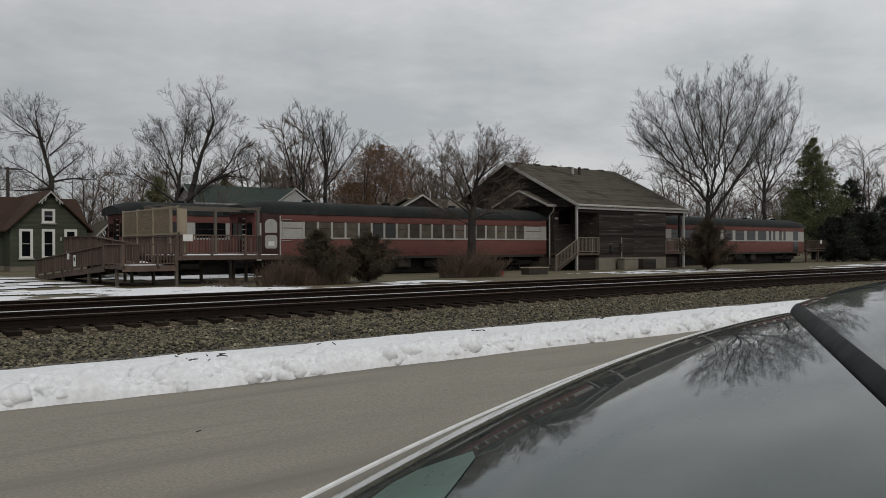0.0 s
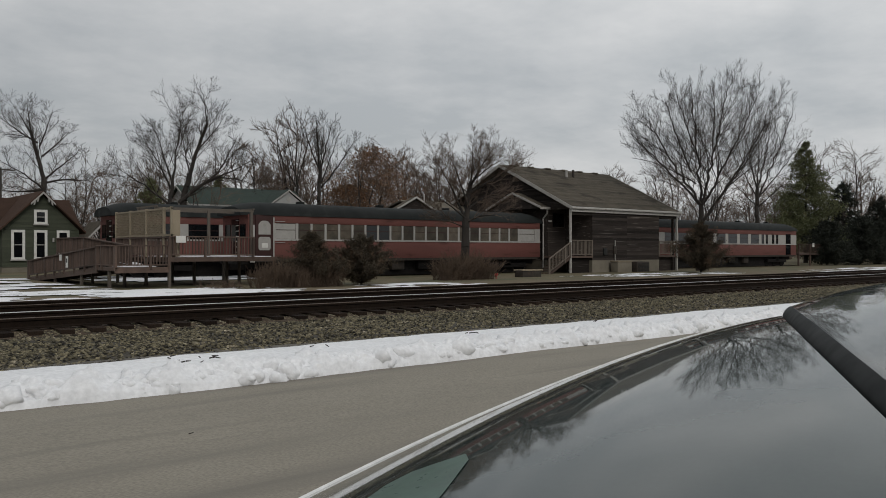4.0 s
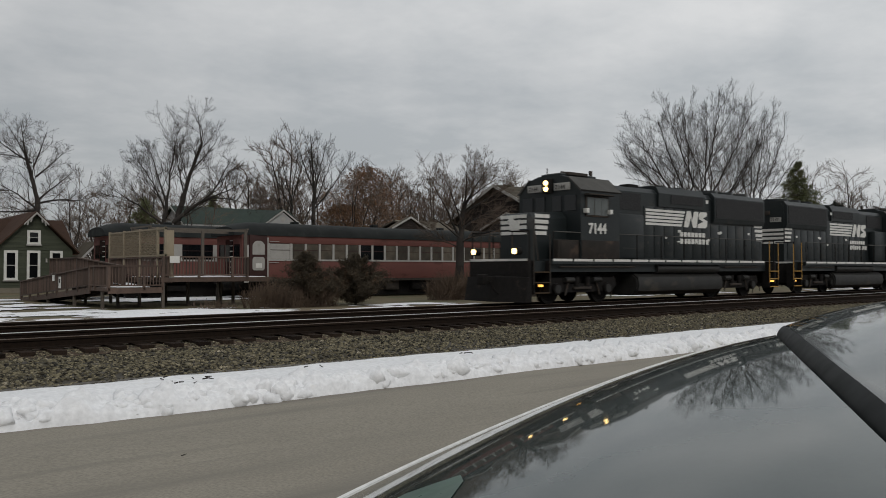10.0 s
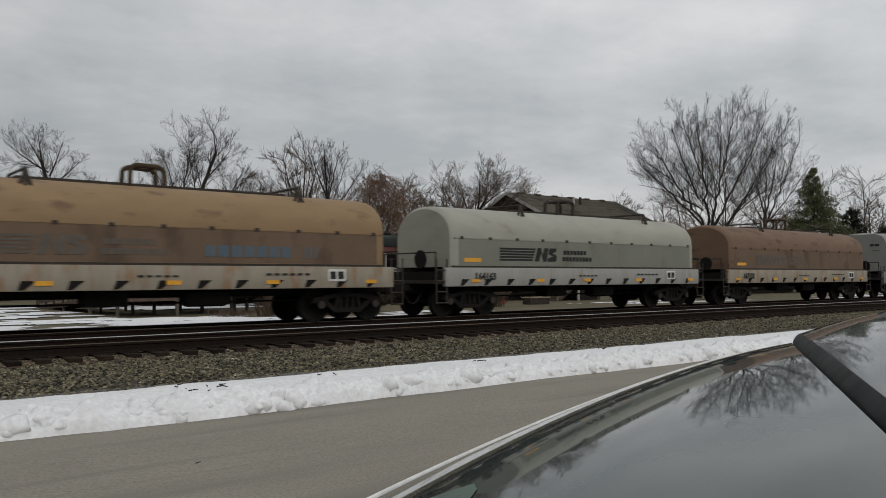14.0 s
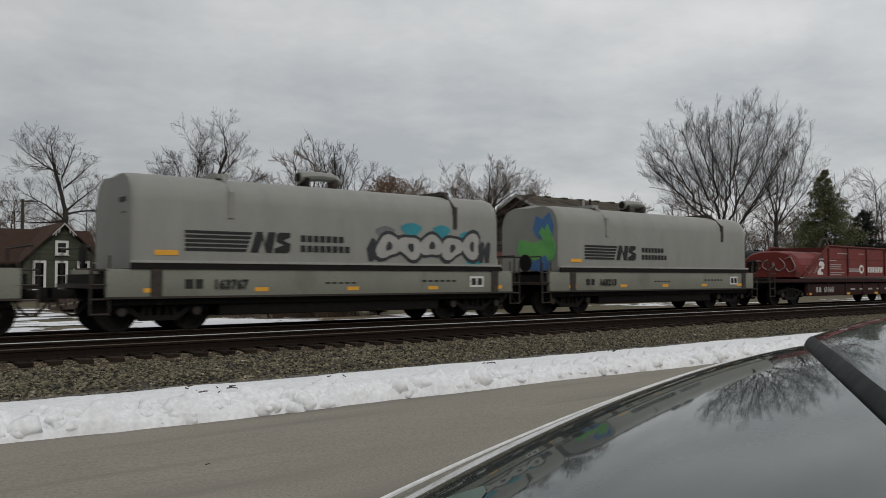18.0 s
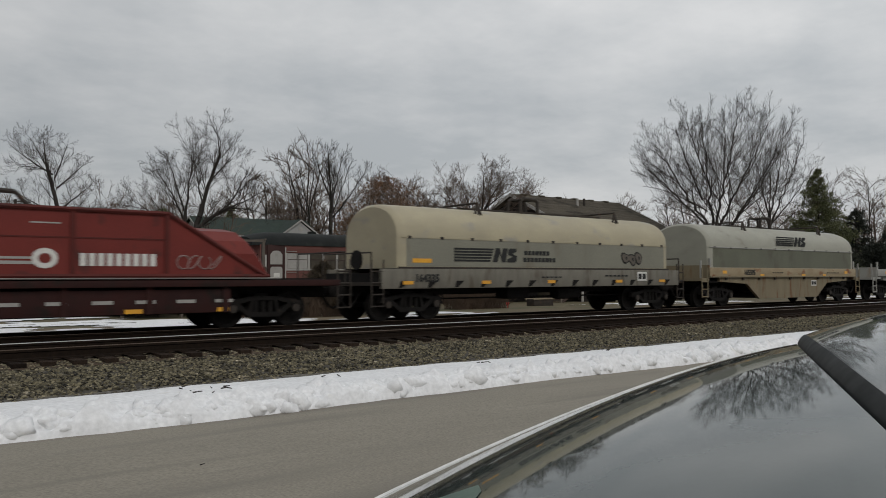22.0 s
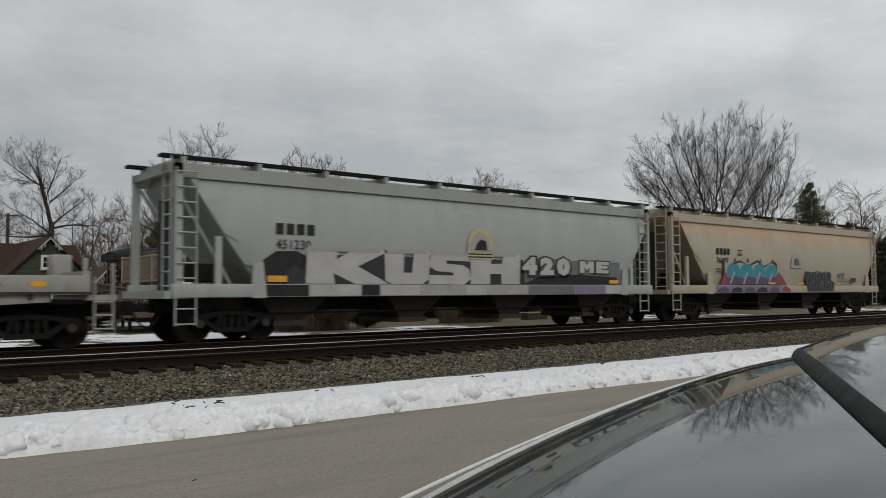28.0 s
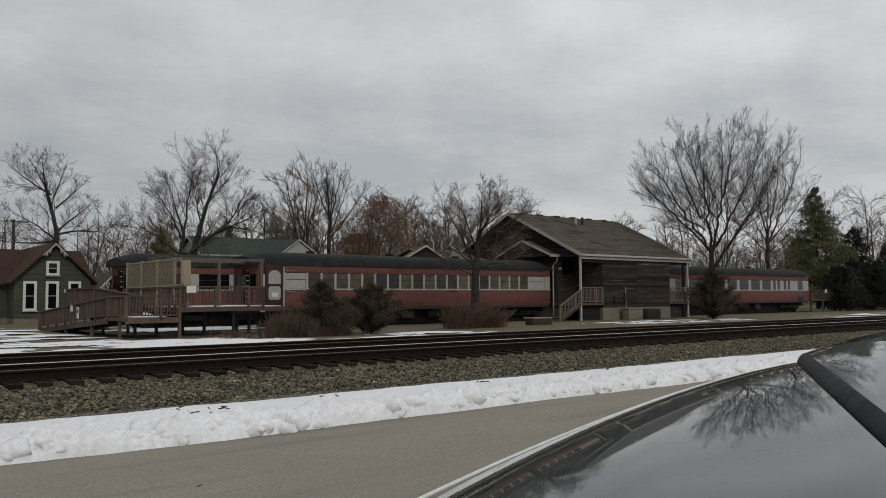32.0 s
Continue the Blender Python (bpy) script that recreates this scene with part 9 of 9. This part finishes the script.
K_ = [(0, 0), (0.36, 0), (0.34, 0.3), (0.62, 0), (1.08, 0), (0.66, 0.5), (1.1, 0.98), (0.62, 1), (0.38, 0.68), (0.4, 1), (0.02, 1.02)]
U_ = [(0.02, 0.1), (0.2, -0.02), (0.86, 0.0), (1.0, 0.14), (1.06, 1.0), (0.66, 1.0), (0.62, 0.34), (0.42, 0.34), (0.44, 1.02), (0.0, 0.98)]
S_ = [(0, 0), (0.86, -0.02), (1.04, 0.16), (1.0, 0.48), (0.84, 0.6), (0.42, 0.64), (0.44, 0.74), (1.02, 0.72), (1.06, 1.0), (0.2, 1.04), (0.02, 0.86), (0.04, 0.52), (0.2, 0.4), (0.6, 0.36), (0.6, 0.27), (0.02, 0.28)]
H_ = [(0, 0), (0.4, 0), (0.4, 0.34), (0.64, 0.34), (0.64, 0), (1.04, 0), (1.06, 1.0), (0.68, 1.02), (0.66, 0.68), (0.42, 0.66), (0.44, 1.0), (0.0, 1.0)]
for pts, x, w in ((K_, -5.65, 2.5), (U_, -3.15, 1.6), (S_, -1.58, 1.6), (H_, 0.05, 2.05)):
    block(pts, x, 1.46, w * 0.98, 0.95, 1.572, "chrome", hb1)
    block([(0.05, 0.9), (0.95, 0.92), (0.96, 1.02), (0.04, 1.03)], x, 1.46, w * 0.98, 0.95, 1.579, "offwhite", hb1)
for k, ch in enumerate("420"):
    letters(ch, 0.62, "nightink", hb1, side_m(2.35 + 0.8 * k, -1.565, 1.78, -1) @ Matrix.Diagonal((1.75, 1.15, 1, 1)), "graffiti", bold=0.11)
    letters(ch, 0.62, "chrome", hb1, side_m(2.35 + 0.8 * k, -1.575, 1.82, -1) @ Matrix.Diagonal((1.75, 1.1, 1, 1)), "graffiti", bold=0.05)
M_ = [(0, 0), (0.3, 0), (0.32, 0.5), (0.5, 0.2), (0.7, 0.5), (0.7, 0), (1.0, 0), (1.02, 1.0), (0.7, 1.0), (0.5, 0.65), (0.3, 1.02), (0.0, 1.0)]
E_ = [(0, 0), (0.95, -0.02), (0.95, 0.26), (0.4, 0.28), (0.4, 0.4), (0.85, 0.4), (0.85, 0.62), (0.4, 0.62), (0.4, 0.74), (0.98, 0.74), (1.0, 1.0), (0.02, 1.02)]
for k in range(2):
    block(((M_, E_)[k]), 5.0 + 0.85 * k, 1.8, 0.85, 0.5, 1.566, "nightink", hb1)
    block(((M_, E_)[k]), 5.05 + 0.85 * k, 1.86, 0.72, 0.4, 1.574, "chrome", hb1)
decal("graffiti", [(2.3, 1.47), (7.2, 1.47), (7.0, 1.72), (4.9, 1.8), (3.0, 1.7)], 1.563, "inkgrey", hb1)
for x0, x1, mt in ((-6.9, -5.55, "inkgrey"), (-5.5, -3.95, "chrome"), (-3.9, -3.3, "inkgrey"), (-3.25, -1.9, "chrome"), (-1.85, -0.15, "offwhite"), (-0.1, 0.7, "chrome"), (0.75, 2.5, "offwhite"), (2.55, 4.8, "smokeink"), (4.85, 6.4, "lilac"), (6.45, 7.2, "chrome")):
    bars(hb1, [(x0, x1, 1.14, 1.43)], 1.563, mt, name="graffiti")
pts_ = [(0.45 + 0.52 * math.cos(a), 2.62 + 0.6 * math.sin(a)) for a in np.linspace(0, math.pi, 11)]
decal("round_emblem", [(-0.09, 2.22), (0.99, 2.22)] + pts_[1:-1], 1.586, "boardgold", hb1, label="faded gold arched emblem")
decal("round_emblem", [(0.0, 2.44), (0.9, 2.44), (0.86, 2.7), (0.65, 3.0), (0.45, 3.08), (0.25, 3.0), (0.04, 2.7)], 1.593, "offwhite", hb1)
decal("round_emblem", [(0.2, 2.5), (0.72, 2.5), (0.68, 2.78), (0.46, 2.84), (0.3, 2.7)], 1.6, "inkgrey", hb1)
bars(hb1, [(-0.05, 0.95, 2.36, 2.4), (-0.05, 0.95, 2.27, 2.31)], 1.593, "inkgrey", name="emblem_line")
bars(hb1, [(-6.75, -6.2, 1.5, 1.66), (6.6, 7.1, 1.5, 1.62)], 1.585, "orange", name="reflector", label="amber reflector strip")
hop_two, hb2 = hopper(269.35, "hoptan", "rust-streaked tan covered hopper with teal graffiti", 9.8, -8.6, 9.25, -6.45, 7.75, "76087")
letters("76087", 0.36, "inkgrey", hb2, side_m(-6.1, -1.56, 2.35, -1), "car_number")
bars(hb2, [(-6.1 + 0.27 * k, -5.9 + 0.27 * k, 2.72, 2.98) for k in range(4)], 1.555, "inkgrey", name="mark_bar")
bars(hb2, [(-6.1, -5.7, 2.1, 2.14), (-5.6, -5.1, 2.1, 2.14), (-6.1, -5.7, 1.98, 2.02), (-5.6, -5.1, 1.98, 2.02)], 1.55, "inkgrey", name="stencil_bar")
r_ = random.Random(8)


def wave(x0, x1, z0, z1, amp, n=16, ph=0.0):
    return [(x0, z0), (x1, z0)] + [(x1 + (x0 - x1) * k / n, z1 + amp * math.sin(ph + k * 1.25) + r_.uniform(-0.03, 0.03)) for k in range(n + 1)]


decal("graffiti", wave(-5.65, -1.25, 1.47, 2.42, 0.1), 1.556, "nightink", hb2, label="black outline of a sprayed name")
decal("graffiti", wave(-5.5, -1.4, 1.49, 2.34, 0.09), 1.562, "offwhite", hb2)
for k in range(4):
    x = -5.35 + 1.03 * k
    decal("graffiti", [(x - 0.02, 1.78), (x + 0.99, 1.78), (x + 1.0, 2.1), (x + 0.9, 2.28), (x + 0.68, 2.36), (x + 0.36, 2.36), (x + 0.12, 2.28), (x + 0.0, 2.1)], 1.568, "teal", hb2, label="teal sprayed letter shape")
    decal("graffiti", [(x - 0.1, 1.49), (x + 0.9, 1.49), (x + 0.99, 1.78), (x + 0.6, 1.84), (x + 0.3, 1.74), (x - 0.05, 1.8)], 1.5695, "plum", hb2, label="plum sprayed letter shape")
    decal("graffiti", [(x + 0.15, 1.5), (x + 0.27, 1.5), (x + 0.62, 2.0), (x + 0.5, 2.02)], 1.574, "offwhite", hb2)
    decal("graffiti", [(x + 0.55, 2.44), (x + 0.75, 2.44), (x + 0.68, 2.62), (x + 0.58, 2.58)], 1.556, "wine", hb2)
decal("graffiti", [(-1.75, 1.47), (-0.45, 1.47), (-0.62, 1.62), (-0.85, 1.85), (-1.15, 2.05), (-1.35, 1.85)], 1.58, "wine", hb2, label="dark red sprayed arrow")
decal("graffiti", [(-5.9, 1.47), (-5.1, 1.47), (-5.15, 2.05), (-5.5, 1.95), (-5.75, 1.7)], 1.566, "wine", hb2)
bars(hb2, [(-6.2, -0.9, 1.14, 1.43)], 1.563, "lilac", name="graffiti")
for k in range(5):
    x = -6.1 + 1.02 * k
    decal("graffiti", [(x, 1.15), (x + 0.9, 1.15), (x + 0.85, 1.32), (x + 0.5, 1.38), (x + 0.1, 1.3)], 1.57, "nightink" if k % 2 else "plum", hb2)
decal("graffiti", [(-0.85, 1.15), (-0.05, 1.15), (-0.15, 1.3), (-0.5, 1.42), (-0.8, 1.4)], 1.57, "wine", hb2)
decal("graffiti", [(1.3, 1.72), (1.5, 1.16), (4.15, 1.16), (4.2, 1.6), (3.7, 1.72), (3.75, 2.1), (3.2, 2.14), (2.9, 2.06), (2.5, 2.16), (2.1, 2.08), (1.35, 2.12)], 1.5725, "smokeink", hb2, label="grey outline of a sprayed tag")
for row, (za, zb) in enumerate(((1.66, 2.1), (1.18, 1.7))):
    for k in range(5):
        x, lean_ = 1.34 + 0.5 * k + 0.14 * row, 0.08 * ((k + row) % 3 - 1)
        if row == 0 and k == 0:
            pts = [(1.36, 1.7), (1.5, 1.24), (1.8, 1.22), (1.82, 2.08), (1.36, 2.08)]
        else:
            pts = [(x + 0.05, za), (x + 0.44, za + 0.02), (x + 0.52 + lean_, (za + zb) / 2), (x + 0.46 + lean_, zb - 0.04), (x + 0.28 + lean_, zb), (x + 0.06 + lean_, zb - 0.06), (x + lean_ * 0.5, (za + zb) / 2)]
        decal("graffiti", pts, 1.58 + 0.002 * (k % 2) + 0.001 * row, "nightink", hb2, label="black sprayed letter shape")
        decal("graffiti", [(x + 0.2, za + 0.1), (x + 0.24, za + 0.1), (x + 0.3 + lean_, zb - 0.12), (x + 0.26 + lean_, zb - 0.12)], 1.588, "smokeink", hb2)
bars(hb2, [(4.6, 5.9, 1.62, 1.68), (4.8, 5.6, 1.76, 1.8), (4.7, 5.0, 1.9, 2.06), (5.15, 5.3, 1.86, 2.1)], 1.556, "smokeink", name="graffiti")
bars(hb2, [(6.05, 6.55, 1.62, 1.84)], 1.556, "nightink", name="placard")
bars(hb2, [(-4.5, -4.1, 2.72, 2.76), (-4.5, -4.1, 2.9, 2.94), (-4.45, -4.15, 2.8, 2.83)], 1.556, "inkgrey", name="stencil_bar")
bars(hb2, [(-2.0, -1.5, 1.5, 1.58), (0.5, 1.1, 1.5, 1.58), (4.35, 4.8, 1.5, 1.58)], 1.59, "orange", name="reflector", label="amber reflector strip")


pts_ = [(0.5 + 0.5 * math.cos(a), 2.35 + 0.55 * math.sin(a)) for a in np.linspace(0, math.pi, 11)]
decal("round_emblem", [(0.0, 2.25), (1.0, 2.25)] + pts_[1:-1], 1.56, "offwhite", hb2, label="faded arched emblem")
decal("round_emblem", [(0.25, 2.38), (0.75, 2.38), (0.7, 2.62), (0.5, 2.72), (0.3, 2.62)], 1.57, "fadeink", hb2)

# ---- the parked car over which the camera is held ----
def parked_car():
    turn = 31.9
    c = thing("parked_car", pose(0, 0, 0, 0, 0, turn), "dark green car with a glossy crowned roof", "car")
    co, si = math.cos(radians(turn)), math.sin(radians(turn))
    w0 = -0.131  # the strip's line lies this far to the left of the eye

    def roof(u, w):
        """The height of the first panel: u runs to the front, w to the left."""
        x, y = u * co - w * si, u * si + w * co
        return EYE.z - 0.195 + 0.127 * x + 0.0077 * y - (0.1311 * x * x - 0.3548 * x * y + 0.5268 * y * y) / 1.5

    def gap(u):
        """Where the panel ends at the gap between both panels."""
        w = w0
        for _ in range(8):
            w = w0 * (EYE.z - roof(u, w)) / (EYE.z - 1.5305 - 0.004 * u)
        return w

    def bonnet(u, v):
        """The height of the second panel, v to the right of the gap, rolled over towards it and at the front."""
        w = gap(u) - v
        x, y = u * co - w * si, u * si + w * co
        z = EYE.z - 0.212 + 0.206 * x - 0.112 * y - (0.1311 * x * x - 0.3548 * x * y + 0.5268 * y * y) / 1.5 + 0.008 * (1 - math.exp(-v / 0.08))
        r = 0.02 + 0.012 * min(1.0, max(0.0, (2.0 - u) / 0.7))  # radius of the rolled edge
        return z - 1.15 * r * (1 - math.sqrt(1 - max(0.0, 1 - v / r) ** 2)) - 3.0 * max(0.0, u - 2.0) ** 2

    us = np.linspace(-0.95, 1.98, 100)
    ws = np.interp(us, (-0.95, 0.0, 0.5, 0.78, 0.99, 1.2, 1.42, 1.63, 1.79, 1.99, 2.06), (0.56, 0.56, 0.547, 0.523, 0.478, 0.387, 0.294, 0.165, 0.055, -0.08, w0))
    ws[4:-4] = np.convolve(ws, np.ones(9) / 9, mode="valid")
    gaps = np.array([gap(u) for u in us])
    ws = np.maximum(ws, gaps + 0.0005)
    ws = ws - 0.012 * np.clip((1.55 - us) / 0.5, 0, 1)

    def crest(u, w):
        """The first panel's height, flattening towards its outer margin."""
        d = max(0.0, w - np.interp(u, us, ws) + 0.15)
        return roof(u, w) + 0.2 * d * d * min(1.0, max(0.0, (1.55 - u) / 0.5))


    def sheet(height, us_, start, reach_, nw, ease=1.0):
        """A panel between two lines that run from the back to the front."""
        verts, faces = [], []
        for i, u in enumerate(us_):
            for k in range(nw + 1):
                w = start[i] + (reach_[i] - start[i]) * (k / nw) ** ease
                verts.append((u, w, height(i, u, w)))
        for i in range(len(us_) - 1):
            for k in range(nw):
                a = i * (nw + 1) + k
                faces.append((a, a + 1, a + nw + 2, a + nw + 1))
        return verts, faces

    raw("roof_panel", *sheet(lambda i, u, w: crest(u, w), us, gaps, ws, 60), "carpaint", c, smooth=True)
    sill_w = np.full(len(us), w0 + 0.87)

    def fall(i, u, w):
        """From the roof's edge straight down to the belt line."""
        top = crest(u, ws[i]) - 0.004
        return top + (0.995 - top) * (w - ws[i]) / (sill_w[i] - ws[i])

    raw("side_glass", *sheet(fall, us, ws + 0.001, sill_w, 8), "glass", c, smooth=True)
    ub = np.concatenate([np.linspace(-0.95, 1.95, 60), np.linspace(1.96, 2.12, 12)])
    edge = np.array([gap(u) for u in ub])
    wide = np.full(len(ub), 0.002)
    raw("second_panel", *sheet(lambda i, u, w: bonnet(u, edge[i] - w), ub, edge - wide, edge - 0.7, 90, 2.8), "carpaint", c, smooth=True)
    # black strip over the rolled edge, painting in its dark reflection
    roll = 0.018 + 0.005 * np.clip((2.0 - ub) / 0.7, 0, 1)
    tagged(raw("edge_strip", *sheet(lambda i, u, w: bonnet(u, edge[i] - w) + 0.0012, ub, edge - wide, edge - roll, 14), "striprubber", c, smooth=True), "rolled panel edge, its darkness painted black")
    # black sheets that fill the gap with painted shade
    gap_line = np.array([gap(u) for u in us])
    raw("gap_seal", *sheet(lambda i, u, w: roof(u, gap_line[i]) - 0.03, us, gap_line + 0.004, gap_line - 0.03, 4), "rubber", c, smooth=True)
    raw("gap_liner", *sheet(lambda i, u, w: bonnet(u, wide[i]) - 0.0005 - 0.08 * (w - edge[i] + wide[i] + 0.0005) / (0.5 * wide[i]), ub, edge - wide - 0.0005, edge - 0.5 * wide, 3), "rubber", c, smooth=True)
    uf = np.linspace(1.95, 2.6, 10)
    raw("windscreen", *sheet(lambda i, u, w: 1.42 - 0.66 * (u - 1.95), uf, np.full(10, w0 - 0.7), np.full(10, w0 - 0.02), 8), "glass", c, smooth=True)
    raw("windscreen", *sheet(lambda i, u, w: 0.98 + (0.4 - 0.4 * (w - w0) / 0.87) * (2.6 - u) / 0.65, uf, np.full(10, w0 - 0.02), np.full(10, w0 + 0.85), 8), "glass", c, smooth=True)
    # moulding along the roof's curved edge, slightly crowned; its glint is painted white
    um, wm = us[us < 1.9], ws[us < 1.9]
    broad = np.linspace(0.021, 0.003, len(um))

    def crown(i, u, w):
        f = (w - wm[i]) / broad[i] * 2 - 0.6
        return crest(u, wm[i]) + 0.002 - 0.006 * abs(f) ** 3

    tagged(raw("roof_moulding", *sheet(crown, um, wm - 0.2 * broad, wm + 0.8 * broad, 8), "moulding", c, smooth=True), "roof moulding with its sky glint painted white")
    # a thin pale green sheet beside the moulding, in place of a reflection
    up = np.linspace(0.54, 0.749, 24)
    tagged(raw("paint_patch", *sheet(lambda i, u, w: crest(u, w) + 0.0008, up, np.interp(up, (0.54, 0.63, 0.713, 0.749), (0.192, 0.2, 0.2095, 0.223)), np.interp(up, (0.54, 0.59, 0.65, 0.697, 0.733, 0.749), (0.225, 0.262, 0.285, 0.285, 0.271, 0.224)), 6), "palegreen", c, smooth=True), "pale green reflection laid on the panel as a coloured patch")
    # sides, ends and floor below the roof
    yl, yr = w0 + 0.86, w0 - 0.8
    sl = bmesh.new()
    prism(sl, [(-1.2, 0.86), (-0.9, 1.0), (2.4, 0.98), (3.2, 0.86), (3.75, 0.8), (3.9, 0.55), (3.85, 0.3), (-1.35, 0.3), (-1.4, 0.6)], "y", yr - 0.06, yl + 0.06)
    bmesh.ops.bevel(sl, geom=list(sl.edges), offset=0.06, segments=3, affect="EDGES")
    part("body", sl, "carpaint", c, "dark green body shell")
    for x0, x1 in ((-0.75, 0.2), (0.3, 1.2), (1.3, 2.2)):
        for y in (yl - 0.2, yr + 0.1):
            part("side_window", boxes((x0, x1, y, y + 0.012, 0.95, 1.12)), "glass", c, smooth=None)
    for x in (-0.55, 2.75):
        for y, sgn in ((yl + 0.03, 1), (yr - 0.03, -1)):
            w = part("wheel", rod(bmesh.new(), (x, y - 0.1, 0.35), (x, y + 0.1, 0.35), 0.33, seg=28), "tyre", c, "black tyre")
            part("rim", rod(bmesh.new(), (x, y + sgn * 0.1, 0.35), (x, y + sgn * 0.112, 0.35), 0.21, seg=20), "alloy", w, "alloy rim")
    return c


parked_car()

# ---- pieces: ties, siding boards ----
def tie_mesh():
    bm = boxes((-0.115, 0.115, -1.3, 1.3, -0.17, 0.0), bevel=0.008)
    me = finish(bm, "tie", 30)
    me.materials.append(M["tie"])
    return me


tie_me = tie_mesh()
pl_bm = boxes((-0.16, 0.16, -0.18, 0.18, 0.0, 0.012))
plate_me = finish(pl_bm, "tie_plate")
plate_me.materials.append(M["rail"])
tr_rng = random.Random(9)
for tr in (track_near, track_far):
    for k in range(150):
        x = -4 + 0.5 * k + tr_rng.uniform(-0.03, 0.03)
        shared("tie", tie_me, pose(x, tr_rng.uniform(-0.05, 0.05), -0.004, 0, 0, tr_rng.uniform(-0.8, 0.8)), tr)
        if tr is track_near and x < 40:
            shared("tie_plate", plate_me, pose(x, -0.7525, -0.004), tr)


def board(length, h, t=0.042):
    bm = bmesh.new()
    prism(bm, [(0.0, 0.0), (-t, 0.0), (-t * 0.45, h), (0.0, h)], "x", 0, length)
    return finish(bm, "siding_board")


b_rng = random.Random(4)
for mat, parent, x0, x1, yy, za, zb, step in (("siding", DEPOT, 42.2, 49.62, 35.06, 0.95, 4.3, 0.168), ("greenpaint", HOUSE, 11.75, 16.45, 58.05, 0.5, 2.95, 0.16)):
    half = (x1 - x0) / 2
    me = board(half - 0.004, step * 0.985)
    me.materials.append(M[mat])
    z = za
    while z + step < zb + 0.01:
        for k in range(2):
            shared("siding_board", me, pose(x0 + half * k, yy - 0.001 * b_rng.random(), z), parent)
        z += step
# boards of both gables, cut to the slope
for mat, parent, kind in (("siding", DEPOT, "depot"), ("greenpaint", HOUSE, "house")):
    z = 4.4 if kind == "depot" else 2.95
    while True:
        if kind == "depot":
            w = 6.2 * (1 - (z + 0.17 - 4.32) / 3.1)
            if w < 0.3:
                break
            me = board(2 * w, 0.166)
            m = pose(40.44, 41.6 + w, z, 0, 0, -90)
        else:
            w = 2.35 * (1 - (z + 0.16 - 2.95) / 2.35)
            if w < 0.15:
                break
            me = board(2 * w, 0.158)
            m = pose(14.1 - w, 58.05, z)
        me.materials.append(M[mat])
        shared("siding_board", me, m, parent)
        z += 0.168 if kind == "depot" else 0.16


# ---- movement: the train runs through at a steady pace ----
def motions():
    for th, s, turned in TRAIN:
        walk(th, [(t, pose(s - SPEED * (t - 11), FAR_Y, RAIL_Z, 0, 0, 180 if turned else 0)) for t in (0, 8, 16, 24, 32)])


motions()
